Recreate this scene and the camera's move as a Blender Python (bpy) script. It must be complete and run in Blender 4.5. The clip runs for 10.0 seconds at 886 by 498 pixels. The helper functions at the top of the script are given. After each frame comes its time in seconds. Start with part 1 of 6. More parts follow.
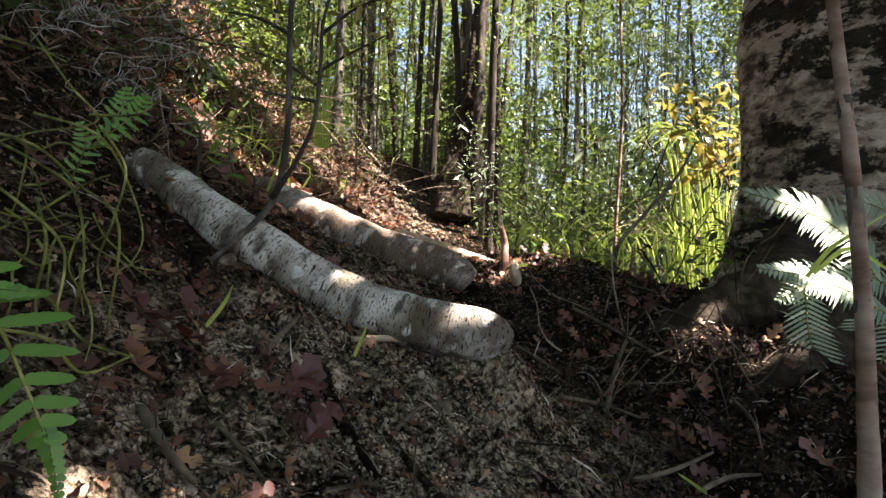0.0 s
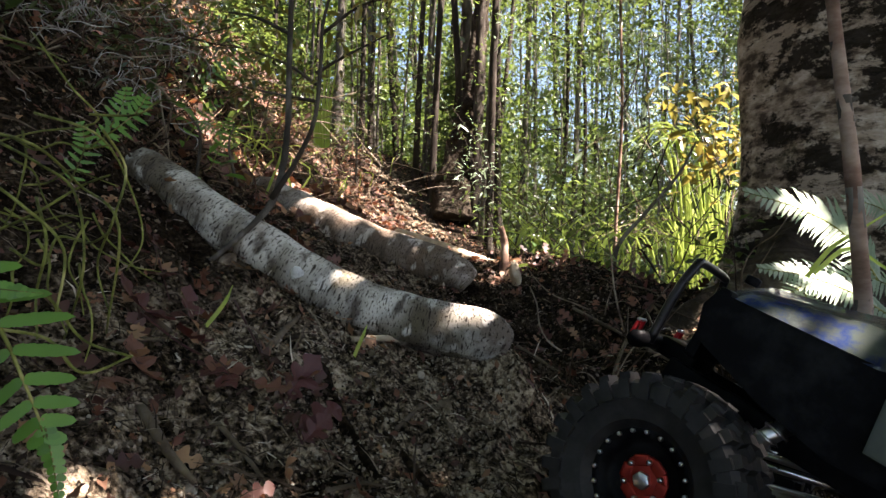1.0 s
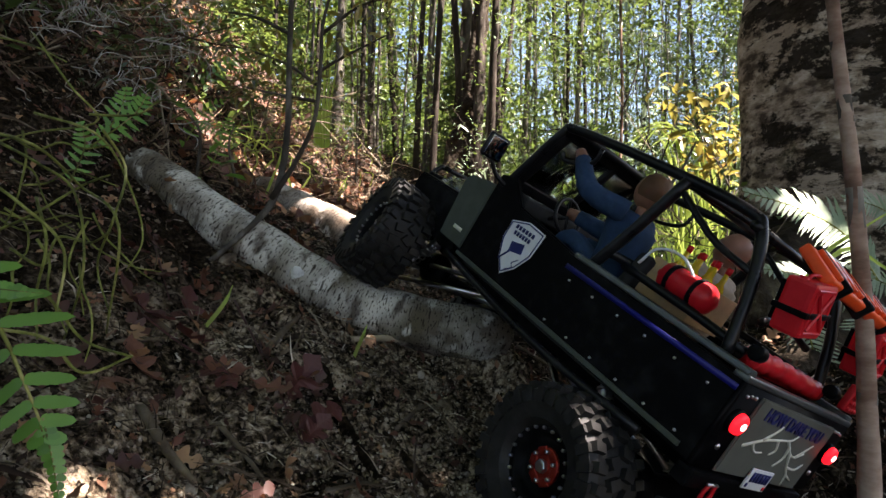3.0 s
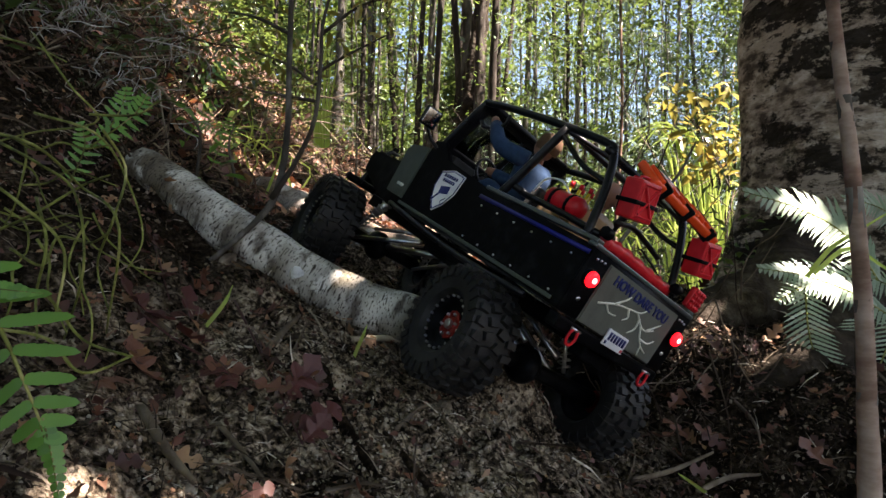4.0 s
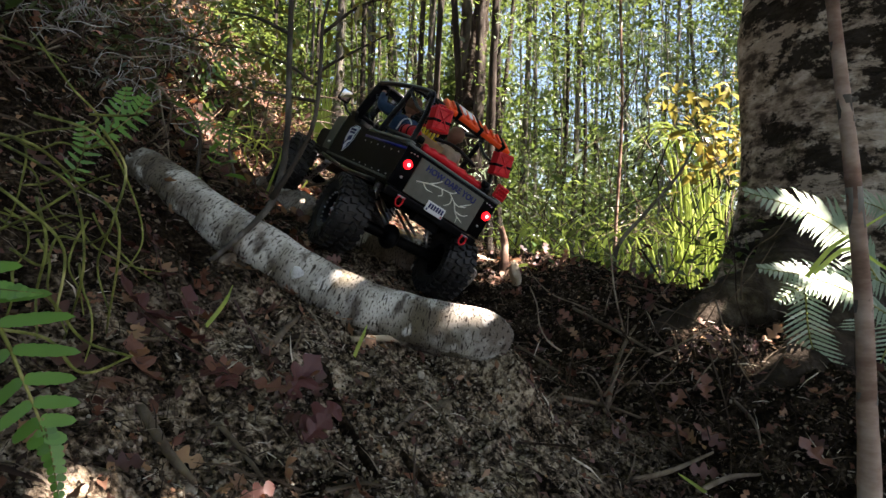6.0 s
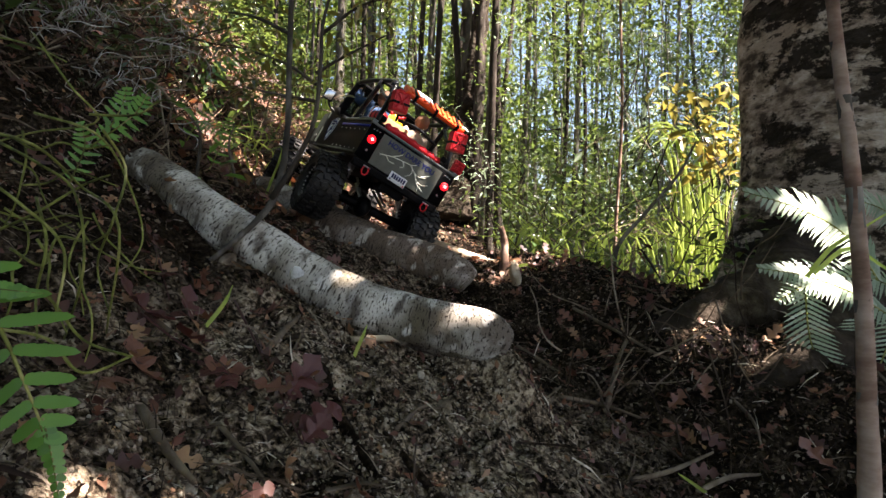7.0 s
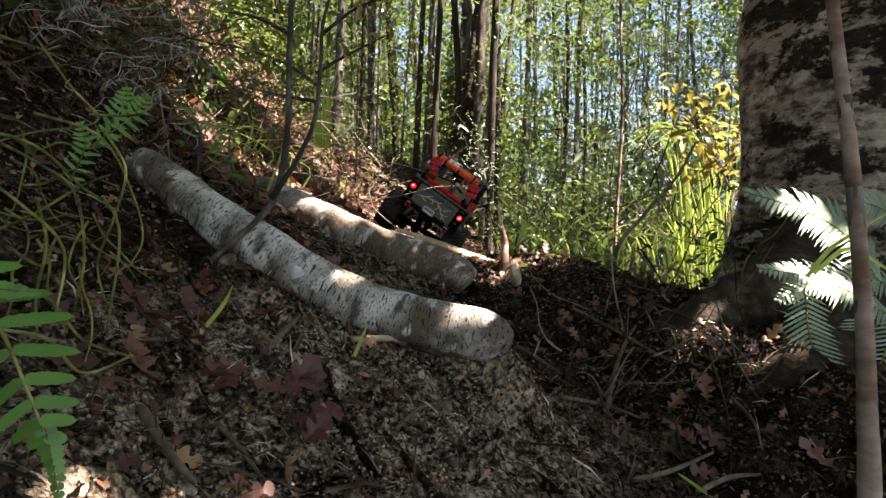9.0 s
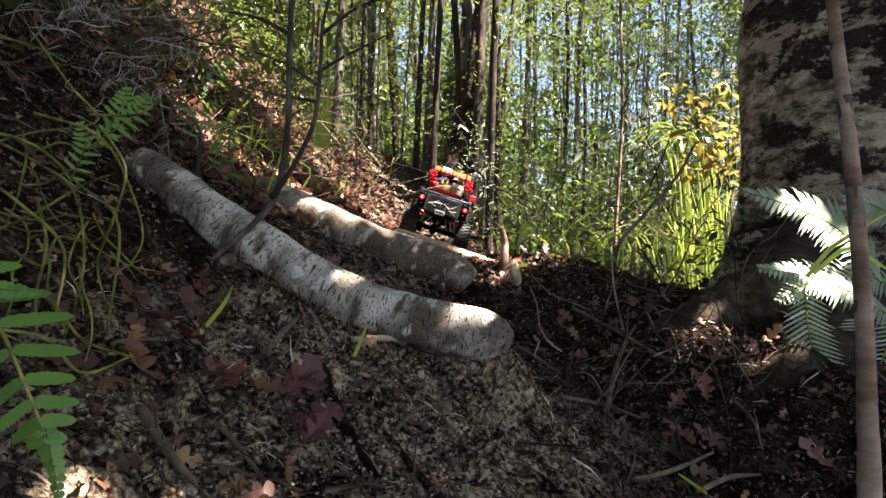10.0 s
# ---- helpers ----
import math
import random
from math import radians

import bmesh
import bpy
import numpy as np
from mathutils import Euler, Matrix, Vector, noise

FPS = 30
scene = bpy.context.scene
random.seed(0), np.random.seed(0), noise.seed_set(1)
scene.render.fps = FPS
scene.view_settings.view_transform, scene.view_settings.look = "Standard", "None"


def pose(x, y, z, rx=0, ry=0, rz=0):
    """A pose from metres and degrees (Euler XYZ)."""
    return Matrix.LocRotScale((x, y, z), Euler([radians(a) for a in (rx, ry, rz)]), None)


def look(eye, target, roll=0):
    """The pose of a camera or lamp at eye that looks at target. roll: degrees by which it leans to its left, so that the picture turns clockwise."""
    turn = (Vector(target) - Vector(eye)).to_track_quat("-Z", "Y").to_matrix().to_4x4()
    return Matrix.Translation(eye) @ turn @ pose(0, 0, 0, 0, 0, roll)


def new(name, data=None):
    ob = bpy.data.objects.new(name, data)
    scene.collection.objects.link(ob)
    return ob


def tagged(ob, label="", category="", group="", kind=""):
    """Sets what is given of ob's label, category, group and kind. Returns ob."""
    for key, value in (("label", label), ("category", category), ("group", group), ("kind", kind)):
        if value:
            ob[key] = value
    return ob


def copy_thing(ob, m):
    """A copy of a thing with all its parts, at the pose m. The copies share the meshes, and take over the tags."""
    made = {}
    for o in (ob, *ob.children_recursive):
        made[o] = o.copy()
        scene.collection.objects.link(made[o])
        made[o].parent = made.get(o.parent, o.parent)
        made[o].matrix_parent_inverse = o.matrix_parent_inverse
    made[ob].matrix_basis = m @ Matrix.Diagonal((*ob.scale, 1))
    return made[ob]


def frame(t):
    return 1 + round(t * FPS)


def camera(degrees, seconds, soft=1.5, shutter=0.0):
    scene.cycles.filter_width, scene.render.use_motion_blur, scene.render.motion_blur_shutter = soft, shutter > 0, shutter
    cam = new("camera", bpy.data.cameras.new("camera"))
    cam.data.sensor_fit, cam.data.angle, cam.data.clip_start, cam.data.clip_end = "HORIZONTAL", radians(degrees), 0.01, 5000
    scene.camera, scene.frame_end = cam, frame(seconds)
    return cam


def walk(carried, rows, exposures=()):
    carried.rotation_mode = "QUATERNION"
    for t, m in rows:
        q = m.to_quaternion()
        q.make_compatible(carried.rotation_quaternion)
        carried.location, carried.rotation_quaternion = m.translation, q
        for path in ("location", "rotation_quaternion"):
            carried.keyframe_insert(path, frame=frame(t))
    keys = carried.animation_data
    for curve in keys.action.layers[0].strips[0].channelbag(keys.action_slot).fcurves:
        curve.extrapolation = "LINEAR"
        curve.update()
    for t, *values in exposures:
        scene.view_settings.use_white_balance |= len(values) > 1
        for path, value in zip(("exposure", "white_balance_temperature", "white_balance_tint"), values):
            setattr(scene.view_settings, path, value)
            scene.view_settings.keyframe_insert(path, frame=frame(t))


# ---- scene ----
EYE_Z = 0.30                      # camera height over the plan's zero
cam = camera(68, 10.0)
STILL = pose(0, 0, EYE_Z, 90, 0, 0)
walk(cam, [(0.0, STILL), (10.0, STILL)], exposures=[(0.0, 3.44, 6700, 21), (10.0, 3.44, 6700, 21)])

# ---------------------------------------------------------------- world and sun
TO_SUN = Vector((0.50, -0.15, 0.83)).normalized()
world = bpy.data.worlds.new("sky")
scene.world = world
world.use_nodes = True
wn = world.node_tree
sky = wn.nodes.new("ShaderNodeTexSky")
sky.sky_type = "NISHITA"
sky.sun_disc = False
sky.sun_elevation = math.asin(TO_SUN.z)
sky.sun_rotation = math.atan2(TO_SUN.x, TO_SUN.y)
wn.links.new(sky.outputs[0], wn.nodes["Background"].inputs[0])
wn.nodes["Background"].inputs[1].default_value = 0.033
sun = new("sun", bpy.data.lights.new("sun", "SUN"))
sun.data.energy = 4.2
sun.data.angle = radians(0.55)
sun.data.color = (1.0, 0.94, 0.84)
sun.matrix_world = look(TO_SUN * 20, (0, 0, 0))


# ---------------------------------------------------------------- materials
def material(name, stops, scale=20.0, rough=0.8, bump=0.3, detail=6.0, metal=0.0, spec=0.08, island=0.0,
             bump_scale=None, stretch=None, coords="Object", spread=0.0, coat=0.0, bump_dist=0.004):
    """Principled surface: noise at two scales through a colour ramp, bump, and a shift of value piece by piece."""
    m = bpy.data.materials.new(name)
    m.use_nodes = True
    nt = m.node_tree
    N, L = nt.nodes, nt.links
    b = N["Principled BSDF"]
    tc = N.new("ShaderNodeTexCoord")
    mp = N.new("ShaderNodeMapping")
    L.new(tc.outputs[coords], mp.inputs[0])
    if stretch:
        mp.inputs["Scale"].default_value = stretch
    n1 = N.new("ShaderNodeTexNoise")
    n1.inputs["Scale"].default_value = scale
    n1.inputs["Detail"].default_value = detail
    n1.inputs["Roughness"].default_value = 0.62
    n2 = N.new("ShaderNodeTexNoise")
    n2.inputs["Scale"].default_value = scale * 0.17
    n2.inputs["Detail"].default_value = 3
    for n in (n1, n2):
        L.new(mp.outputs[0], n.inputs["Vector"])
    mix = N.new("ShaderNodeMath")
    mix.operation = "MULTIPLY_ADD"
    mix.inputs[1].default_value = 0.6
    half = N.new("ShaderNodeMath")
    half.operation = "MULTIPLY"
    half.inputs[1].default_value = 0.4
    L.new(n2.outputs["Fac"], half.inputs[0])
    L.new(n1.outputs["Fac"], mix.inputs[0])
    L.new(half.outputs[0], mix.inputs[2])
    fac = mix.outputs[0]
    if island:
        geo = N.new("ShaderNodeNewGeometry")
        sh = N.new("ShaderNodeMath")
        sh.operation = "MULTIPLY_ADD"
        sh.inputs[1].default_value = island
        L.new(geo.outputs["Random Per Island"], sh.inputs[0])
        sub = N.new("ShaderNodeMath")
        sub.operation = "SUBTRACT"
        sub.inputs[1].default_value = island / 2
        L.new(fac, sub.inputs[0])
        L.new(sub.outputs[0], sh.inputs[2])
        fac = sh.outputs[0]
    ramp = N.new("ShaderNodeValToRGB")
    while len(ramp.color_ramp.elements) < len(stops):
        ramp.color_ramp.elements.new(0.5)
    for e, (p, c) in zip(ramp.color_ramp.elements, stops):
        e.position, e.color = p, (*c, 1)
    L.new(fac, ramp.inputs[0])
    L.new(ramp.outputs[0], b.inputs["Base Color"])
    b.inputs["Roughness"].default_value = rough
    b.inputs["Metallic"].default_value = metal
    b.inputs["Specular IOR Level"].default_value = spec
    b.inputs["Coat Weight"].default_value = coat
    if spread:
        rr = N.new("ShaderNodeMath")
        rr.operation = "MULTIPLY_ADD"
        rr.inputs[1].default_value = spread
        rr.inputs[2].default_value = rough - spread / 2
        L.new(n1.outputs["Fac"], rr.inputs[0])
        L.new(rr.outputs[0], b.inputs["Roughness"])
    if bump:
        nb = N.new("ShaderNodeTexNoise")
        nb.inputs["Scale"].default_value = bump_scale or scale * 2.3
        nb.inputs["Detail"].default_value = 5
        L.new(mp.outputs[0], nb.inputs["Vector"])
        bp = N.new("ShaderNodeBump")
        bp.inputs["Strength"].default_value = bump
        bp.inputs["Distance"].default_value = bump_dist
        L.new(nb.outputs["Fac"], bp.inputs["Height"])
        L.new(bp.outputs[0], b.inputs["Normal"])
    return m


def leaf_material(name, stops, through_fac=0.5, through_tint=(0.55, 0.9, 0.12), rough=0.36, gain=1.0):
    """A thin leaf: glossy skin, light passing through, its own shade leaf by leaf."""
    m = bpy.data.materials.new(name)
    m.use_nodes = True
    nt = m.node_tree
    N, L = nt.nodes, nt.links
    b = N["Principled BSDF"]
    geo = N.new("ShaderNodeNewGeometry")
    ramp = N.new("ShaderNodeValToRGB")
    while len(ramp.color_ramp.elements) < len(stops):
        ramp.color_ramp.elements.new(0.5)
    for e, (p, c) in zip(ramp.color_ramp.elements, stops):
        e.position, e.color = p, (*c, 1)
    tc = N.new("ShaderNodeTexCoord")
    n1 = N.new("ShaderNodeTexNoise")
    n1.inputs["Scale"].default_value = 60
    L.new(tc.outputs["Object"], n1.inputs["Vector"])
    mx = N.new("ShaderNodeMath")
    mx.operation = "MULTIPLY_ADD"
    mx.inputs[1].default_value = 0.35
    sb = N.new("ShaderNodeMath")
    sb.operation = "MULTIPLY_ADD"
    sb.inputs[1].default_value = 0.85
    sb.inputs[2].default_value = -0.10
    L.new(geo.outputs["Random Per Island"], sb.inputs[0])
    L.new(n1.outputs["Fac"], mx.inputs[0])
    L.new(sb.outputs[0], mx.inputs[2])
    L.new(mx.outputs[0], ramp.inputs[0])
    L.new(ramp.outputs[0], b.inputs["Base Color"])
    b.inputs["Roughness"].default_value = rough
    b.inputs["Specular IOR Level"].default_value = 0.6
    tr = N.new("ShaderNodeBsdfTranslucent")
    tint = N.new("ShaderNodeMix")
    tint.data_type = "RGBA"
    tint.blend_type = "MIX"
    tint.inputs["Factor"].default_value = 0.45
    L.new(ramp.outputs[0], tint.inputs["A"])
    tint.inputs["B"].default_value = (*[c * gain for c in through_tint], 1)
    L.new(tint.outputs["Result"], tr.inputs["Color"])
    ms = N.new("ShaderNodeMixShader")
    ms.inputs[0].default_value = through_fac
    L.new(b.outputs[0], ms.inputs[1])
    L.new(tr.outputs[0], ms.inputs[2])
    L.new(ms.outputs[0], N["Material Output"].inputs["Surface"])
    return m


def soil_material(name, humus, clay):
    """Dark humus and pale worn clay; the split also paints in shaded and sunlit ground."""
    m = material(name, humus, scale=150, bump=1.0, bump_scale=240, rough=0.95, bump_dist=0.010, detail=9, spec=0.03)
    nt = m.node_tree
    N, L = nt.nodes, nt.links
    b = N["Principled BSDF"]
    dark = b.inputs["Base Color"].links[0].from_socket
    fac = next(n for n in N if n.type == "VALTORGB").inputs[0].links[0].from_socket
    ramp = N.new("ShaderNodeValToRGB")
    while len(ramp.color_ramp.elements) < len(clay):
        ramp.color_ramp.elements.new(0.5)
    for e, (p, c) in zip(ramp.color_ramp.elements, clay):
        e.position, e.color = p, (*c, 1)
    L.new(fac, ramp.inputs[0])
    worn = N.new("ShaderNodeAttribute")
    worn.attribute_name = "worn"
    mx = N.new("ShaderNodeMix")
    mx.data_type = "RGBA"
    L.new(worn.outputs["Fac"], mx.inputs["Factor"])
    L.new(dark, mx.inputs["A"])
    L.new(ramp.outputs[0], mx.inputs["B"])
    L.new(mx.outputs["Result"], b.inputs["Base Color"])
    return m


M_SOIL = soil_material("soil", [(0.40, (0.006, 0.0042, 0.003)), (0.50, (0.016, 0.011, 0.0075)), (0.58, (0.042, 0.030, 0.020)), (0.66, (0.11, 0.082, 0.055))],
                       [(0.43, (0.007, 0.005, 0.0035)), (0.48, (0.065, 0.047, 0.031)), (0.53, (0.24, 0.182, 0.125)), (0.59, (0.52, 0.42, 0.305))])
M_CLOD = material("clod", [(0.28, (0.010, 0.0075, 0.005)), (0.48, (0.04, 0.029, 0.020)), (0.64, (0.14, 0.107, 0.076)), (0.85, (0.36, 0.30, 0.225))], scale=90, bump=0.8, island=0.5, rough=0.95, spec=0.03)
M_LITTER = leaf_material("dead_leaf", [(0.0, (0.022, 0.008, 0.006)), (0.4, (0.085, 0.028, 0.018)), (0.7, (0.17, 0.066, 0.032)), (1.0, (0.38, 0.235, 0.12))], 0.15, (0.4, 0.12, 0.04), 0.6)
M_MAROON = leaf_material("maroon_leaf", [(0.0, (0.022, 0.004, 0.0025)), (0.6, (0.065, 0.011, 0.007)), (1.0, (0.14, 0.028, 0.016))], 0.10, (0.35, 0.06, 0.03), 0.6)
M_TWIG = material("twig", [(0.3, (0.022, 0.014, 0.010)), (0.55, (0.085, 0.062, 0.043)), (0.8, (0.32, 0.26, 0.19))], scale=40, island=0.4, bump=0.3)
M_DARKBARK = material("dark_bark", [(0.36, (0.014, 0.011, 0.009)), (0.52, (0.042, 0.034, 0.027)), (0.66, (0.15, 0.13, 0.105))], scale=14, stretch=(1, 1, 0.35), bump=0.7, bump_dist=0.01)
M_GREYBARK = material("grey_bark", [(0.36, (0.035, 0.03, 0.025)), (0.5, (0.10, 0.09, 0.075)), (0.64, (0.28, 0.26, 0.225))], scale=16, stretch=(1, 1, 0.5), bump=0.5, bump_dist=0.006)
M_REDBARK = material("red_bark", [(0.40, (0.055, 0.032, 0.024)), (0.49, (0.20, 0.125, 0.09)), (0.60, (0.42, 0.32, 0.25))], scale=9, stretch=(1, 1, 2.4), bump=0.5)
M_ROOT = material("root_bark", [(0.36, (0.012, 0.009, 0.006)), (0.52, (0.035, 0.026, 0.018)), (0.64, (0.10, 0.085, 0.06))], scale=26, bump=1.0, bump_dist=0.012)
M_PALEROOT = material("pale_root", [(0.3, (0.16, 0.12, 0.08)), (0.55, (0.42, 0.35, 0.25)), (0.7, (0.62, 0.55, 0.43))], scale=50, bump=0.5)
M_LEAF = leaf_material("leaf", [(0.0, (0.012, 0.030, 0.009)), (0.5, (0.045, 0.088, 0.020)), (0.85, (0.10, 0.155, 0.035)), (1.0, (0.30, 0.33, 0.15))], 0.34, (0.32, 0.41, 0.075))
# darker copy of the leaf; in wood and thicket its colour stands for shade
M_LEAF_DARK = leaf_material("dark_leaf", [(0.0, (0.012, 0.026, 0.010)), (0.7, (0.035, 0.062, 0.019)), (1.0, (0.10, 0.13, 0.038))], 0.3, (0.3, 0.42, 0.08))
M_LEAF_YELLOW = leaf_material("yellow_leaf", [(0.0, (0.10, 0.11, 0.022)), (0.75, (0.24, 0.20, 0.045)), (1.0, (0.20, 0.075, 0.025))], 0.4, (0.45, 0.36, 0.07))
M_GRASS = leaf_material("strap_grass", [(0.0, (0.18, 0.29, 0.05)), (0.7, (0.38, 0.50, 0.10)), (1.0, (0.58, 0.62, 0.25))], 0.5, (0.9, 1.0, 0.25))
M_FERN = leaf_material("fern_leaf", [(0.0, (0.07, 0.17, 0.03)), (0.6, (0.125, 0.28, 0.045)), (1.0, (0.21, 0.37, 0.07))], 0.35, (0.35, 0.70, 0.10))
M_FERN_SILVER = leaf_material("silver_fern_leaf", [(0.0, (0.17, 0.24, 0.15)), (0.6, (0.32, 0.40, 0.28)), (1.0, (0.52, 0.58, 0.47))], 0.2, (0.6, 0.8, 0.45))
M_DEADFERN = material("dead_fern", [(0.3, (0.20, 0.18, 0.16)), (0.55, (0.42, 0.39, 0.36)), (0.7, (0.62, 0.60, 0.57))], scale=30, island=0.3, bump=0.1)
M_VINE = material("vine_stem", [(0.38, (0.04, 0.041, 0.014)), (0.52, (0.165, 0.18, 0.045)), (0.64, (0.42, 0.38, 0.15))], scale=60, bump=0.1, rough=0.5)
M_CLAY = material("dry_clay", [(0.22, (0.03, 0.023, 0.016)), (0.45, (0.17, 0.138, 0.10)), (0.62, (0.38, 0.32, 0.245)), (0.85, (0.62, 0.54, 0.43))], scale=120, bump=0.9, island=0.45, rough=0.95)
M_PALETWIG = material("pale_twig", [(0.3, (0.07, 0.05, 0.034)), (0.55, (0.20, 0.16, 0.115)), (0.7, (0.62, 0.54, 0.43))], scale=60, island=0.5, bump=0.3)
M_SAPLING = material("sapling_bark", [(0.36, (0.018, 0.015, 0.012)), (0.5, (0.06, 0.052, 0.043)), (0.64, (0.21, 0.19, 0.165))], scale=30, stretch=(1, 1, 0.5), bump=0.6, bump_dist=0.003)
M_DRYGRASS = material("dry_grass", [(0.3, (0.04, 0.026, 0.017)), (0.6, (0.15, 0.105, 0.065))], scale=30, island=0.4, bump=0.0)


def spotted_bark(name, base, pale, dark, moss, stretch=None):
    """Pale smooth bark with lichen blotches, black flecks that run round it, and a green cast."""
    lo = (0.46, 0.52, 0.58)
    m = material(name, [(0.32, base), (0.52, tuple(0.5 * (a + b) for a, b in zip(base, pale))), (0.66, pale)], scale=13, bump=0.7, bump_scale=70, bump_dist=0.004, stretch=stretch)
    for e, at_p in zip(next(n for n in m.node_tree.nodes if n.type == "VALTORGB").color_ramp.elements, lo):
        e.position = at_p
    nt = m.node_tree
    N, L = nt.nodes, nt.links
    stain = tuple(0.5 * (a + c) for a, c in zip(dark, base))
    b = N["Principled BSDF"]
    src = b.inputs["Base Color"].links[0].from_socket
    uv = N.new("ShaderNodeUVMap")
    col = src
    for scale, lo, hi, tone in (((9, 14, 1), 0.45, 0.60, moss), ((34, 26, 2), 0.56, 0.62, pale), ((28, 45, 3), 0.57, 0.65, stain), ((90, 300, 1), 0.60, 0.64, dark), ((330, 480, 1), 0.58, 0.62, dark)):
        mp = N.new("ShaderNodeMapping")
        mp.inputs["Scale"].default_value = scale
        L.new(uv.outputs[0], mp.inputs[0])
        n = N.new("ShaderNodeTexNoise")
        n.inputs["Scale"].default_value = 1.0
        n.inputs["Detail"].default_value = 3
        L.new(mp.outputs[0], n.inputs["Vector"])
        r = N.new("ShaderNodeMapRange")
        r.inputs["From Min"].default_value, r.inputs["From Max"].default_value = lo, hi
        r.inputs["To Max"].default_value = 0.9
        L.new(n.outputs["Fac"], r.inputs["Value"])
        mx = N.new("ShaderNodeMix")
        mx.data_type = "RGBA"
        L.new(r.outputs[0], mx.inputs["Factor"])
        L.new(col, mx.inputs["A"])
        mx.inputs["B"].default_value = (*tone, 1)
        col = mx.outputs["Result"]
    L.new(col, b.inputs["Base Color"])
    return m


M_LOG = spotted_bark("log_bark", (0.13, 0.108, 0.085), (0.56, 0.535, 0.475), (0.025, 0.018, 0.014), (0.10, 0.085, 0.055))
M_LOG_RED = spotted_bark("log_bark_warm", (0.15, 0.12, 0.095), (0.56, 0.51, 0.45), (0.03, 0.02, 0.015), (0.13, 0.09, 0.06))
M_LICHEN = material("lichen", [(0.35, (0.42, 0.42, 0.40)), (0.6, (0.70, 0.71, 0.69))], scale=160, bump=0.4)


def mottled_bark(name):
    """Old smooth bark: wide black patches, pale lichen blotches that run round the trunk, a green film and pits."""
    m = material(name, [(0.42, (0.08, 0.06, 0.044)), (0.50, (0.29, 0.235, 0.18)), (0.58, (0.52, 0.45, 0.37))], scale=22, bump=0.9, bump_scale=60, bump_dist=0.006, stretch=(1, 1, 2.2), rough=0.85)
    nt = m.node_tree
    N, L = nt.nodes, nt.links
    b = N["Principled BSDF"]
    col = b.inputs["Base Color"].links[0].from_socket
    tc = N.new("ShaderNodeTexCoord")
    for scale, off, size, lo, hi, tone, most in (((1, 1, 1.5), 3.1, 4.6, 0.495, 0.53, (0.013, 0.010, 0.007), 0.95), ((1, 1, 2.6), 8.4, 7.5, 0.56, 0.60, (0.38, 0.31, 0.245), 0.9), ((1, 1, 1.6), 5.0, 5.0, 0.58, 0.72, (0.055, 0.065, 0.032), 0.7),
                                                 ((1, 1, 2.2), 1.7, 30.0, 0.58, 0.63, (0.012, 0.010, 0.008), 0.9), ((1, 1, 1), 2.9, 90.0, 0.62, 0.66, (0.014, 0.011, 0.009), 0.8)):
        mp = N.new("ShaderNodeMapping")
        mp.inputs["Scale"].default_value = scale
        mp.inputs["Location"].default_value = (off, off * 0.7, off * 1.3)
        L.new(tc.outputs["Object"], mp.inputs[0])
        n = N.new("ShaderNodeTexNoise")
        n.inputs["Scale"].default_value = size
        n.inputs["Detail"].default_value = 7
        n.inputs["Roughness"].default_value = 0.72
        L.new(mp.outputs[0], n.inputs["Vector"])
        g = N.new("ShaderNodeMapRange")
        g.inputs["From Min"].default_value, g.inputs["From Max"].default_value = lo, hi
        g.inputs["To Max"].default_value = most
        L.new(n.outputs["Fac"], g.inputs["Value"])
        mx = N.new("ShaderNodeMix")
        mx.data_type = "RGBA"
        L.new(g.outputs[0], mx.inputs["Factor"])
        L.new(col, mx.inputs["A"])
        mx.inputs["B"].default_value = (*tone, 1)
        col = mx.outputs["Result"]
    L.new(col, b.inputs["Base Color"])
    return m


M_BIGBARK = mottled_bark("big_bark")


# ---------------------------------------------------------------- mesh helpers
def mesh_of(bm, name, mat, smooth=True):
    me = bpy.data.meshes.new(name)
    bm.normal_update()
    bm.to_mesh(me)
    bm.free()
    for mt in (mat if isinstance(mat, (list, tuple)) else (mat,)):
        me.materials.append(mt)
    if smooth:
        for p in me.polygons:
            p.use_smooth = True
    return me


def part(name, bm, mat, parent=None, label="", smooth=True):
    """One bmesh (or ready mesh) as one object, under a thing or a part."""
    me = bm if isinstance(bm, bpy.types.Mesh) else mesh_of(bm, name, mat, smooth)
    ob = new(name, me)
    ob.parent = parent
    return tagged(ob, label)


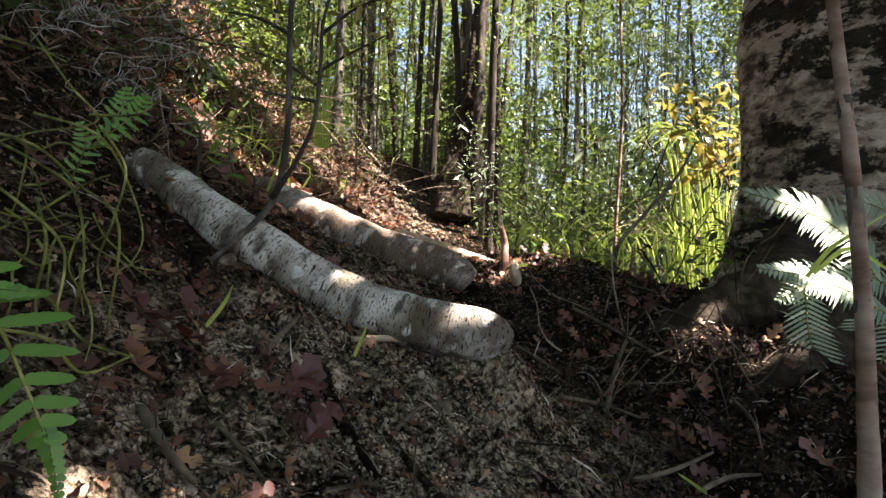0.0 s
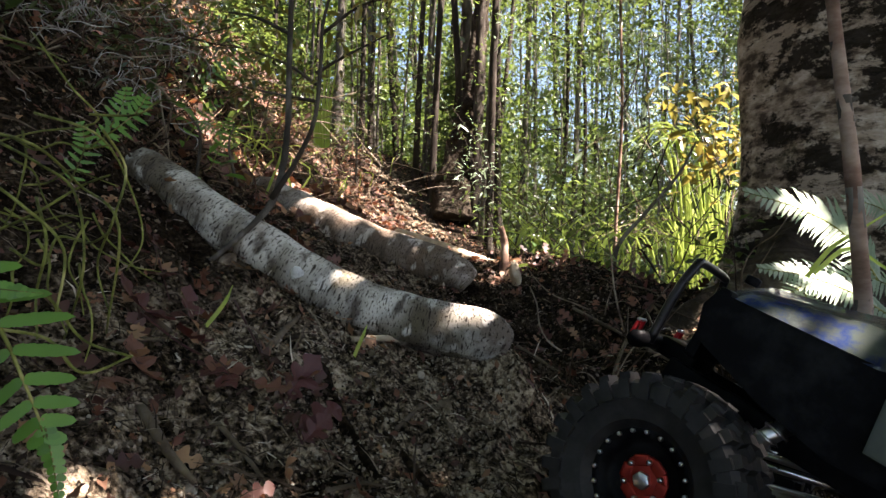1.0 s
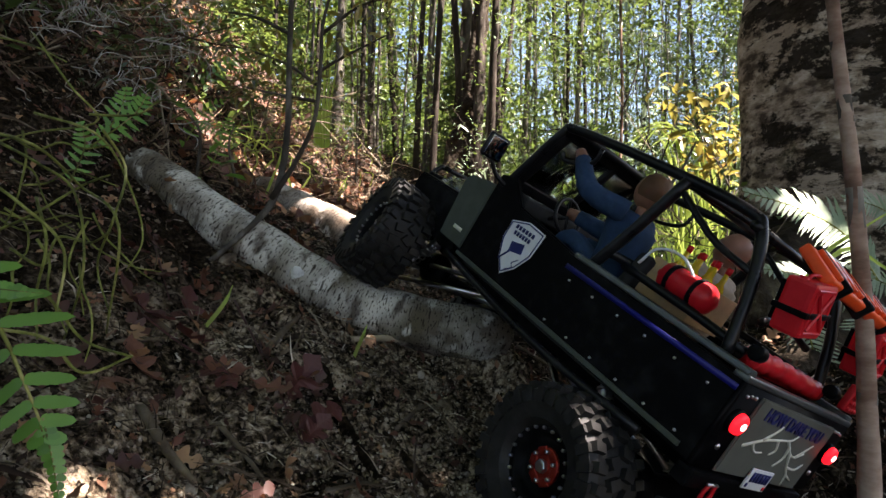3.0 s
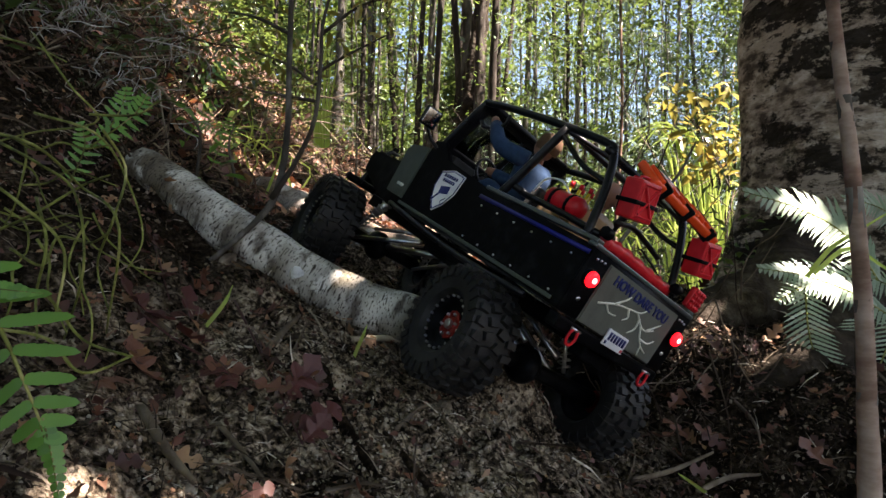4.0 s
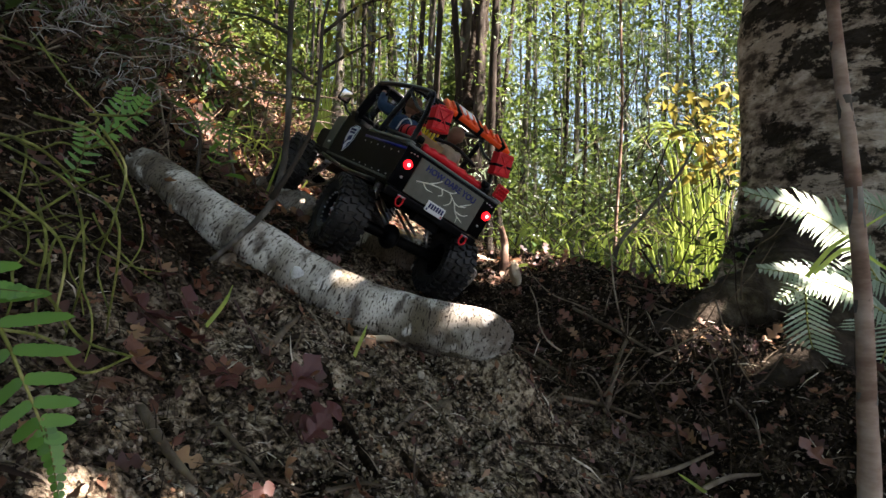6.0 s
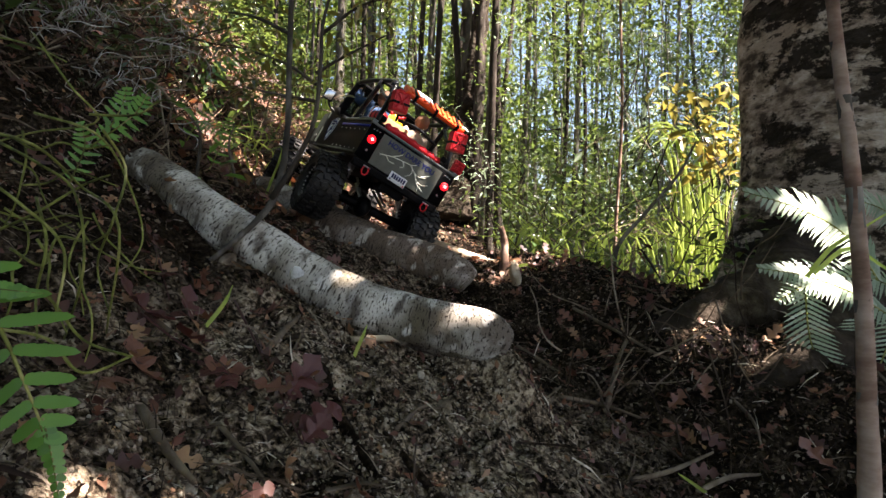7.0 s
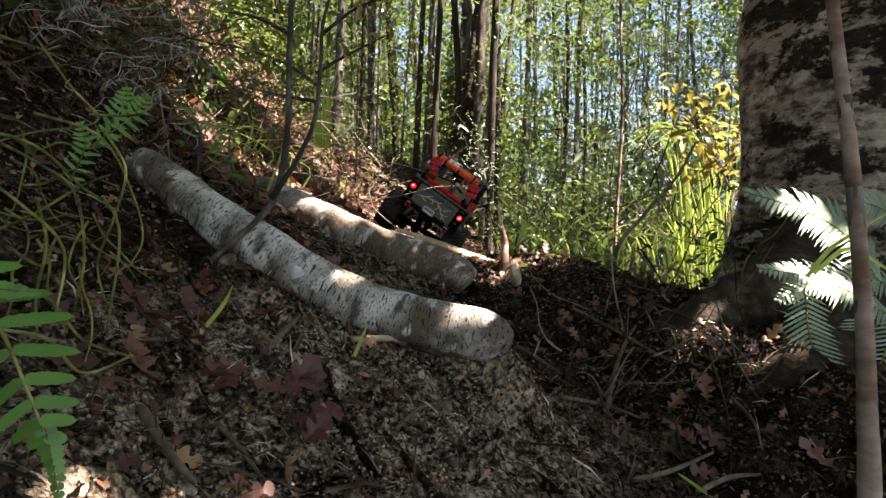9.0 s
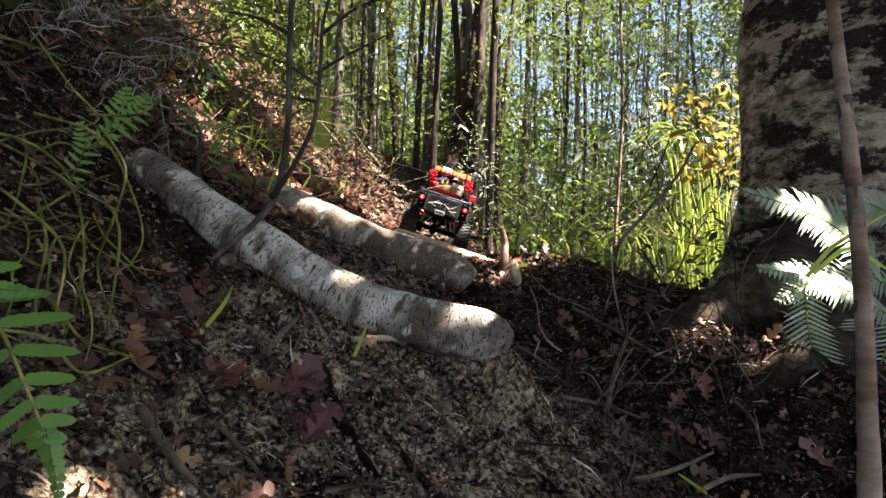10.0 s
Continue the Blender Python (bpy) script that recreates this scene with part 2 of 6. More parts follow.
def tube(bm, pts, radii, sides=8, caps=True, squash=1.0, rough=0.0, seed=0.0):
    """A tapered pipe along points, with a UV in metres (round, along)."""
    uvl = bm.loops.layers.uv.verify()
    pts = [Vector(p) for p in pts]
    if not isinstance(radii, (list, tuple)):
        radii = [radii] * len(pts)
    rings, s, run = [], 0.0, []
    side = None
    for i, p in enumerate(pts):
        d = (pts[min(i + 1, len(pts) - 1)] - pts[max(i - 1, 0)]).normalized()
        if side is None:
            side = d.orthogonal().normalized()
        side = (side - d * side.dot(d)).normalized()
        up = d.cross(side)
        if i:
            s += (p - pts[i - 1]).length
        run.append(s)
        ring = []
        for k in range(sides):
            a = 2 * math.pi * k / sides
            v = side * math.cos(a) + up * math.sin(a) * squash
            r = radii[i]
            if rough:
                r *= 1 + rough * noise.noise(Vector((math.cos(a) * 1.6 + seed, math.sin(a) * 1.6, s / max(radii[i], 0.01) * 0.7)))
            ring.append(bm.verts.new(p + v * r))
        rings.append(ring)
    circ = 2 * math.pi * radii[0]
    for i in range(len(rings) - 1):
        for k in range(sides):
            k2 = (k + 1) % sides
            f = bm.faces.new((rings[i][k], rings[i][k2], rings[i + 1][k2], rings[i + 1][k]))
            for lp, (u, v) in zip(f.loops, ((k, run[i]), (k + 1, run[i]), (k + 1, run[i + 1]), (k, run[i + 1]))):
                lp[uvl].uv = (u / sides * circ, v)
    if caps:
        for ring in (rings[0][::-1], rings[-1]):
            bm.faces.new(ring)
    return bm


def curve_pts(pts, n):
    """n points along a smooth line through pts (Catmull-Rom)."""
    pts = [Vector(p) for p in pts]
    q = [2 * pts[0] - pts[1]] + pts + [2 * pts[-1] - pts[-2]]
    out = []
    for j in range(n):
        u = j / (n - 1) * (len(pts) - 1)
        i = min(int(u), len(pts) - 2)
        f = u - i
        a, b, c, d = q[i:i + 4]
        out.append(0.5 * (2 * b + (c - a) * f + (2 * a - 5 * b + 4 * c - d) * f * f + (3 * b - a - 3 * c + d) * f ** 3))
    return out


def box(bm, c, size, bevel=0.0, turn=None):
    """A box at c, its edges rounded."""
    r = bmesh.ops.create_cube(bm, size=1.0)
    vs = r["verts"]
    bmesh.ops.scale(bm, vec=size, verts=vs)
    if bevel:
        es = list({e for v in vs for e in v.link_edges})
        res = bmesh.ops.bevel(bm, geom=es, offset=bevel, segments=2, profile=0.6, affect="EDGES")
        vs = list({v for f in res["faces"] for v in f.verts} | {v for v in vs if v.is_valid})
    m = Matrix.Translation(c) @ (turn.to_4x4() if turn else Matrix.Identity(4))
    bmesh.ops.transform(bm, matrix=m, verts=vs)
    return vs


def cyl(bm, c, axis, r, length, sides=16, bevel=0.0, r2=None):
    """A round bar centred at c along axis."""
    q = Vector(axis).to_track_quat("Z", "Y").to_matrix().to_4x4()
    res = bmesh.ops.create_cone(bm, cap_ends=True, segments=sides, radius1=r, radius2=r if r2 is None else r2, depth=length)
    vs = res["verts"]
    if bevel:
        es = [e for e in {e for v in vs for e in v.link_edges} if len(e.link_faces) == 2 and e.calc_face_angle(0) > 0.9]
        out = bmesh.ops.bevel(bm, geom=es, offset=bevel, segments=2, profile=0.5, affect="EDGES")
        vs = list({v for f in out["faces"] for v in f.verts} | {v for v in vs if v.is_valid})
    bmesh.ops.transform(bm, matrix=Matrix.Translation(c) @ q, verts=vs)
    return vs


def scatter(name, tv, tf, mats, places, mat, smooth=False):
    """One mesh of many small alike pieces: template vertices and triangles, turned by mats (n,3,3) and set at places (n,3)."""
    tv, tf = np.asarray(tv, float), np.asarray(tf, int)
    v = np.einsum("nij,kj->nki", mats, tv) + places[:, None, :]
    n, k = len(places), len(tv)
    f = (tf[None] + (np.arange(n) * k)[:, None, None]).reshape(-1, 3)
    me = bpy.data.meshes.new(name)
    me.vertices.add(n * k)
    me.vertices.foreach_set("co", v.reshape(-1))
    me.loops.add(f.size)
    me.loops.foreach_set("vertex_index", f.reshape(-1).astype(np.int32))
    me.polygons.add(len(f))
    me.polygons.foreach_set("loop_start", np.arange(0, f.size, 3, dtype=np.int32))
    if smooth:
        me.polygons.foreach_set("use_smooth", np.ones(len(f), bool))
    me.update(calc_edges=True)
    me.materials.append(mat)
    return me


def frames_of(d, up, length, width):
    """Turning matrices (n,3,3): x along d times length, y across times width, z near up."""
    d = d / np.linalg.norm(d, axis=1, keepdims=True)
    y = np.cross(up, d)
    y /= np.linalg.norm(y, axis=1, keepdims=True) + 1e-9
    z = np.cross(d, y)
    return np.stack([d * length[:, None], y * width[:, None], z * length[:, None]], axis=2)


def random_dirs(rng, n, flat=1.0):
    d = rng.normal(size=(n, 3))
    d[:, 2] *= flat
    return d / np.linalg.norm(d, axis=1, keepdims=True)


# a folded simple leaf, a lobed leaf, a clod and a twig, one unit long
LEAF_V = [(0, 0, 0), (0.3, -0.42, 0.07), (0.72, -0.3, 0.04), (1, 0, -0.1), (0.72, 0.3, 0.04), (0.3, 0.42, 0.07), (0.5, 0, 0)]
LEAF_F = [(0, 1, 6), (1, 2, 6), (2, 3, 6), (3, 4, 6), (4, 5, 6), (5, 0, 6)]
DIAMOND_V = [(0, 0, 0), (0.45, -0.5, 0.08), (1, 0, -0.05), (0.45, 0.5, 0.08)]
DIAMOND_F = [(0, 1, 2), (0, 2, 3)]


def lobed_leaf(curl):
    """An oak-like leaf: rounded lobes on both sides of a midrib, curled."""
    half = [(0.0, 0.012), (0.10, 0.03), (0.16, 0.15), (0.22, 0.20), (0.28, 0.17), (0.33, 0.07), (0.39, 0.09), (0.45, 0.25), (0.52, 0.30), (0.58, 0.24), (0.62, 0.10), (0.68, 0.10), (0.74, 0.21), (0.80, 0.22), (0.86, 0.14), (0.90, 0.07), (1.0, 0.0)]
    v, f = [], []
    for x, y in half:
        for w in (-y, 0.0, y):
            v.append((x + (0.05 if w else 0), w, curl * ((x - 0.45) ** 2 + 1.6 * w * w) + 0.10 * abs(w) * math.sin(14 * x) - (0 if w else 0.015)))
    for k in range(len(half) - 1):
        a, b = 3 * k, 3 * k + 3
        f += [(a, a + 1, b + 1), (a, b + 1, b), (a + 1, a + 2, b + 2), (a + 1, b + 2, b + 1)]
    return v, f


def crumb_template(rng):
    v = [(0, 0, 0.8), (0, 0, -0.8)] + [(math.cos(a) * rng.uniform(0.6, 1.2), math.sin(a) * rng.uniform(0.6, 1.2), rng.uniform(-0.3, 0.3)) for a in (0.2, 1.5, 2.9, 4.4)]
    return v, [t for k in range(4) for t in ((0, 2 + k, 2 + (k + 1) % 4), (1, 2 + (k + 1) % 4, 2 + k))]


def clod_template(rng):
    v = [(0, 0, 0.9), (0, 0, -0.8)]
    for z, r in ((0.45, 0.85), (-0.35, 0.9)):
        for k in range(6):
            a = k * math.pi / 3 + (0.5 if z < 0 else 0)
            j = rng.uniform(0.75, 1.2)
            v.append((r * j * math.cos(a), r * j * math.sin(a), z * rng.uniform(0.7, 1.2)))
    f = []
    for k in range(6):
        k2 = (k + 1) % 6
        f += [(0, 2 + k, 2 + k2), (1, 8 + k2, 8 + k), (2 + k, 8 + k, 2 + k2), (2 + k2, 8 + k, 8 + k2)]
    return v, f


# ---------------------------------------------------------------- the lie of the land
Y_KEYS = [-12, -3, -0.3, 0.2, 0.33, 0.45, 0.66, 0.8, 0.9, 1.0, 1.27, 1.53, 1.75, 1.94, 2.14, 2.37, 2.67, 3.03, 3.5, 4.0, 4.5, 5.5, 8, 14, 45]
X_TRAIL = [2.5, 1.2, 0.6, 0.37, 0.26, 0.19, 0.09, 0.03, -0.01, -0.07, -0.16, -0.2, -0.185, -0.145, -0.115, -0.085, -0.06, -0.07, -0.18, -0.36, -0.55, -0.8, -1.2, -2, -3]
Z_TRAIL = [-2.5, -1.1, -0.52, -0.385, -0.335, -0.295, -0.205, -0.145, -0.115, -0.08, 0.0, 0.035, 0.03, 0.01, 0.01, 0.0, 0.015, 0.05, 0.23, 0.48, 0.68, 0.8, 0.9, 1.2, 2.0]
_fine = np.arange(-12, 45, 0.02)


def _smooth(vals):
    k = np.exp(-np.linspace(-2.5, 2.5, 13) ** 2 / 2)
    a = np.interp(_fine, Y_KEYS, vals)
    return np.convolve(np.pad(a, 6, mode="edge"), k / k.sum(), "valid")


_XT, _ZT = _smooth(X_TRAIL), _smooth(Z_TRAIL)


def step(a, b, v):
    t = np.clip((v - a) / (b - a), 0, 1)
    return t * t * (3 - 2 * t)


def at(px, py, d):
    """A place from its bearing (across, down, in units of the picture) and its distance ahead."""
    return Vector(((px - 784) / 1162.4 * d, d, EYE_Z - (py - 441) / 1162.4 * d))


# the three logs on the trail, from their thin ends downhill to uphill
LOG_A = [at(884, 612, 0.774), at(866, 602, 0.768), at(830, 591, 0.765), at(740, 572, 0.77), at(640, 540, 0.775), at(560, 502, 0.78), at(480, 452, 0.785), at(400, 402, 0.79), at(320, 340, 0.81), at(235, 278, 0.84)]
LOG_B = [at(830, 503, 1.235), at(805, 482, 1.24), at(760, 466, 1.26), at(690, 445, 1.28), at(600, 408, 1.32), at(530, 372, 1.36), at(450, 330, 1.42)]
LOG_C = [at(905, 478, 1.55), at(850, 462, 1.6), at(780, 436, 1.66), at(700, 408, 1.72)]


def banked(z, x, y, line, r, front, back):
    """Soil heaped against a log, so that it lies half sunk."""
    xs = [p.x for p in line][::-1]
    yl = np.interp(x, xs, [p.y for p in line][::-1])
    zl = np.interp(x, xs, [p.z for p in line][::-1])
    ends = step(xs[0] - 0.10, xs[0] + 0.02, x) * step(xs[-1] + 0.07, xs[-1] - 0.02, x)
    d = y - yl
    w = ends * np.exp(-(np.where(d < 0, d / front, d / back)) ** 2)
    goal = zl + np.where(d < 0, -0.85 * r, -0.1 * r)
    return z + (goal - z) * w


def land(x, y):
    """Height of the bare ground: a sidling trail, bank on the left, berm and gully on the right."""
    x, y = np.asarray(x, float), np.asarray(y, float)
    xc, zc = np.interp(y, _fine, _XT), np.interp(y, _fine, _ZT)
    u = x - xc
    left = np.maximum(-u, 0)
    right = np.maximum(u, 0)
    sl = np.interp(y, [0, 1.1, 1.5, 1.85, 2.5, 4], [0.42, 0.45, 0.55, 0.62, 0.42, 0.45])
    z = zc + sl * left + (0.10 + 0.6 * step(0.45, 1.0, y)) * np.maximum(left - 0.34, 0) - 0.35 * np.maximum(left - 1.6, 0)
    sr = np.interp(y, [0, 1.1, 1.5, 3], [0.75, 0.8, 0.5, 0.45])
    dip = sr * 0.16 * (1 - np.exp(-right / 0.16))
    berm = 0.06 * step(0.24, 0.5, right) * step(2.6, 1.6, y)
    gully = 0.36 * np.maximum(y - 1.12 - 0.25 * np.clip(x - 0.9, 0, 1), 0) * step(0.12, 0.7, right)
    gully = np.minimum(gully, 1.6) + 0.2 * np.maximum(right - 1.6, 0)
    z = z - dip + berm - gully * step(0.2, 0.8, right) + EYE_Z
    z = banked(z, x, y, LOG_A, 0.030, 0.05, 0.10)
    z = banked(z, x, y, LOG_B, 0.038, 0.05, 0.12)
    z = z + 0.052 * np.exp(-((x - 0.086) ** 2 + (y - 0.740) ** 2) / 0.030 ** 2)
    return banked(z, x, y, LOG_C, 0.013, 0.04, 0.06)


def ground_z(x, y):
    return float(land(x, y))


def put(x, y, up=0.0):
    return Vector((x, y, ground_z(x, y) + up))


def relief(x, y):
    """Clods, hollows and washed-out runnels on top of the lie of the land."""
    out = np.zeros(len(x))
    for i, (a, b) in enumerate(zip(x, y)):
        v = Vector((a, b, 0))
        h = 0.016 * noise.noise(v * 6) + 0.010 * noise.noise(v * 17)
        if b < 5.2 and abs(a) < 1.3:
            h += 0.012 * noise.noise(v * 38) + 0.010 * abs(noise.noise(v * 70)) + 0.006 * noise.noise(v * 130)
            # runnels washed down the bank
            h -= 0.013 * max(noise.noise(Vector((a * 20 + b * 9, b * 3, 0))), 0)
        else:
            h += 0.02 * noise.noise(v * 3)
        out[i] = h
    return out


def build_ground():
    def axis(lo, a, b, hi, fine, grow):
        core = list(np.arange(a, b, fine))
        s, v = fine, b
        while v < hi:
            core.append(v)
            s = min(s * grow, 2.0)
            v += s
        core.append(hi)
        s, v, low = fine, a, []
        while v > lo:
            s = min(s * grow, 2.0)
            v -= s
            low.append(v)
        return np.array(low[::-1] + core)
    xs = axis(-45, -0.62, 0.55, 45, 0.0048, 1.05)
    ys = axis(-12, 0.16, 1.35, 45, 0.0048, 1.03)
    X, Y = np.meshgrid(xs, ys)
    Z = land(X, Y)
    pts = np.stack([X.ravel(), Y.ravel(), Z.ravel()], 1)
    pts[:, 2] += relief(pts[:, 0], pts[:, 1])
    nx, ny = len(xs), len(ys)
    idx = np.arange(nx * ny).reshape(ny, nx)
    q = np.stack([idx[:-1, :-1], idx[:-1, 1:], idx[1:, 1:], idx[1:, :-1]], -1).reshape(-1, 4)
    me = bpy.data.meshes.new("ground")
    me.vertices.add(len(pts))
    me.vertices.foreach_set("co", pts.ravel())
    me.loops.add(q.size)
    me.loops.foreach_set("vertex_index", q.ravel().astype(np.int32))
    me.polygons.add(len(q))
    me.polygons.foreach_set("loop_start", np.arange(0, q.size, 4, dtype=np.int32))
    me.polygons.foreach_set("use_smooth", np.ones(len(q), bool))
    me.update(calc_edges=True)
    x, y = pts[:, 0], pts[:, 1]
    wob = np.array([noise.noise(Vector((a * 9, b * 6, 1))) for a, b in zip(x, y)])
    # pale band: worn clay, widened to paint in the bank's sunlit foot
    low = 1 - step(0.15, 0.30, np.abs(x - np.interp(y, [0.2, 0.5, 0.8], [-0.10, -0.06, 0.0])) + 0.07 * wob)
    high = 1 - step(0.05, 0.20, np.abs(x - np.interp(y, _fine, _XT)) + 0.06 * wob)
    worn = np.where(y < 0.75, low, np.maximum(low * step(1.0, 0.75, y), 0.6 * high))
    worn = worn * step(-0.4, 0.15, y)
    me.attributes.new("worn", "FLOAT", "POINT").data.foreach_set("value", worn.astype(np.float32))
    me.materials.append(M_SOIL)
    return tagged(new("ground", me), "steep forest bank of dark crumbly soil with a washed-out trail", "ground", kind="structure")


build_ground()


# ---------------------------------------------------------------- logs, roots and the big tree
def log_thing(name, pts, radii, mat, label, sides=28, n=40, rough=0.10, seed=0.0):
    bm = bmesh.new()
    line = curve_pts(pts, n)
    rad = list(np.interp(np.linspace(0, 1, n), np.linspace(0, 1, len(radii)), radii))
    # rounded ends
    for i, f in ((0, 0.80), (1, 0.96), (n - 1, 0.5), (n - 2, 0.87)):
        rad[i] *= f
    tube(bm, line, rad, sides, rough=rough, seed=seed)
    return tagged(part(name, bm, mat), label, "log")


log_a = log_thing("log", LOG_A, [0.024, 0.030, 0.032, 0.031, 0.030, 0.030, 0.030, 0.029, 0.026, 0.022], M_LOG, "pale spotted fallen log half buried across the trail", n=70)
bm = bmesh.new()
spot = bmesh.ops.create_icosphere(bm, subdivisions=3, radius=1.0)["verts"]
for v in spot:
    v.co = Vector((v.co.x * 0.0075, v.co.y * 0.0016, v.co.z * 0.0105)) * (1 + 0.18 * noise.noise(v.co * 2))
bmesh.ops.rotate(bm, cent=(0, 0, 0), matrix=Matrix.Rotation(radians(25), 3, "X"), verts=spot)
bmesh.ops.translate(bm, vec=at(526, 486, 0.7515), verts=spot)
part("lichen_spot", bm, M_LICHEN, log_a, "round white lichen spot")
log_thing("log", LOG_B, [0.026, 0.034, 0.037, 0.040, 0.040, 0.038, 0.032], M_LOG_RED, "sunlit whitish log lying across the trail", seed=4, n=60)
log_thing("root", LOG_C, [0.010, 0.014, 0.013, 0.009], M_PALEROOT, "bleached exposed root lying along the trail edge", sides=12, seed=8)

RNG = np.random.default_rng(7)


def stem(name, pts, radii, mat, label, category, sides=9, n=24, rough=0.08):
    bm = bmesh.new()
    rad = list(np.interp(np.linspace(0, 1, n), np.linspace(0, 1, len(radii)), radii))
    tube(bm, curve_pts(pts, n), rad, sides, rough=rough, seed=len(pts))
    return tagged(part(name, bm, mat), label, category)


# ---- the big tree on the right
def big_tree():
    root = tagged(new("big_tree"), "massive old tree with dark mottled bark and spreading roots", "tree")
    root.location = (0, 0, 0)
    bm = bmesh.new()
    cx, cy = 1.005, 1.52
    n = 46
    pts, rad = [], []
    for i in range(n):
        h = i / (n - 1)
        z = -0.30 + EYE_Z + 5.3 * h ** 1.6
        pts.append((cx + 0.10 * h, cy + 0.15 * h, z))
        rad.append(0.262 + 0.035 * (1 - h) + 0.20 * math.exp(-max(z - EYE_Z + 0.22, 0) / 0.09))
    tube(bm, pts, rad, 56, rough=0.13)
    for v in bm.verts:
        a = math.atan2(v.co.y - cy, v.co.x - cx)
        low = math.exp(-max(v.co.z - EYE_Z + 0.22, 0) / 0.10)
        k = 1 + low * (0.22 * max(math.cos(4 * a + 0.6), 0)) + 0.02 * noise.noise(v.co * 9)
        v.co.x, v.co.y = cx + (v.co.x - cx) * k, cy + (v.co.y - cy) * k
    part("trunk", bm, M_BIGBARK, root)
    for line, rr in ((((0.72, 1.30, -0.02), (0.56, 1.14, -0.08), (0.42, 1.08, -0.115), (0.24, 1.05, -0.20)), (0.085, 0.055, 0.035, 0.012)),
                     (((0.80, 1.22, -0.10), (0.62, 1.02, -0.145), (0.50, 0.93, -0.175), (0.36, 0.90, -0.24)), (0.075, 0.055, 0.04, 0.012)),
                     (((0.95, 1.16, -0.10), (0.82, 0.98, -0.20), (0.70, 0.86, -0.27)), (0.07, 0.05, 0.02))):
        bm = bmesh.new()
        m = 26
        tube(bm, [p + Vector((0, 0, EYE_Z)) for p in curve_pts(line, m)], list(np.interp(np.linspace(0, 1, m), np.linspace(0, 1, len(rr)), rr)), 18, rough=0.35, seed=rr[1] * 90)
        part("root", bm, M_ROOT, root, "gnarled dark root")
    return root


BIG = big_tree()


# ---- leaf clouds
def leaf_cloud(name, centres, rng, length, width, mat, template=(DIAMOND_V, DIAMOND_F), flat=0.6):
    n = len(centres)
    d = random_dirs(rng, n, 0.7)
    up = random_dirs(rng, n, 1.0) * 0.6 + np.array([0, 0, 1.0])
    L = length * (0.45 + 1.1 * rng.uniform(0, 1, n) ** 2)
    return scatter(name, template[0], template[1], frames_of(d, up, L, L * width), centres, mat)


def forest_tree(seed, height, radius, bark, n_leaf, low, leaf, size):
    """A slim tree: bent trunk with limbs, and a loose crown that starts low."""
    rng = np.random.default_rng(seed)
    root = new("forest_tree")
    bend = rng.uniform(-0.12, 0.12, (4, 2))
    line = curve_pts([(0, 0, -0.25)] + [(bend[i, 0] * (i + 1) / 2, bend[i, 1] * (i + 1) / 2, height * (i + 1) / 4) for i in range(4)], 22)
    bm = bmesh.new()
    tube(bm, line, [radius * (1.0 - 0.75 * i / 21) + radius * 0.6 * math.exp(-i / 0.8) for i in range(22)], 9, rough=0.15, seed=seed)
    tips = []
    for k in range(11):
        h = rng.uniform(low, 0.97)
        p = line[int(h * 21)]
        a = rng.uniform(0, 2 * math.pi)
        ln = rng.uniform(0.35, 1.0) * (1.15 - h * 0.5)
        e = p + Vector((math.cos(a) * ln, math.sin(a) * ln, rng.uniform(0.1, 0.6) * ln))
        mid = (p + e) / 2 + Vector((0, 0, -0.08 * ln))
        seg = curve_pts([p, mid, e], 6)
        tube(bm, seg, [radius * 0.3 * (1 - 0.85 * i / 5) for i in range(6)], 5, caps=False)
        tips += seg[2:]
    part("trunk", bm, bark, root)
    tips = np.array([tuple(t) for t in tips])
    pick = rng.integers(0, len(tips), n_leaf // 14)
    tw = tips[pick] + rng.normal(0, 0.16, (len(pick), 3))
    c = np.repeat(tw, 14, axis=0) + rng.normal(0, 0.06, (len(pick) * 14, 3)) * np.array([1, 1, 0.6])
    part("crown", leaf_cloud("crown", c, rng, size, 0.5, leaf), leaf, root)
    return root


TREES = [forest_tree(11, 6.5, 0.024, M_DARKBARK, 1500, 0.22, M_LEAF, 0.055), forest_tree(12, 7.5, 0.030, M_GREYBARK, 1500, 0.3, M_LEAF, 0.055),
         forest_tree(13, 6.0, 0.017, M_GREYBARK, 1100, 0.15, M_LEAF, 0.05), forest_tree(14, 7.0, 0.036, M_DARKBARK, 1700, 0.3, M_LEAF_DARK, 0.06)]
TREE_LABELS = ["slim dark-barked forest tree with sparse green leaves", "grey-barked forest tree with a loose leafy crown",
               "thin pale sapling tree with small leaves", "stout dark forest tree with deep green leaves"]
for tr, lb in zip(TREES, TREE_LABELS):
    tagged(tr, lb, "tree", "trees of the forest")

# bearing at its foot, distance, kind, lean to the right in degrees
STANDS = [(592, 4.6, 1, 1), (545, 5.2, 2, 1), (626, 5.6, 2, 1), (640, 4.9, 0, 3), (654, 5.4, 0, 2), (668, 5.0, 2, 3), (735, 4.0, 0, 3), (752, 4.3, 1, 2),
          (765, 3.7, 0, 4), (822, 3.6, 0, -4), (838, 3.4, 3, 1), (852, 3.2, 1, 2), (866, 3.0, 0, 3), (880, 3.8, 3, 1), (905, 4.4, 1, 2),
          (975, 4.6, 0, 3), (1008, 4.2, 1, 3), (1022, 4.8, 0, 2), (930, 5.5, 2, 2), (1160, 5.5, 2, 1)]
first = set()


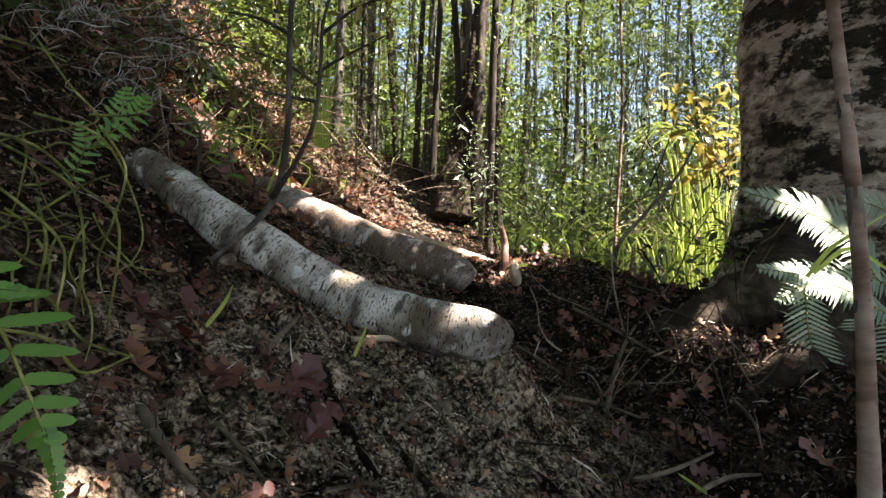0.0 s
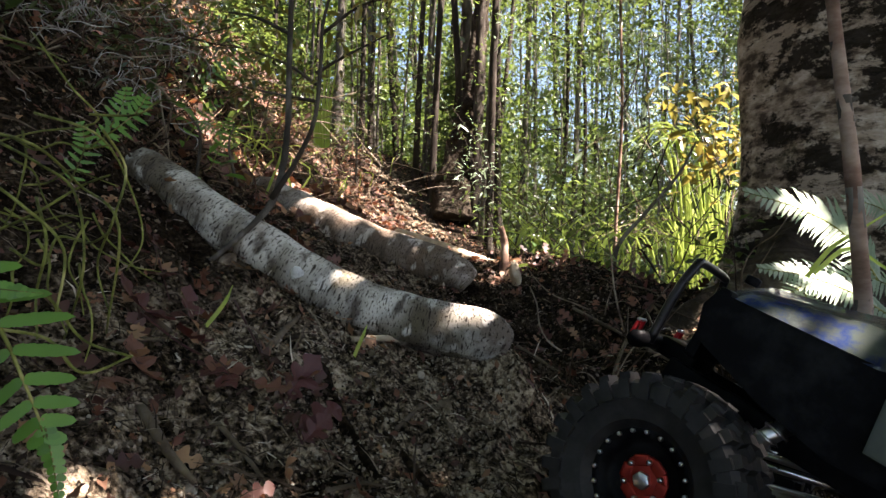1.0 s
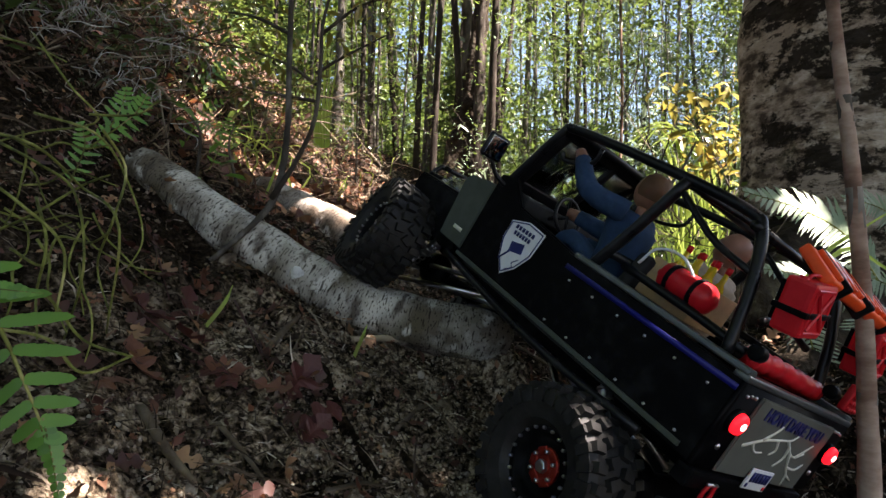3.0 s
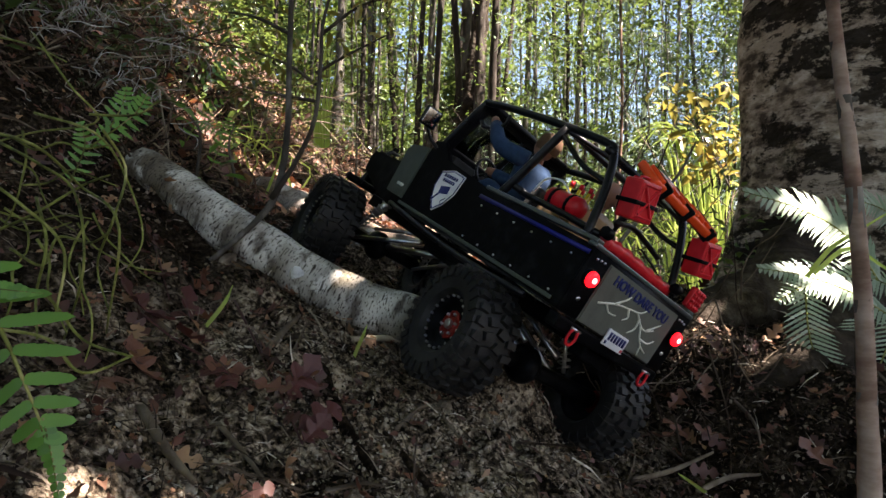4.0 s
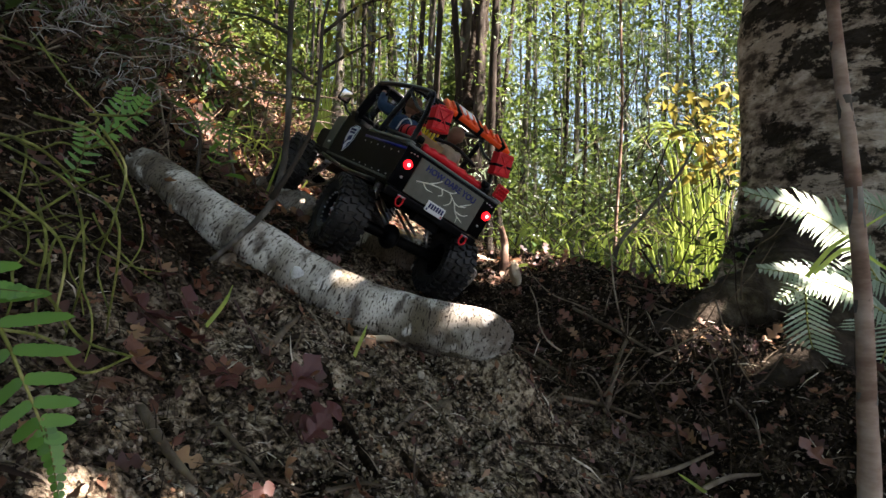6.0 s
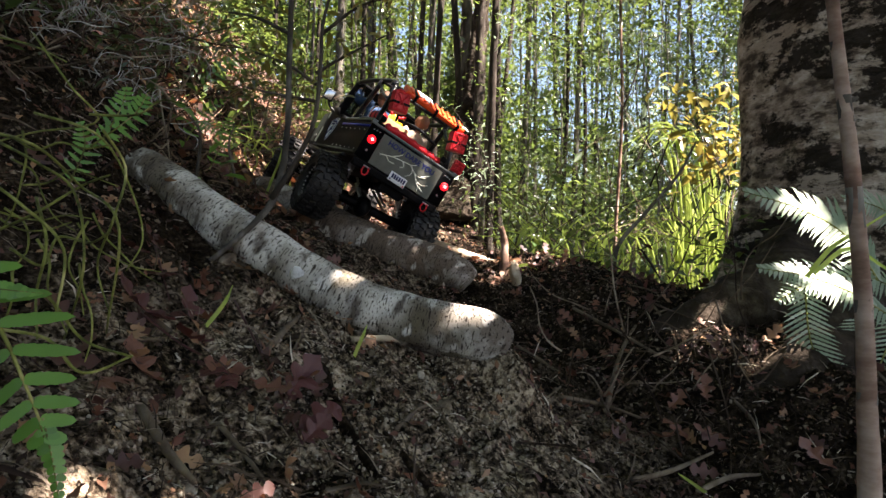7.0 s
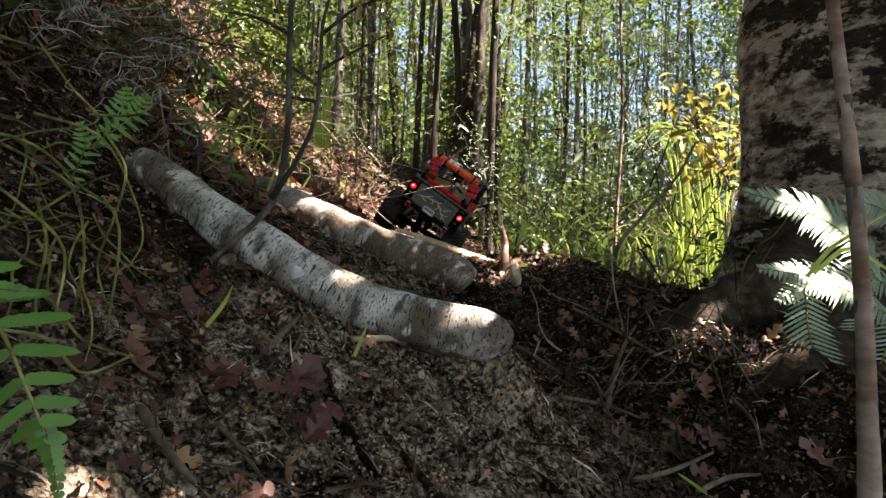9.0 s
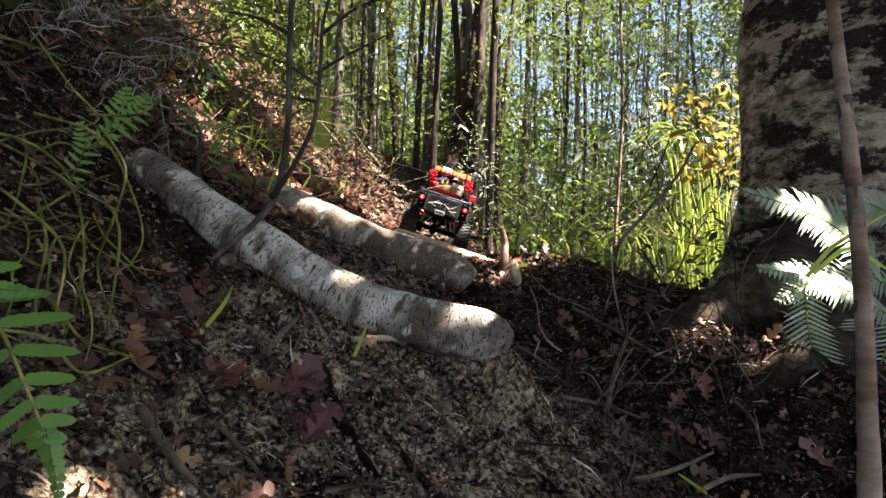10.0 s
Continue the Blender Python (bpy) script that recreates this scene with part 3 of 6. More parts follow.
def stand(i, x, y, lean, turn, size, sink=0.0, slim=0.85):
    m = Matrix.Translation((x, y, ground_z(x, y) - sink)) @ pose(0, 0, 0, 0, lean, 0) @ pose(0, 0, 0, 0, 0, turn) @ Matrix.Diagonal((size * slim, size * slim, size, 1))
    if i in first:
        return copy_thing(TREES[i], m)
    first.add(i)
    TREES[i].matrix_basis = m
    return TREES[i]


for px, d, kind, lean in STANDS:
    stand(kind, (px - 784) / 1162.4 * d, d, lean, RNG.uniform(0, 360), RNG.uniform(0.85, 1.1), slim=0.86)
for k in range(100):
    d = RNG.uniform(4.8, 14)
    x = d * RNG.uniform(-0.62, 0.72)
    stand(int(RNG.integers(0, 4)), x, d, RNG.uniform(-3, 5), RNG.uniform(0, 360), RNG.uniform(0.9, 1.5))
for k in range(46):
    d = RNG.uniform(3.4, 7.5)
    x = d * (RNG.uniform(0.06, 0.52) if k % 3 else RNG.uniform(-0.30, 0.02))
    stand(2, x, d, RNG.uniform(-4, 6), RNG.uniform(0, 360), RNG.uniform(0.45, 0.8))
for k in range(26):
    a = RNG.uniform(0.35, 2 * math.pi - 0.35) + math.pi / 2
    r = RNG.uniform(4.5, 10)
    x, y = r * math.cos(a), r * math.sin(a)
    if y > 3 and abs(x) < y * 0.8 or (x > 1 and y > -2):
        continue
    stand(int(RNG.integers(0, 4)), x, y, RNG.uniform(-3, 3), RNG.uniform(0, 360), RNG.uniform(0.9, 1.4))


# ---- the thicket behind: leafy twigs low between the trunks, and the wood beyond
def thicket(n_twig, per, xs, ys, zs, spread, rng, bias=1.0):
    """Leaf places: boughs, twigs on the boughs, leaves on the twigs, so that the mass has clumps and holes."""
    n_b = n_twig // 9
    y = ys[0] + (ys[1] - ys[0]) * rng.uniform(0, 1, n_b) ** bias
    x = rng.uniform(xs[0], xs[1], n_b) * y
    z = land(x, y) + zs[0] + (zs[1] - zs[0]) * rng.uniform(0, 1, n_b) ** 1.3
    open_sky = (x / y > 0.06) & (x / y < 0.44) & ((z - EYE_Z) / y > 0.14) & (rng.uniform(0, 1, n_b) < 0.6)
    x, y, z = x[~open_sky], y[~open_sky], z[~open_sky]
    n_b = len(x)
    b = np.repeat(np.stack([x, y, z], 1), 9, axis=0)
    reach = np.repeat(rng.uniform(0.5, 1.6, n_b), 9)[:, None] * 0.045 * np.mean(ys) * 0.8
    c = b + rng.normal(0, 1, b.shape) * reach * np.array([1, 1, 0.6])
    return np.repeat(c, per, axis=0) + rng.normal(0, spread * 0.75, (len(c) * per, 3))


r1 = np.random.default_rng(21)
c = thicket(3000, 22, (0.07, 0.50), (2.6, 7.0), (0.0, 3.2), 0.06, r1)
tagged(part("thicket", leaf_cloud("thicket", c, r1, 0.024, 0.42, M_LEAF), M_LEAF), "dense sunlit green shrubs between the trunks", "shrubs", kind="stuff")
c = thicket(1500, 16, (-0.36, 0.08), (4.6, 8.5), (0.2, 4.2), 0.09, r1)
tagged(part("thicket", leaf_cloud("thicket", c, r1, 0.045, 0.45, M_LEAF), M_LEAF), "pale green undergrowth beyond the trail's crest", "shrubs", kind="stuff")
# the second, darker batch paints the wood's shaded depth by leaf colour
for mat, n1, n2, lab in ((M_LEAF, 4300, 2200, "distant bright green wood"), (M_LEAF_DARK, 3600, 900, "distant wood with shade put into darker leaves")):
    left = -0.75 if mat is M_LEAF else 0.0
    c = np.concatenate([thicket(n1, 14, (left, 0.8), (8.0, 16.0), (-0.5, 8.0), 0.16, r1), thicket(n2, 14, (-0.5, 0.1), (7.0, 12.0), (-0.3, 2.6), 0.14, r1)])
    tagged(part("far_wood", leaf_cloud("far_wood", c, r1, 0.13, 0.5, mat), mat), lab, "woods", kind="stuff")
c = thicket(2600, 14, (-0.1, 0.62), (9.0, 15.0), (-0.6, 2.6), 0.16, r1)
tagged(part("far_wood", leaf_cloud("far_wood", c, r1, 0.14, 0.5, M_LEAF), M_LEAF), "low green undergrowth far back in the wood", "woods", kind="stuff")
# shade between the trunks, given by darker leaves
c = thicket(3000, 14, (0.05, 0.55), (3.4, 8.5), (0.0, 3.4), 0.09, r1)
tagged(part("thicket", leaf_cloud("thicket", c, r1, 0.036, 0.45, M_LEAF_DARK), M_LEAF_DARK), "olive shrubs between the trunks, shade put into the leaf colour", "shrubs", kind="stuff")

# the dark clump of old stems beyond the truck's way
for px, d, rr, lean in ((800, 3.9, 0.020, 30), (822, 3.8, 0.034, 8), (843, 3.7, 0.026, 18), (861, 3.8, 0.018, 26), (812, 4.1, 0.024, 14), (878, 3.9, 0.014, 40)):
    foot = at(px, 441, d)
    stem("old_tree", [put(foot.x, d, -0.1), at(px + 1, 300, d), at(px + lean * 0.4, 150, d), at(px + lean * 0.8, -10, d + 0.1), at(px + lean * 1.5, -400, d + 0.2)], [rr * 1.5, rr * 1.1, rr, rr * 0.85, rr * 0.5], M_DARKBARK, "dark old stem in a clump behind the trail", "tree trunk", rough=0.25)
bm = bmesh.new()
tube(bm, curve_pts([at(806, 395, 3.45), at(808, 330, 3.5), at(812, 285, 3.5), at(820, 235, 3.5), at(836, 180, 3.5), at(848, 60, 3.55), at(862, -120, 3.6)], 60), list(np.interp(np.linspace(0, 1, 60), [0, 0.17, 0.33, 0.5, 0.7, 1], [0.14, 0.115, 0.085, 0.062, 0.05, 0.035])), 28, rough=0.45, seed=5)
tagged(part("old_tree", bm, M_ROOT), "dark fibrous old trunk with a swollen foot behind the trail", "tree trunk")
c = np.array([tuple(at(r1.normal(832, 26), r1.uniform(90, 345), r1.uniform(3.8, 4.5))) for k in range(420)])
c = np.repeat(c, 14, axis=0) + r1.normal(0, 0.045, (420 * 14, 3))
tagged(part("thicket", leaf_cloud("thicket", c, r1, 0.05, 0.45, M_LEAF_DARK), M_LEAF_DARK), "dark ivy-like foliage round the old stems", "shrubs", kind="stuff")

# ---- unseen crown added to the big tree to shade the trail; gaps cut for chosen sun spots
S = np.array(TO_SUN)
SUN_GAPS = [(at(580, 388, 1.33), 0.075), (at(670, 430, 1.29), 0.04), (at(600, 300, 1.9), 0.16), (at(680, 290, 3.0), 0.2), (at(850, 445, 1.65), 0.07),
        (at(910, 490, 1.5), 0.05), (at(395, 400, 0.79), 0.035), (at(470, 440, 0.79), 0.022), (at(640, 515, 0.78), 0.018), (at(1405, 385, 0.97), 0.068),
        (at(1435, 505, 0.94), 0.075), (at(1450, 470, 0.55), 0.034), (at(1500, 555, 0.93), 0.045), (at(470, 230, 2.2), 0.26), (at(560, 260, 2.0), 0.14), (at(650, 380, 1.7), 0.08), (at(760, 420, 1.55), 0.07), (at(370, 200, 1.6), 0.12), (at(1215, 750, 0.8), 0.012), (at(1270, 800, 0.75), 0.010), (at(930, 605, 0.82), 0.022), (at(140, 905, 0.33), 0.026), (at(330, 900, 0.36), 0.03), (at(480, 900, 0.38), 0.03), (at(640, 885, 0.40), 0.02), (at(1230, 800, 0.42), 0.035), (at(770, 320, 2.1), 0.19), (at(912, 495, 1.38), 0.04), (at(560, 505, 0.78), 0.012), (at(820, 575, 0.77), 0.016), (at(120, 610, 0.245), 0.007), (at(90, 800, 0.25), 0.006),
        (at(1240, 400, 2.3), 0.35), (at(1240, 220, 2.1), 0.2), (at(1504, 270, 0.5), 0.012), (at(1530, 450, 0.5), 0.010), (at(775, 330, 2.6), 0.20), (at(540, 330, 1.6), 0.09), (at(690, 340, 2.1), 0.10), (at(420, 330, 1.15), 0.04), (at(1240, 820, 0.7), 0.015), (at(740, 560, 0.77), 0.012)]


def trail_shade_crown(n):
    rng = np.random.default_rng(33)
    m = n // 12
    # leaves set up-sun of the ground to be shaded, denser over the dark banks
    g = np.stack([rng.uniform(-1.3, 1.5, m), rng.uniform(-1.0, 2.9, m), np.zeros(m)], 1)
    g = g[~((g[:, 1] > 1.4) & (g[:, 0] < 0.10) & (g[:, 0] > -0.75) & (rng.uniform(0, 1, m) < 0.5))]
    m2 = m // 5
    g = np.concatenate([g, np.stack([rng.uniform(0.10, 0.75, m2), rng.uniform(0.45, 1.35, m2), np.zeros(m2)], 1)])
    m3 = m // 2
    g = np.concatenate([g, np.stack([rng.uniform(-1.6, -0.34, m3), rng.uniform(0.1, 1.35, m3), np.zeros(m3)], 1)])
    m = len(g)
    tw = g + S * rng.uniform(1.9, 3.2, m)[:, None]
    c = np.repeat(tw, 12, axis=0) + rng.normal(0, 0.09, (m * 12, 3))
    keep = np.ones(len(c), bool)
    for p, r in SUN_GAPS:
        v = c - np.array(p)
        dist = np.linalg.norm(v - (v @ S)[:, None] * S, axis=1)
        keep &= dist > r + 0.03
    c = c[keep]
    part("crown", leaf_cloud("crown", c, rng, 0.085, 0.5, M_LEAF_DARK), M_LEAF_DARK, BIG)
    for k in range(40):
        bm = bmesh.new()
        e = Vector(c[int(rng.integers(0, len(c)))])
        a = Vector((1.08, 1.65, rng.uniform(1.9, 3.0) + EYE_Z))
        line = curve_pts([a, (a + e) / 2 + Vector((0, 0, 0.25)), e], 10)
        w = [(q - p - (q - p).dot(TO_SUN) * TO_SUN).length - r for q in line for p, r in SUN_GAPS]
        if min(w) < 0.06:
            continue
        tube(bm, line, [0.05 * (1 - 0.9 * i / 9) for i in range(10)], 7)
        part("limb", bm, M_GREYBARK, BIG)


trail_shade_crown(46000)


def dimming_canopy(n):
    """Unseen leaf roof added behind, above and to the sides to dim the sky light; clear of the view and of the sun's
    way to the trail.
    """
    rng = np.random.default_rng(44)
    m = n // 12
    tw = np.stack([rng.uniform(-7, 5, m), rng.uniform(-7, 3, m), rng.uniform(2.2, 4.5, m)], 1)
    q = tw - S * ((tw[:, 2] - EYE_Z) / S[2])[:, None]
    lit = (q[:, 0] > np.where(q[:, 1] > 2.3, -6.0, -0.95)) & (q[:, 0] < 2.2) & (q[:, 1] > -1.2) & (q[:, 1] < 12)
    seen = tw[:, 2] - EYE_Z < 0.45 * np.maximum(tw[:, 1], 0) + 0.4
    tw = tw[~lit & ~seen]
    c = np.repeat(tw, 12, axis=0) + rng.normal(0, 0.14, (len(tw) * 12, 3))
    ob = part("canopy", leaf_cloud("canopy", c, rng, 0.15, 0.5, M_LEAF_DARK), M_LEAF_DARK)
    tagged(ob, "unseen leaf roof added to dim the sky light", "canopy", kind="stuff")


dimming_canopy(30000)


def upper_crowns(n):
    """Unseen leaf clumps added over the wood ahead, above the view, with wide holes, so that sun falls in patches."""
    rng = np.random.default_rng(61)
    q = np.stack([rng.uniform(0.6, 7, n), rng.uniform(3.7, 13, n)], 1)
    h = rng.uniform(3.6, 6.5, n) + 0.25 * q[:, 1]
    mid = np.concatenate([q, np.full((n, 1), 1.2)], 1) + S * (h / S[2])[:, None]
    ok = mid[:, 2] - EYE_Z > 0.46 * np.maximum(mid[:, 1], 0) + 0.9
    mid, size = mid[ok], rng.uniform(0.25, 0.62, n)[ok]
    c = np.repeat(mid, 420, axis=0) + rng.normal(0, 1, (len(mid) * 420, 3)) * np.repeat(size, 420)[:, None] * np.array([1, 1, 0.45])
    ob = part("upper_crowns", leaf_cloud("upper_crowns", c, rng, 0.17, 0.5, M_LEAF_DARK), M_LEAF_DARK)
    tagged(ob, "unseen leaf clumps added to shade the wood in patches", "canopy", kind="stuff")


upper_crowns(62)

# ---- saplings near the trail
stem("sapling", [at(372, 462, 0.74), at(440, 405, 0.76), at(488, 345, 0.78), at(508, 240, 0.80), at(512, 110, 0.82), at(518, -60, 0.84), at(530, -400, 0.9)],
     [0.0028, 0.0034, 0.0046, 0.0038, 0.0036, 0.0033, 0.003], M_SAPLING, "slender dark sapling bent up from the bank", "sapling")
stem("branch", [at(480, 352, 0.775), at(520, 292, 0.775), at(556, 215, 0.78), at(568, 110, 0.79), at(572, 40, 0.80), at(600, -60, 0.8)],
     [0.0042, 0.0030, 0.0027, 0.0024, 0.002, 0.0015], M_DARKBARK, "dark forked branch of the bent sapling", "branch", n=20)
def banded_sapling():
    root = tagged(new("sapling"), "reddish-brown sapling with pale bands beside the trail", "sapling")
    d = 0.50
    line = curve_pts([at(1540, 1010, d), at(1540, 900, d), at(1536, 760, d), at(1528, 540, d), at(1508, 300, d), at(1488, 130, d), at(1468, -60, d), at(1440, -500, d + 0.03)], 70)
    rad = list(np.interp(np.linspace(0, 1, 70), np.linspace(0, 1, 8), [0.0096, 0.0088, 0.0074, 0.0062, 0.0056, 0.0050, 0.0046, 0.004]))
    bm = bmesh.new()
    tube(bm, line, rad, 14, rough=0.08)
    part("trunk", bm, M_REDBARK, root)
    for a, b in ((22, 23), (29, 30), (35, 38), (44, 47), (52, 53)):
        bm = bmesh.new()
        tube(bm, line[a:b + 1], [r * 1.012 for r in rad[a:b + 1]], 14, caps=False, rough=0.10, seed=3)
        part("bark_band", bm, M_GREYBARK, root, "pale bark band")
    bm = bmesh.new()
    tube(bm, [line[46], line[46] + Vector((0.008, -0.004, 0.005))], [0.0025, 0.0012], 7)
    part("knot", bm, M_GREYBARK, root)


banded_sapling()
stem("sapling", [at(1085, 520, 2.2), at(1090, 400, 2.2), at(1101, 200, 2.2), at(1098, 0, 2.25), at(1100, -200, 2.3)], [0.008, 0.006, 0.005, 0.0045, 0.003], M_REDBARK, "thin reddish sapling in the thicket", "sapling")
stem("branch", [at(1088, 515, 1.5), at(1092, 440, 1.5), at(1140, 380, 1.5), at(1200, 310, 1.48), at(1232, 252, 1.46)], [0.0060, 0.0052, 0.0042, 0.0032, 0.002], M_GREYBARK, "dark curved branch leaning from the berm", "branch")
stem("stump", [at(888, 520, 1.42), at(892, 470, 1.42), at(893, 430, 1.42), at(886, 402, 1.41)], [0.013, 0.010, 0.008, 0.006], M_REDBARK, "broken dark brown stump post beside the trail", "stump", rough=0.3)
# ---------------------------------------------------------------- plants and litter near the trail
def on_ground(px, py, lift=0.0):
    """The place where a bearing meets the ground."""
    for d in np.arange(0.12, 6, 0.01):
        p = at(px, py, d)
        if p.z < ground_z(p.x, p.y):
            return Vector((p.x, p.y, ground_z(p.x, p.y) + lift))
    return at(px, py, 6)


def slope(x, y):
    e = 0.02
    n = np.stack([-(land(x + e, y) - land(x - e, y)) / (2 * e), -(land(x, y + e) - land(x, y - e)) / (2 * e), np.ones_like(np.asarray(x, float))], -1)
    return n / np.linalg.norm(n, axis=-1, keepdims=True)


def strewn(rng, n, xs, ys, keep=None):
    x, y = rng.uniform(*xs, n), ys[0] + (ys[1] - ys[0]) * rng.uniform(0, 1, n) ** 1.3
    if keep is not None:
        k = keep(x, y)
        x, y = x[k], y[k]
    return np.stack([x, y, land(x, y) + relief(x, y)], 1), slope(x, y)


def side_of_trail(x, y):
    return x - np.interp(y, _fine, _XT)


def lay(rng, name, n, xs, ys, size, width, template, mat, label, category, tilt=0.5, lift=0.003, keep=None):
    p, nr = strewn(rng, n, xs, ys, keep)
    up = nr + rng.normal(0, tilt, p.shape)
    L = size * rng.uniform(0.45, 1.4, len(p)) ** 1.2
    d = np.cross(up, random_dirs(rng, len(p)))
    p = p + nr * lift * rng.uniform(0.2, 2.2, (len(p), 1))
    me = scatter(name, template[0], template[1], frames_of(d, up, L, L * width), p, mat)
    return tagged(part(name, me, mat), label, category, kind="stuff")


r2 = np.random.default_rng(5)
lay(r2, "soil_crumbs", 34000, (-0.75, 0.6), (0.18, 1.7), 0.0023, 1.2, crumb_template(random.Random(2)), M_CLOD, "loose crumbs and clods of dry soil", "soil", 0.6, 0.0)
lay(r2, "bark_chips", 9000, (-0.8, 0.7), (0.18, 1.9), 0.0085, 0.45, (DIAMOND_V, DIAMOND_F), M_TWIG, "small bark chips and dark leaf scraps", "bark chips", 0.7, 0.002)
lay(r2, "bark_chips", 7000, (-0.8, 0.7), (0.18, 1.9), 0.0095, 0.5, (DIAMOND_V, DIAMOND_F), M_LITTER, "brown leaf crumbs over the soil", "leaf crumbs", 0.7, 0.002)
lay(r2, "pebbles", 14, (-0.6, 0.5), (0.25, 1.3), 0.0085, 1.3, clod_template(random.Random(5)), M_CLOD, "pale clay lumps and small stones on the bank", "stones", 0.5, 0.0)
# pale dusty clay broken out of the trail's lower bank
def clay_bank(x, y):
    v = np.array([noise.noise(Vector((a * 14, b * 9, 3))) for a, b in zip(x, y)])
    return (v + 0.5 - np.abs(x - np.interp(y, [0.2, 0.5, 0.8], [0.05, -0.02, 0.02])) * 3.4 > 0.12)


lay(r2, "clay_crumbs", 26000, (-0.34, 0.26), (0.22, 0.80), 0.0019, 1.2, crumb_template(random.Random(7)), M_CLAY, "pale dusty clay crumbs on the worn bank", "soil", 0.6, 0.0, clay_bank)
lay(r2, "clay_clods", 160, (-0.30, 0.24), (0.24, 0.78), 0.0040, 1.25, clod_template(random.Random(8)), M_CLAY, "pale clay clods on the worn bank", "clods", 0.6, 0.0, clay_bank)
lay(r2, "clay_clods", 900, (-0.45, 0.05), (0.18, 0.46), 0.0012, 1.25, clod_template(random.Random(9)), M_CLAY, "small pale lumps of clay and lichen at the bank's foot", "clods", 0.6, 0.0)
left_bank = lambda x, y: side_of_trail(x, y) < -0.10
right_bank = lambda x, y: side_of_trail(x, y) > 0.16
for curl, n, sz in ((0.5, 800, 0.026), (-0.4, 700, 0.022), (0.9, 500, 0.030)):
    lay(r2, "leaf_litter", n, (-1.1, -0.05), (0.2, 2.4), sz, 0.9, lobed_leaf(curl), M_LITTER, "fallen brown lobed leaves strewn over the bank", "leaf litter", 0.55, 0.004, left_bank)
    lay(r2, "leaf_litter", n // 2, (0.1, 0.9), (0.35, 1.6), sz, 0.9, lobed_leaf(curl), M_LITTER, "dark fallen leaves heaped beside the trail", "leaf litter", 0.55, 0.004, right_bank)
lay(r2, "leaf_litter", 11000, (-1.9, 0.06), (1.25, 5.0), 0.030, 0.7, (LEAF_V, LEAF_F), M_LITTER, "dry leaves over the upper bank", "leaf litter", 0.6, 0.006, left_bank)
lay(r2, "leaf_litter", 1500, (-0.7, 0.35), (0.5, 2.6), 0.012, 0.5, (LEAF_V, LEAF_F), M_LITTER, "small leaf scraps on the trail", "leaf litter", 0.4, 0.002)
lay(r2, "leaf_litter", 7000, (-1.3, 0.5), (1.35, 5.0), 0.020, 0.6, (LEAF_V, LEAF_F), M_LITTER, "brown leaf scraps over the trail's upper stretch", "leaf litter", 0.6, 0.004)
lay(r2, "bark_chips", 9000, (-1.2, 0.4), (1.4, 4.5), 0.016, 0.4, (DIAMOND_V, DIAMOND_F), M_ROOT, "dark bark chips and humus on the upper trail", "bark chips", 0.7, 0.003)

# straw, needles and small twigs
NEEDLE_V = [(0, -0.5, 0), (0, 0.5, 0), (0.5, 0.4, 0.06), (0.5, -0.4, 0.06), (1, 0, 0), (0.5, 0, 0.10), (0, 0, 0.04)]
NEEDLE_F = [(0, 6, 5), (0, 5, 3), (6, 1, 2), (6, 2, 5), (3, 5, 4), (5, 2, 4)]
lay(r2, "needles", 5000, (-0.8, 0.5), (0.25, 3.4), 0.020, 0.035, (NEEDLE_V, NEEDLE_F), M_TWIG, "brown needles and straw on the soil", "needles", 0.3, 0.003)
lay(r2, "twigs", 420, (-0.9, 0.8), (0.22, 2.6), 0.055, 0.030, (NEEDLE_V, NEEDLE_F), M_TWIG, "small dry twigs lying about", "twigs", 0.35, 0.006)
lay(r2, "twigs", 240, (-0.55, 0.6), (0.42, 1.1), 0.034, 0.028, (NEEDLE_V, NEEDLE_F), M_PALETWIG, "pale broken twigs and root ends on the soil", "twigs", 0.4, 0.006)
lay(r2, "rootlets", 12000, (-0.7, 0.6), (0.2, 1.3), 0.017, 0.03, (NEEDLE_V, NEEDLE_F), M_ROOT, "dark fibrous rootlets and rotted straw in the soil", "rootlets", 0.8, 0.003)
lay(r2, "needles", 2600, (-0.5, 0.6), (0.2, 1.2), 0.013, 0.05, (NEEDLE_V, NEEDLE_F), M_PALETWIG, "pale straw bits over the soil", "needles", 0.5, 0.004)
lay(r2, "dry_grass", 5200, (-1.7, -0.25), (1.2, 4.5), 0.075, 0.018, (NEEDLE_V, NEEDLE_F), M_DRYGRASS, "dry pale grass and straw on the bank", "grass", 0.9, 0.01, lambda x, y: side_of_trail(x, y) < -0.22)


def stick(points, r, mat=M_PALETWIG, label="dry grey-brown stick lying on the soil", lift=0.006, name="stick"):
    line = [on_ground(px, py, lift) for px, py in points]
    return stem(name, line, [r, r * 0.9, r * 0.5], mat, label, "stick", sides=7, n=12, rough=0.2)


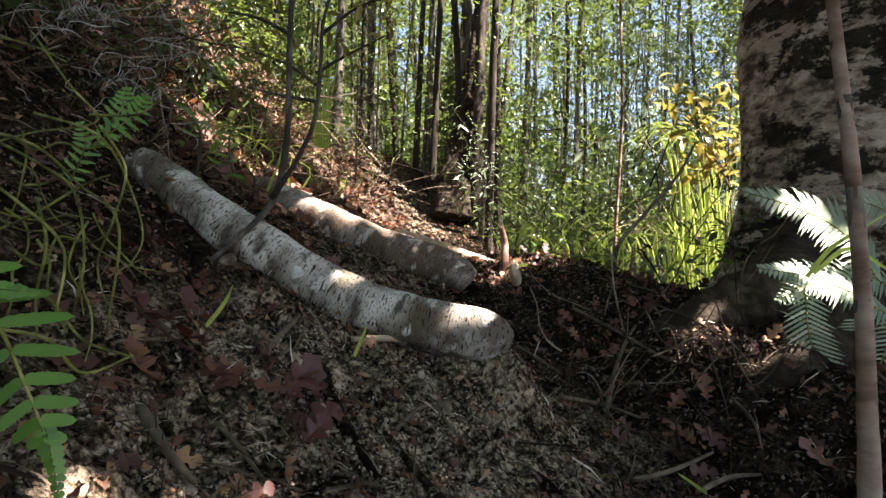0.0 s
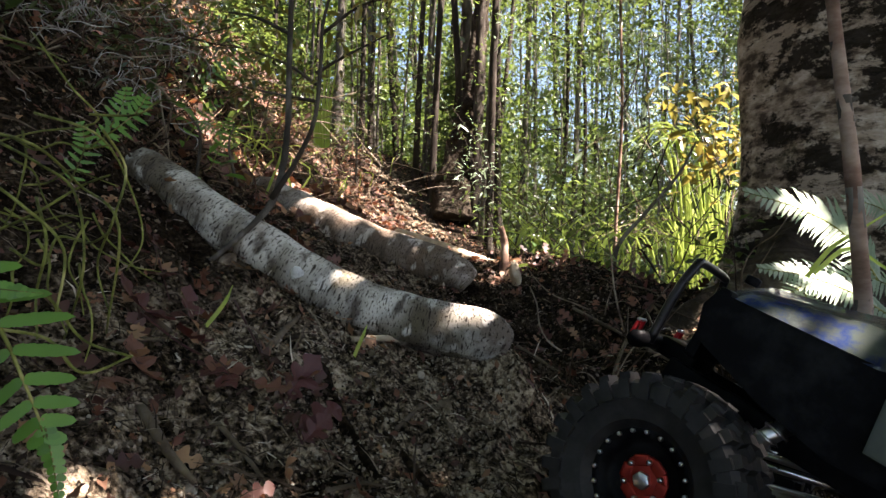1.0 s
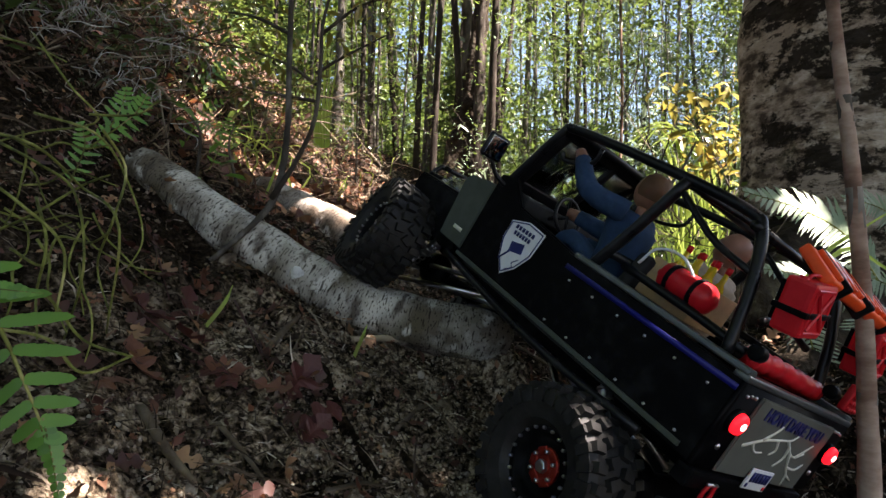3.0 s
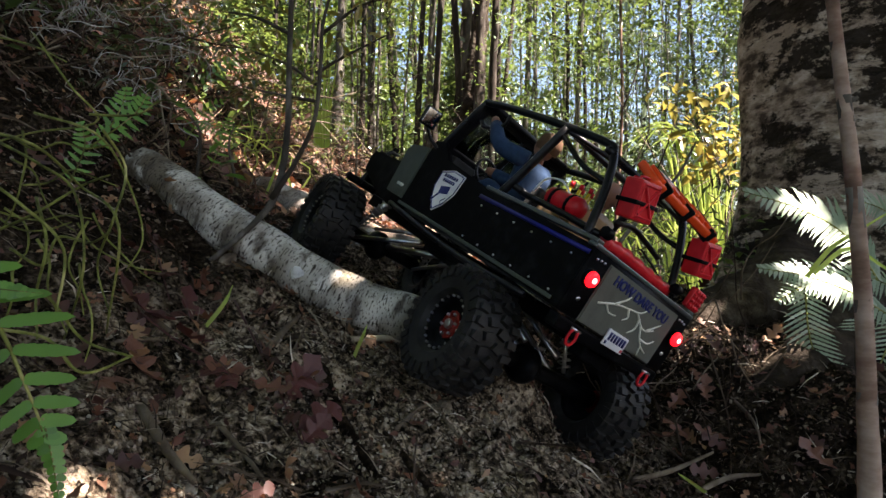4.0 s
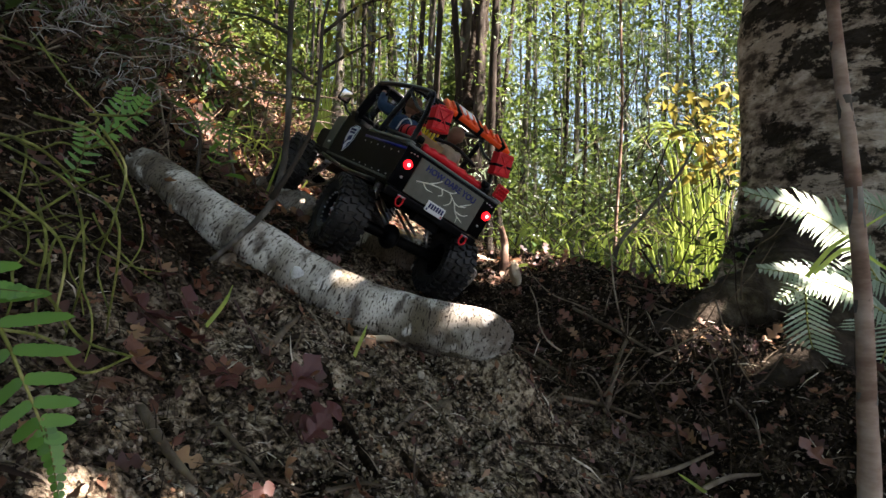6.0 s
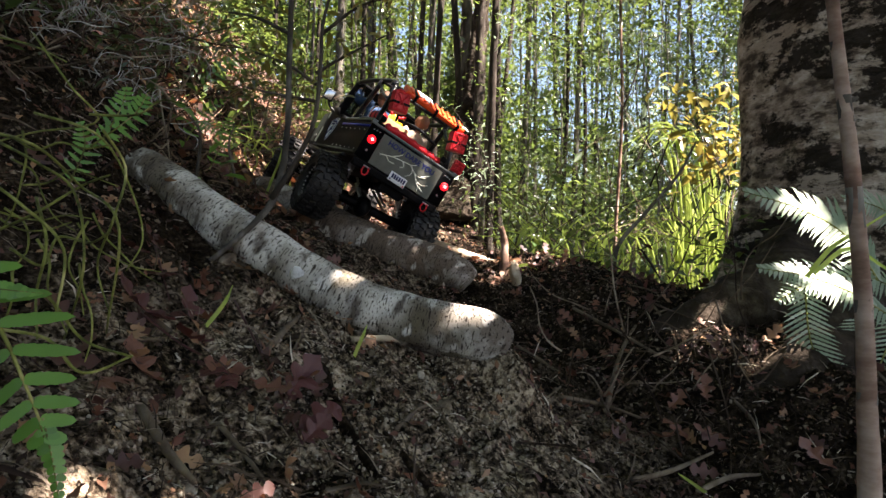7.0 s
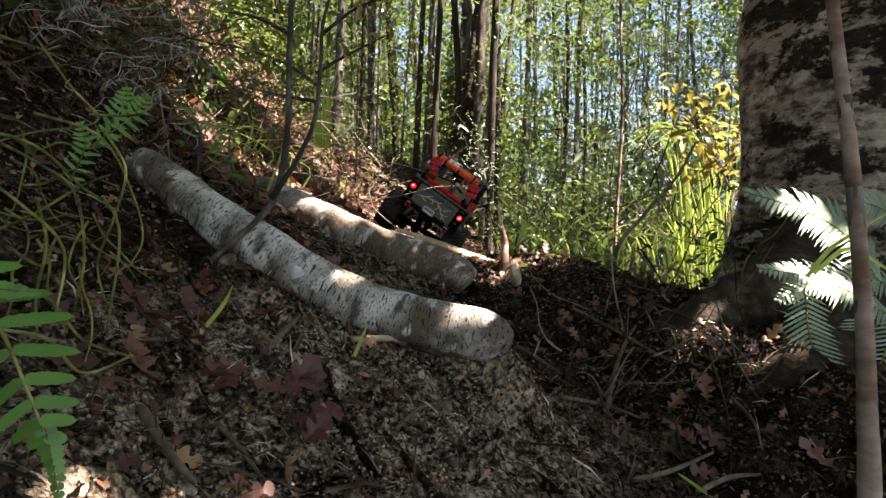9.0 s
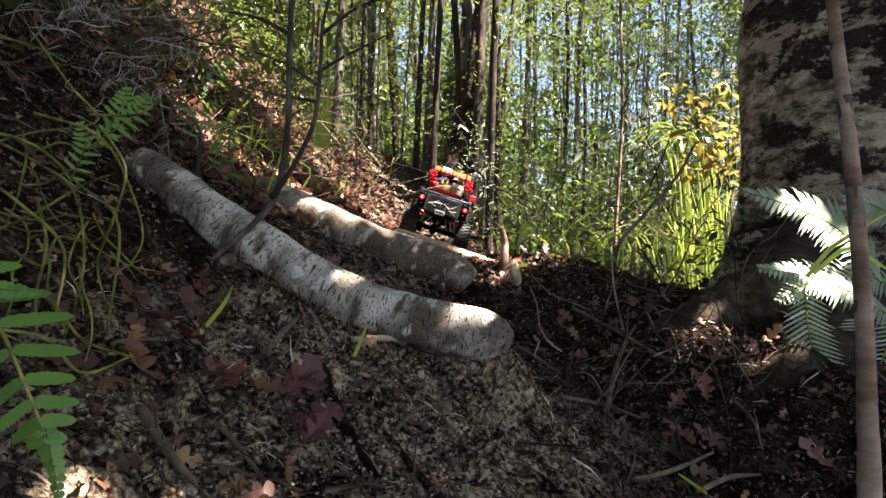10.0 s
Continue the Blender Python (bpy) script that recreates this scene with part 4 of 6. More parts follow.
for pts, r in ((((462, 648), (500, 605), (540, 562)), 0.0042), (((250, 752), (292, 812), (345, 882)), 0.0038), (((385, 770), (430, 820), (480, 890)), 0.0022),
               (((1072, 738), (1100, 630), (1140, 560)), 0.0036), (((1015, 552), (1095, 600), (1185, 655)), 0.0030), (((990, 715), (1060, 725), (1135, 748)), 0.0034),
               (((1120, 862), (1190, 850), (1262, 820)), 0.0032), (((1235, 882), (1290, 856), (1345, 852)), 0.0034), (((915, 622), (955, 645), (995, 672)), 0.0030),
               (((700, 780), (760, 730), (830, 815)), 0.0022), (((240, 560), (350, 640), (420, 690)), 0.0028), (((1270, 690), (1330, 760), (1350, 820)), 0.0024), (((1150, 540), (1190, 600), (1210, 680)), 0.0022),
               (((130, 660), (220, 620), (330, 625)), 0.0022), (((560, 560), (520, 640), (530, 720)), 0.0016), (((820, 420), (845, 450), (870, 480)), 0.004)):
    stick(pts, r)
stick(((625, 612), (690, 606), (750, 618)), 0.0042, M_PALEROOT, "pale exposed root under the log", 0.003, "root")
stick(((560, 640), (600, 740), (680, 870)), 0.0075, M_SOIL, "soil-covered root running down the bank", 0.0, "root")
stick(((770, 880), (690, 790), (650, 720)), 0.0040, M_SOIL, "soil-covered root running down the bank", 0.0, "root")

for pts, rr in ((((415, 560), (455, 640), (480, 700)), 0.0012), (((470, 660), (500, 740), (535, 815)), 0.0012), (((250, 590), (330, 640), (430, 690)), 0.0012), (((270, 440), (285, 500), (300, 560)), 0.0012)):
    stick(pts, rr, M_MAROON, "thin dark red stem of a fallen oak twig", 0.012, "oak_twig")

# lobed leaves that lie singly on the bank
for i, (px, py, size, turn, tilt, mat, tone) in enumerate((
        (262, 470, 0.050, 60, 35, M_MAROON, 0), (292, 505, 0.052, 110, 60, M_MAROON, 0), (300, 605, 0.062, 20, 25, M_MAROON, 0), (345, 612, 0.055, -30, 40, M_MAROON, 0), (330, 650, 0.060, 170, 30, M_MAROON, 0),
        (375, 632, 0.045, 80, 50, M_MAROON, 0), (500, 742, 0.058, -70, 60, M_MAROON, 0), (520, 790, 0.050, -100, 50, M_MAROON, 0), (528, 820, 0.040, -80, 35, M_MAROON, 0), (440, 702, 0.040, 200, 35, M_LITTER, 1),
        (235, 690, 0.045, 100, 30, M_LITTER, 1), (280, 722, 0.050, -10, 20, M_LITTER, 1), (430, 480, 0.040, 10, 30, M_MAROON, 0), (610, 845, 0.020, 30, 30, M_LITTER, 2), (640, 745, 0.030, 60, 20, M_MAROON, 0),
        (1195, 790, 0.050, 120, 40, M_LITTER, 2), (1225, 800, 0.045, 40, 40, M_LITTER, 2), (1180, 740, 0.040, -40, 50, M_LITTER, 2), (1015, 702, 0.028, 20, 30, M_LITTER, 2), (1110, 690, 0.036, 70, 30, M_LITTER, 2),
        (1250, 730, 0.045, 10, 35, M_LITTER, 2), (1290, 800, 0.045, 80, 35, M_LITTER, 2), (1085, 640, 0.03, 0, 30, M_LITTER, 2), (550, 540, 0.022, 20, 15, M_LITTER, 1), (1480, 850, 0.05, 50, 30, M_LITTER, 2), (1240, 690, 0.03, 30, 40, M_LITTER, 2))):
    v, f = lobed_leaf((0.55, -0.35, 0.8)[i % 3])
    me = bpy.data.meshes.new("oak_leaf")
    me.from_pydata(v, [], f)
    me.materials.append(mat)
    ob = tagged(new("oak_leaf", me), ("dark maroon lobed leaf on the bank", "tan curled lobed leaf on the soil", "orange-brown lobed leaf in the litter")[tone], "leaf", "single fallen leaves")
    p = on_ground(px, py, 0.008)
    nr = Vector(slope(p.x, p.y))
    q = nr.to_track_quat("Z", "X").to_matrix().to_4x4()
    ob.matrix_basis = Matrix.Translation(p) @ q @ pose(0, 0, 0, tilt * 0.5, -tilt * 0.4, turn) @ Matrix.Diagonal((size, size * 0.95, size, 1))


# ---- ferns
PINNA_V = [(0, 0, 0)] + [(x, s * w, 0.02) for x, w in ((0.10, 0.5), (0.14, 0.34), (0.27, 0.5), (0.31, 0.33), (0.44, 0.46), (0.48, 0.3), (0.62, 0.38), (0.66, 0.25), (0.80, 0.26), (0.84, 0.15)) for s in (-1, 1)] + [(1, 0, -0.06)]
PINNA_F = [(0, 1, 2)] + [t for k in range(9) for t in ((1 + 2 * k, 3 + 2 * k, 2 + 2 * k), (2 + 2 * k, 3 + 2 * k, 4 + 2 * k))] + [(19, 21, 20)]


OBLONG_V = [(0, 0, 0)] + [(x, s * w, 0.02 - 0.10 * x * x) for x, w in ((0.05, 0.35), (0.16, 0.5), (0.19, 0.44), (0.32, 0.52), (0.35, 0.46), (0.48, 0.52), (0.52, 0.46), (0.66, 0.48), (0.70, 0.42), (0.90, 0.30)) for s in (-1, 1)] + [(1, 0, -0.12)]


def fern(name, fronds, mat, label, stem_mat=M_VINE, pinna=None, back=0.35, wild=0.0):
    """fronds: (line, pinna length, pinna width against length, pairs, facing)."""
    root = tagged(new(name), label, "fern")
    for line, length, wide, pairs, facing in fronds:
        pts = curve_pts(line, pairs + 2)
        bm = bmesh.new()
        tube(bm, pts, list(np.linspace(0.0016, 0.0005, len(pts)) * (length / 0.05) ** 0.5), 6)
        fr = part("frond_stem", bm, stem_mat, root)
        D, U, P, L = [], [], [], []
        face = Vector(facing).normalized()
        for i in range(1, len(pts) - 1):
            ax = (pts[i + 1] - pts[i - 1]).normalized()
            across = ax.cross(face).normalized()
            f = i / (len(pts) - 1)
            ln = length * (math.sin(math.pi * (0.12 + 0.86 * f) ** 0.8) * 0.95 + 0.08)
            for s in (-1, 1):
                D.append(across * s + ax * (back + wild * random.uniform(-1, 1)) + face * (random.uniform(-0.25, 0.1) + wild * random.uniform(-1, 1)))
                U.append(face)
                P.append(pts[i])
                L.append(ln * random.uniform(0.85 - 0.5 * wild, 1.1))
        D, U, P, L = (np.array([tuple(v) for v in D]), np.array([tuple(v) for v in U]), np.array([tuple(v) for v in P]), np.array(L))
        part("pinnae", scatter("pinnae", pinna or PINNA_V, PINNA_F, frames_of(D, U, L, np.full(len(L), length * wide)), P, mat), mat, fr)
    return root


fern("fern", [((at(-90, 430, 0.24), at(-35, 520, 0.242), at(10, 600, 0.245), at(48, 690, 0.248), at(72, 750, 0.25), at(84, 800, 0.252)), 0.023, 0.23, 8, (0.1, -1, 0.5)),
              ((at(76, 740, 0.25), at(92, 810, 0.252), at(108, 905, 0.255)), 0.0050, 0.6, 12, (0.2, -1, 0.3)),
              ((at(-80, 500, 0.24), at(0, 512, 0.24), at(78, 520, 0.242)), 0.0042, 0.8, 14, (0.1, -1, 0.6))], M_FERN, "bright green fern frond close beside the bank", pinna=OBLONG_V, back=0.35)
fern("fern", [((at(1560, 505, 0.99), at(1500, 420, 0.97), at(1420, 372, 0.96), at(1312, 338, 0.95)), 0.062, 0.125, 30, (-0.2, -0.75, 0.75)),
              ((at(1590, 570, 0.96), at(1510, 520, 0.94), at(1430, 490, 0.93), at(1338, 474, 0.92)), 0.052, 0.125, 30, (-0.1, -0.7, 0.8)),
              ((at(1600, 520, 1.0), at(1530, 490, 0.98), at(1440, 500, 0.96), at(1372, 535, 0.95)), 0.046, 0.12, 26, (-0.2, -0.7, 0.7)),
              ((at(1425, 505, 0.93), at(1432, 590, 0.92), at(1458, 680, 0.92), at(1490, 785, 0.92)), 0.040, 0.12, 28, (-0.5, -0.9, 0.1)),
              ((at(1530, 560, 0.96), at(1500, 620, 0.95), at(1470, 700, 0.94), at(1452, 780, 0.93)), 0.040, 0.09, 28, (-0.5, -0.9, 0.2)),
              ((at(1590, 560, 0.94), at(1560, 640, 0.94), at(1520, 720, 0.94), at(1500, 790, 0.94)), 0.040, 0.09, 28, (-0.5, -0.9, 0.2)),
              ((at(1620, 420, 1.05), at(1560, 370, 1.04), at(1490, 350, 1.03)), 0.045, 0.10, 22, (-0.2, -0.75, 0.75))], M_FERN_SILVER, "silvery fern with drooping combed fronds by the big tree", back=0.6)
fern("fern", [((at(180, 250, 0.62), at(215, 190, 0.62), at(225, 150, 0.63)), 0.016, 0.30, 8, (0.2, -1, 0.2)), ((at(160, 260, 0.6), at(235, 205, 0.6), at(262, 165, 0.6)), 0.017, 0.28, 9, (0.2, -1, 0.4)),
              ((at(120, 330, 0.6), at(150, 260, 0.6), at(140, 210, 0.61)), 0.015, 0.28, 9, (0.2, -1, 0.2))], M_FERN, "dark green small fern on the shaded bank")
fern("fern", [((at(350, 160, 1.2), at(395, 118, 1.2), at(432, 100, 1.22)), 0.026, 0.28, 8, (0.2, -0.8, 0.7)), ((at(345, 215, 1.2), at(380, 228, 1.18), at(420, 270, 1.17)), 0.020, 0.28, 9, (0.3, -0.8, 0.7)),
              ((at(370, 300, 1.1), at(400, 240, 1.1), at(405, 205, 1.1)), 0.020, 0.28, 8, (0.3, -0.8, 0.3)), ((at(330, 250, 1.1), at(360, 200, 1.1), at(400, 175, 1.1)), 0.022, 0.28, 8, (0.3, -0.8, 0.6))], M_FERN, "light green fern sprays on the upper bank")


# dead lacy ferns and the dark tangle at the top of the bank
def lacy(n):
    rng = random.Random(4)
    fr = []
    for k in range(n):
        px, py, d = rng.uniform(-30, 345), rng.uniform(-60, 190), rng.uniform(0.75, 1.25)
        if px > 220 and py > 150:
            continue
        ln, dr = rng.uniform(60, 150), rng.uniform(-0.6, 1.0)
        fr.append(((at(px, py, d), at(px + ln * 0.4, py + ln * 0.3 * dr - 18, d), at(px + ln * 0.8, py + ln * dr * 0.5 + rng.uniform(-15, 25), d + 0.02), at(px + ln * rng.uniform(0.7, 1.0), py + ln * dr * 0.9, d)), rng.uniform(0.014, 0.024), 0.075, rng.randint(8, 13), (0.1, -1, 0.5)))
    return fr


fern("dead_fern", lacy(32), M_DEADFERN, "tangle of withered grey lacy ferns on the bank", M_DEADFERN, wild=0.7)

r3 = np.random.default_rng(9)


def tangle(name, n, area, depth, r, mat, label, category, bend=0.25, length=(60, 240), droop=0.6):
    """Many thin crossing stems, one mesh."""
    bm = bmesh.new()
    for k in range(n):
        px, py, d = r3.uniform(area[0], area[2]), r3.uniform(area[1], area[3]), r3.uniform(*depth)
        a = r3.uniform(-math.pi, math.pi)
        ln = r3.uniform(*length)
        q = [at(px, py, d)]
        for j in range(1, 5):
            a += r3.normal(0, bend)
            px += math.cos(a) * ln / 4
            py += math.sin(a) * ln / 4 * droop
            q.append(at(px, py, d + r3.normal(0, 0.02)))
        tube(bm, curve_pts(q, 9), list(np.linspace(r, r * 0.5, 9)), 4, caps=False)
    return tagged(part(name, bm, mat), label, category, kind="stuff")


tangle("brush", 260, (-80, -60, 330, 380), (0.75, 1.5), 0.0016, M_TWIG, "dark tangle of dry stems on the bank", "brush")
tangle("brush", 55, (-40, -40, 340, 230), (0.7, 1.1), 0.0007, M_DEADFERN, "pale curled withered fern stems", "brush", bend=0.7, length=(40, 140))
tangle("brush", 300, (300, 150, 680, 350), (1.5, 2.8), 0.0013, M_TWIG, "sunlit dry brush above the logs", "brush")
tangle("brush", 90, (880, 330, 1320, 510), (1.8, 2.6), 0.002, M_TWIG, "thin stems at the edge of the gully", "brush", droop=1.4)
tangle("brush", 60, (980, 520, 1330, 800), (0.72, 1.0), 0.0013, M_TWIG, "fine dead stems over the dark berm", "brush", droop=1.3, length=(60, 200))
x = r3.uniform(-1.6, -0.50, 1100)
y = r3.uniform(0.62, 2.2, 1100)
c = np.repeat(np.stack([x, y, land(x, y) + r3.uniform(0, 0.26, 1100)], 1), 8, axis=0) + r3.normal(0, 0.03, (8800, 3))
tagged(part("bank_shrub", leaf_cloud("bank_shrub", c, r3, 0.026, 0.4, M_LEAF_DARK, (LEAF_V, LEAF_F)), M_LEAF_DARK), "dark low shrubs covering the bank", "shrubs", kind="stuff")
x = r3.uniform(-1.9, -0.5, 420)
y = r3.uniform(1.9, 4.5, 420)
c = np.repeat(np.stack([x, y, land(x, y) + r3.uniform(0, 0.35, 420)], 1), 12, axis=0) + r3.normal(0, 0.05, (5040, 3))
tagged(part("bank_shrub", leaf_cloud("bank_shrub", c, r3, 0.034, 0.4, M_LEAF), M_LEAF), "green shrubs over the upper bank", "shrubs", kind="stuff")
x = r3.uniform(0.25, 1.5, 500)
y = r3.uniform(1.35, 2.6, 500)
c = np.repeat(np.stack([x, y, land(x, y) + 0.22 * r3.uniform(0, 1, 500) ** 1.6], 1), 9, axis=0) + r3.normal(0, 0.03, (4500, 3))
tagged(part("berm_shrub", leaf_cloud("berm_shrub", c, r3, 0.028, 0.4, M_LEAF), M_LEAF), "low green plants behind the berm", "shrubs", kind="stuff")


# hanging yellow-green vines beside the camera
def vines():
    root = tagged(new("vine_clump"), "yellow-green wiry vine stems hanging over the bank", "vine")
    rng = random.Random(12)
    for line, d in ((((60, 60), (120, 150), (180, 215), (60, 235), (-40, 260)), 0.55), (((60, 200), (180, 240), (235, 330), (260, 420), (230, 480)), 0.5), (((-30, 230), (60, 260), (150, 330), (210, 400), (180, 590)), 0.4),
                    (((-30, 310), (40, 360), (110, 440), (95, 560)), 0.38), (((0, 250), (70, 290), (130, 340), (150, 470), (110, 600)), 0.42), (((-40, 420), (60, 380), (140, 330), (200, 310)), 0.45),
                    (((20, 440), (70, 470), (110, 420), (160, 430), (200, 410)), 0.44), (((-20, 540), (80, 520), (150, 600), (240, 632)), 0.36), (((-20, 580), (90, 600), (150, 660), (235, 630)), 0.36), (((-30, 60), (60, 80), (120, 110)), 0.6),
                    (((60, 350), (90, 430), (60, 520), (70, 600)), 0.4), (((190, 230), (215, 300), (200, 390), (175, 470), (190, 560)), 0.47)):
        pts = [at(px + rng.uniform(-8, 8), py, d + rng.uniform(-0.03, 0.03)) for px, py in line]
        pipe_bm = bmesh.new()
        tube(pipe_bm, curve_pts(pts, 22), list(np.linspace(0.0011, 0.0007, 22)), 6)
        part("stem", pipe_bm, M_VINE, root)
    for k in range(18):
        px, py, d = rng.uniform(-40, 170), rng.uniform(200, 520), rng.uniform(0.36, 0.62)
        pts = [at(px, py, d)]
        a = rng.uniform(0.2, 1.6)
        for j in range(4):
            a += rng.uniform(-0.9, 0.9)
            px, py = px + 45 * math.cos(a), py + 45 * math.sin(a)
            pts.append(at(px, py, d))
        pipe_bm = bmesh.new()
        tube(pipe_bm, curve_pts(pts, 14), list(np.linspace(0.0010, 0.0005, 14)), 5)
        part("stem", pipe_bm, M_VINE, root)


vines()


# ---- strap-leaved grasses
def blades(name, lines, width, mat, label, n=12):
    root = tagged(new(name), label, "grass")
    for line in lines:
        pts = curve_pts(line, n)
        bm = bmesh.new()
        rows = []
        for i, p in enumerate(pts):
            ax = (pts[min(i + 1, n - 1)] - pts[max(i - 1, 0)]).normalized()
            across = ax.cross(Vector((0.25, 1, 0.1))).normalized()
            w = width * (1 - (i / (n - 1)) ** 2.2) + 0.0003
            rows.append([bm.verts.new(p - across * w), bm.verts.new(p + Vector((0, w * 0.5, 0))), bm.verts.new(p + across * w)])
        for a, b in zip(rows, rows[1:]):
            for k in (0, 1):
                bm.faces.new((a[k], a[k + 1], b[k + 1], b[k]))
        part("blade", bm, mat, root)
    return root


rg = random.Random(8)
lines = []
for k in range(46):
    x0 = rg.uniform(1205, 1290)
    d = rg.uniform(2.15, 2.5)
    tip = x0 + rg.uniform(-60, 40)
    top = rg.uniform(250, 430)
    lines.append([at(x0, 525, d), at(x0 + (tip - x0) * 0.25, 525 - (525 - top) * 0.55, d), at(tip, top, d - rg.uniform(0, 0.1))])
for k in range(14):
    x0 = rg.uniform(1190, 1270)
    lines.append([at(x0, 500, 2.3), at(x0 - 5, 330, 2.28), at(x0 - 35, rg.uniform(215, 250), 2.26), at(x0 - rg.uniform(70, 110), rg.uniform(230, 280), 2.24)])
blades("strap_grass", lines, 0.0048, M_GRASS, "clump of sunlit bright green strap grass", 10)
lines = [[at(x0, 520, d), at(x0 + rg.uniform(-30, 30), 430, d), at(x0 + rg.uniform(-90, 90), rg.uniform(330, 420), d)] for x0, d in ((rg.uniform(880, 1200), rg.uniform(2.0, 3.2)) for k in range(70))]
blades("strap_grass", lines, 0.0045, M_GRASS, "loose green grass behind the berm", 8)
blades("strap_grass", [[at(1428, 490, 0.85), at(1470, 440, 0.84), at(1520, 408, 0.83), at(1600, 360, 0.82)], [at(1440, 485, 0.86), at(1500, 440, 0.86), at(1560, 470, 0.86), at(1600, 500, 0.86)]], 0.0028, M_GRASS, "single green strap leaves near the sapling")
blades("strap_grass", [[at(572 + dx, 262, 1.9), at(572 + dx * 1.3, 200, 1.9), at(572 + dx * 2.5 + 6, 60 + abs(dx) * 6, 1.9)] for dx in (-9, -5, 0, 4, 8, -13)], 0.0055, M_GRASS, "upright bright green leaf tuft on the bank")
blades("strap_grass", [[at(905, 478, 1.4), at(935, 470, 1.4), at(982, 505, 1.4)], [at(905, 488, 1.4), at(930, 480, 1.4), at(950, 500, 1.4)], [at(905, 512, 1.4), at(930, 516, 1.4), at(965, 515, 1.4)]], 0.003, M_GRASS, "arching pale grass blades beside the stump")
blades("strap_grass", [[on_ground(1250, 882), at(1225, 855, 0.62), at(1200, 838, 0.62)], [on_ground(360, 590), at(395, 540, 0.5), at(412, 505, 0.5)], [on_ground(625, 640), at(640, 600, 0.6), at(650, 575, 0.6)]], 0.0018, M_GRASS, "small green grass shoots")
lines = []
for k in range(30):
    px, py = rg.uniform(430, 700), rg.uniform(230, 360)
    p = on_ground(px, py)
    lines.append([p, p + Vector((rg.uniform(-0.05, 0.05), rg.uniform(-0.05, 0.02), rg.uniform(0.05, 0.10))), p + Vector((rg.uniform(-0.12, 0.12), rg.uniform(-0.08, 0.02), rg.uniform(0.06, 0.14)))])
blades("strap_grass", lines, 0.0025, M_GRASS, "sparse green and straw blades over the logs' bank", 7)


# ---- leafy sprays
def spray(name, lines, leaf, size, width, n, mat, label, spread=0.02):
    root = tagged(new(name), label, "shrub")
    for line in lines:
        bm = bmesh.new()
        pts = curve_pts(line, 10)
        tube(bm, pts, list(np.linspace(0.0030, 0.001, 10)), 6)
        part("twig", bm, M_DARKBARK, root)
        q = np.array([tuple(p) for p in curve_pts(line, n)])[n // 6:]
        q = q + r3.normal(0, spread, q.shape)
        part("leaves", leaf_cloud("leaves", q, r3, size, width, mat, leaf), mat, root)


simple = (LEAF_V, LEAF_F)
spray("yellow_shrub", [[at(1262, 330, 2.1), at(1240, 240, 2.08), at(1190, 150, 2.05)], [at(1290, 340, 2.1), at(1290, 240, 2.08), at(1300, 110, 2.1)], [at(1275, 330, 2.1), at(1260, 230, 2.05), at(1230, 170, 2.02)], [at(1300, 300, 2.12), at(1310, 220, 2.1), at(1330, 150, 2.1)],
                       [at(1280, 300, 2.05), at(1220, 210, 2.0), at(1165, 195, 2.0)], [at(1290, 330, 2.0), at(1265, 280, 2.0), at(1250, 300, 2.0)]], simple, 0.048, 0.5, 46, M_LEAF_YELLOW, "yellowing broad-leaved shrub beside the big tree", 0.045)
spray("overhanging_branch", [[at(560, 150, 1.0), at(500, 110, 1.0), at(410, 80, 1.02)], [at(560, 130, 1.0), at(610, 100, 1.0), at(690, 60, 1.0)], [at(560, 180, 1.0), at(480, 165, 1.0), at(420, 150, 1.0)], [at(512, 60, 0.9), at(450, 30, 0.95), at(390, 20, 1.0)],
                             [at(570, 60, 1.0), at(640, 10, 1.0), at(720, -10, 1.0)]], simple, 0.020, 0.4, 60, M_LEAF_YELLOW, "olive and brown leaved branch over the bank", 0.022)
# sunlit leaves painted by the whitish fern colour
spray("pale_shrub", [[at(880, 420, 2.6), at(850, 320, 2.6), at(820, 240, 2.6)], [at(870, 350, 2.6), at(860, 280, 2.6), at(800, 190, 2.6)], [at(880, 100, 2.8), at(900, 60, 2.8), at(930, 50, 2.8)], [at(860, 300, 2.6), at(830, 300, 2.6), at(810, 330, 2.6)]], simple, 0.032, 0.28, 44, M_FERN_SILVER, "shrub by the dark trunks, sunlight put into its pale leaf colour", 0.035)
spray("green_shrub", [[at(1150, 330, 2.0), at(1180, 260, 2.0), at(1200, 190, 2.0)], [at(1120, 300, 2.2), at(1150, 220, 2.2), at(1130, 150, 2.2)], [at(1100, 200, 2.2), at(1130, 110, 2.2), at(1110, 60, 2.2)]], simple, 0.03, 0.4, 60, M_FERN_SILVER, "pale silvery small leaved shrub in the thicket", 0.05)
spray("seedling", [[on_ground(1180, 515), at(1160, 480, 1.2), at(1130, 440, 1.2)], [on_ground(1150, 520), at(1120, 490, 1.2), at(1085, 470, 1.2)]], (DIAMOND_V, DIAMOND_F), 0.018, 0.5, 26, M_MAROON, "dark dead-leaved seedling on the berm", 0.012)
spray("seedling", [[at(420, 330, 1.0), at(405, 260, 1.0), at(415, 220, 1.0)], [at(345, 330, 0.9), at(355, 240, 0.9), at(330, 200, 0.9)]], simple, 0.032, 0.4, 9, M_FERN, "green seedling with broad leaves on the bank", 0.015)

# pale stone beside the stump
bm = bmesh.new()
vs = bmesh.ops.create_icosphere(bm, subdivisions=3, radius=0.019)["verts"]
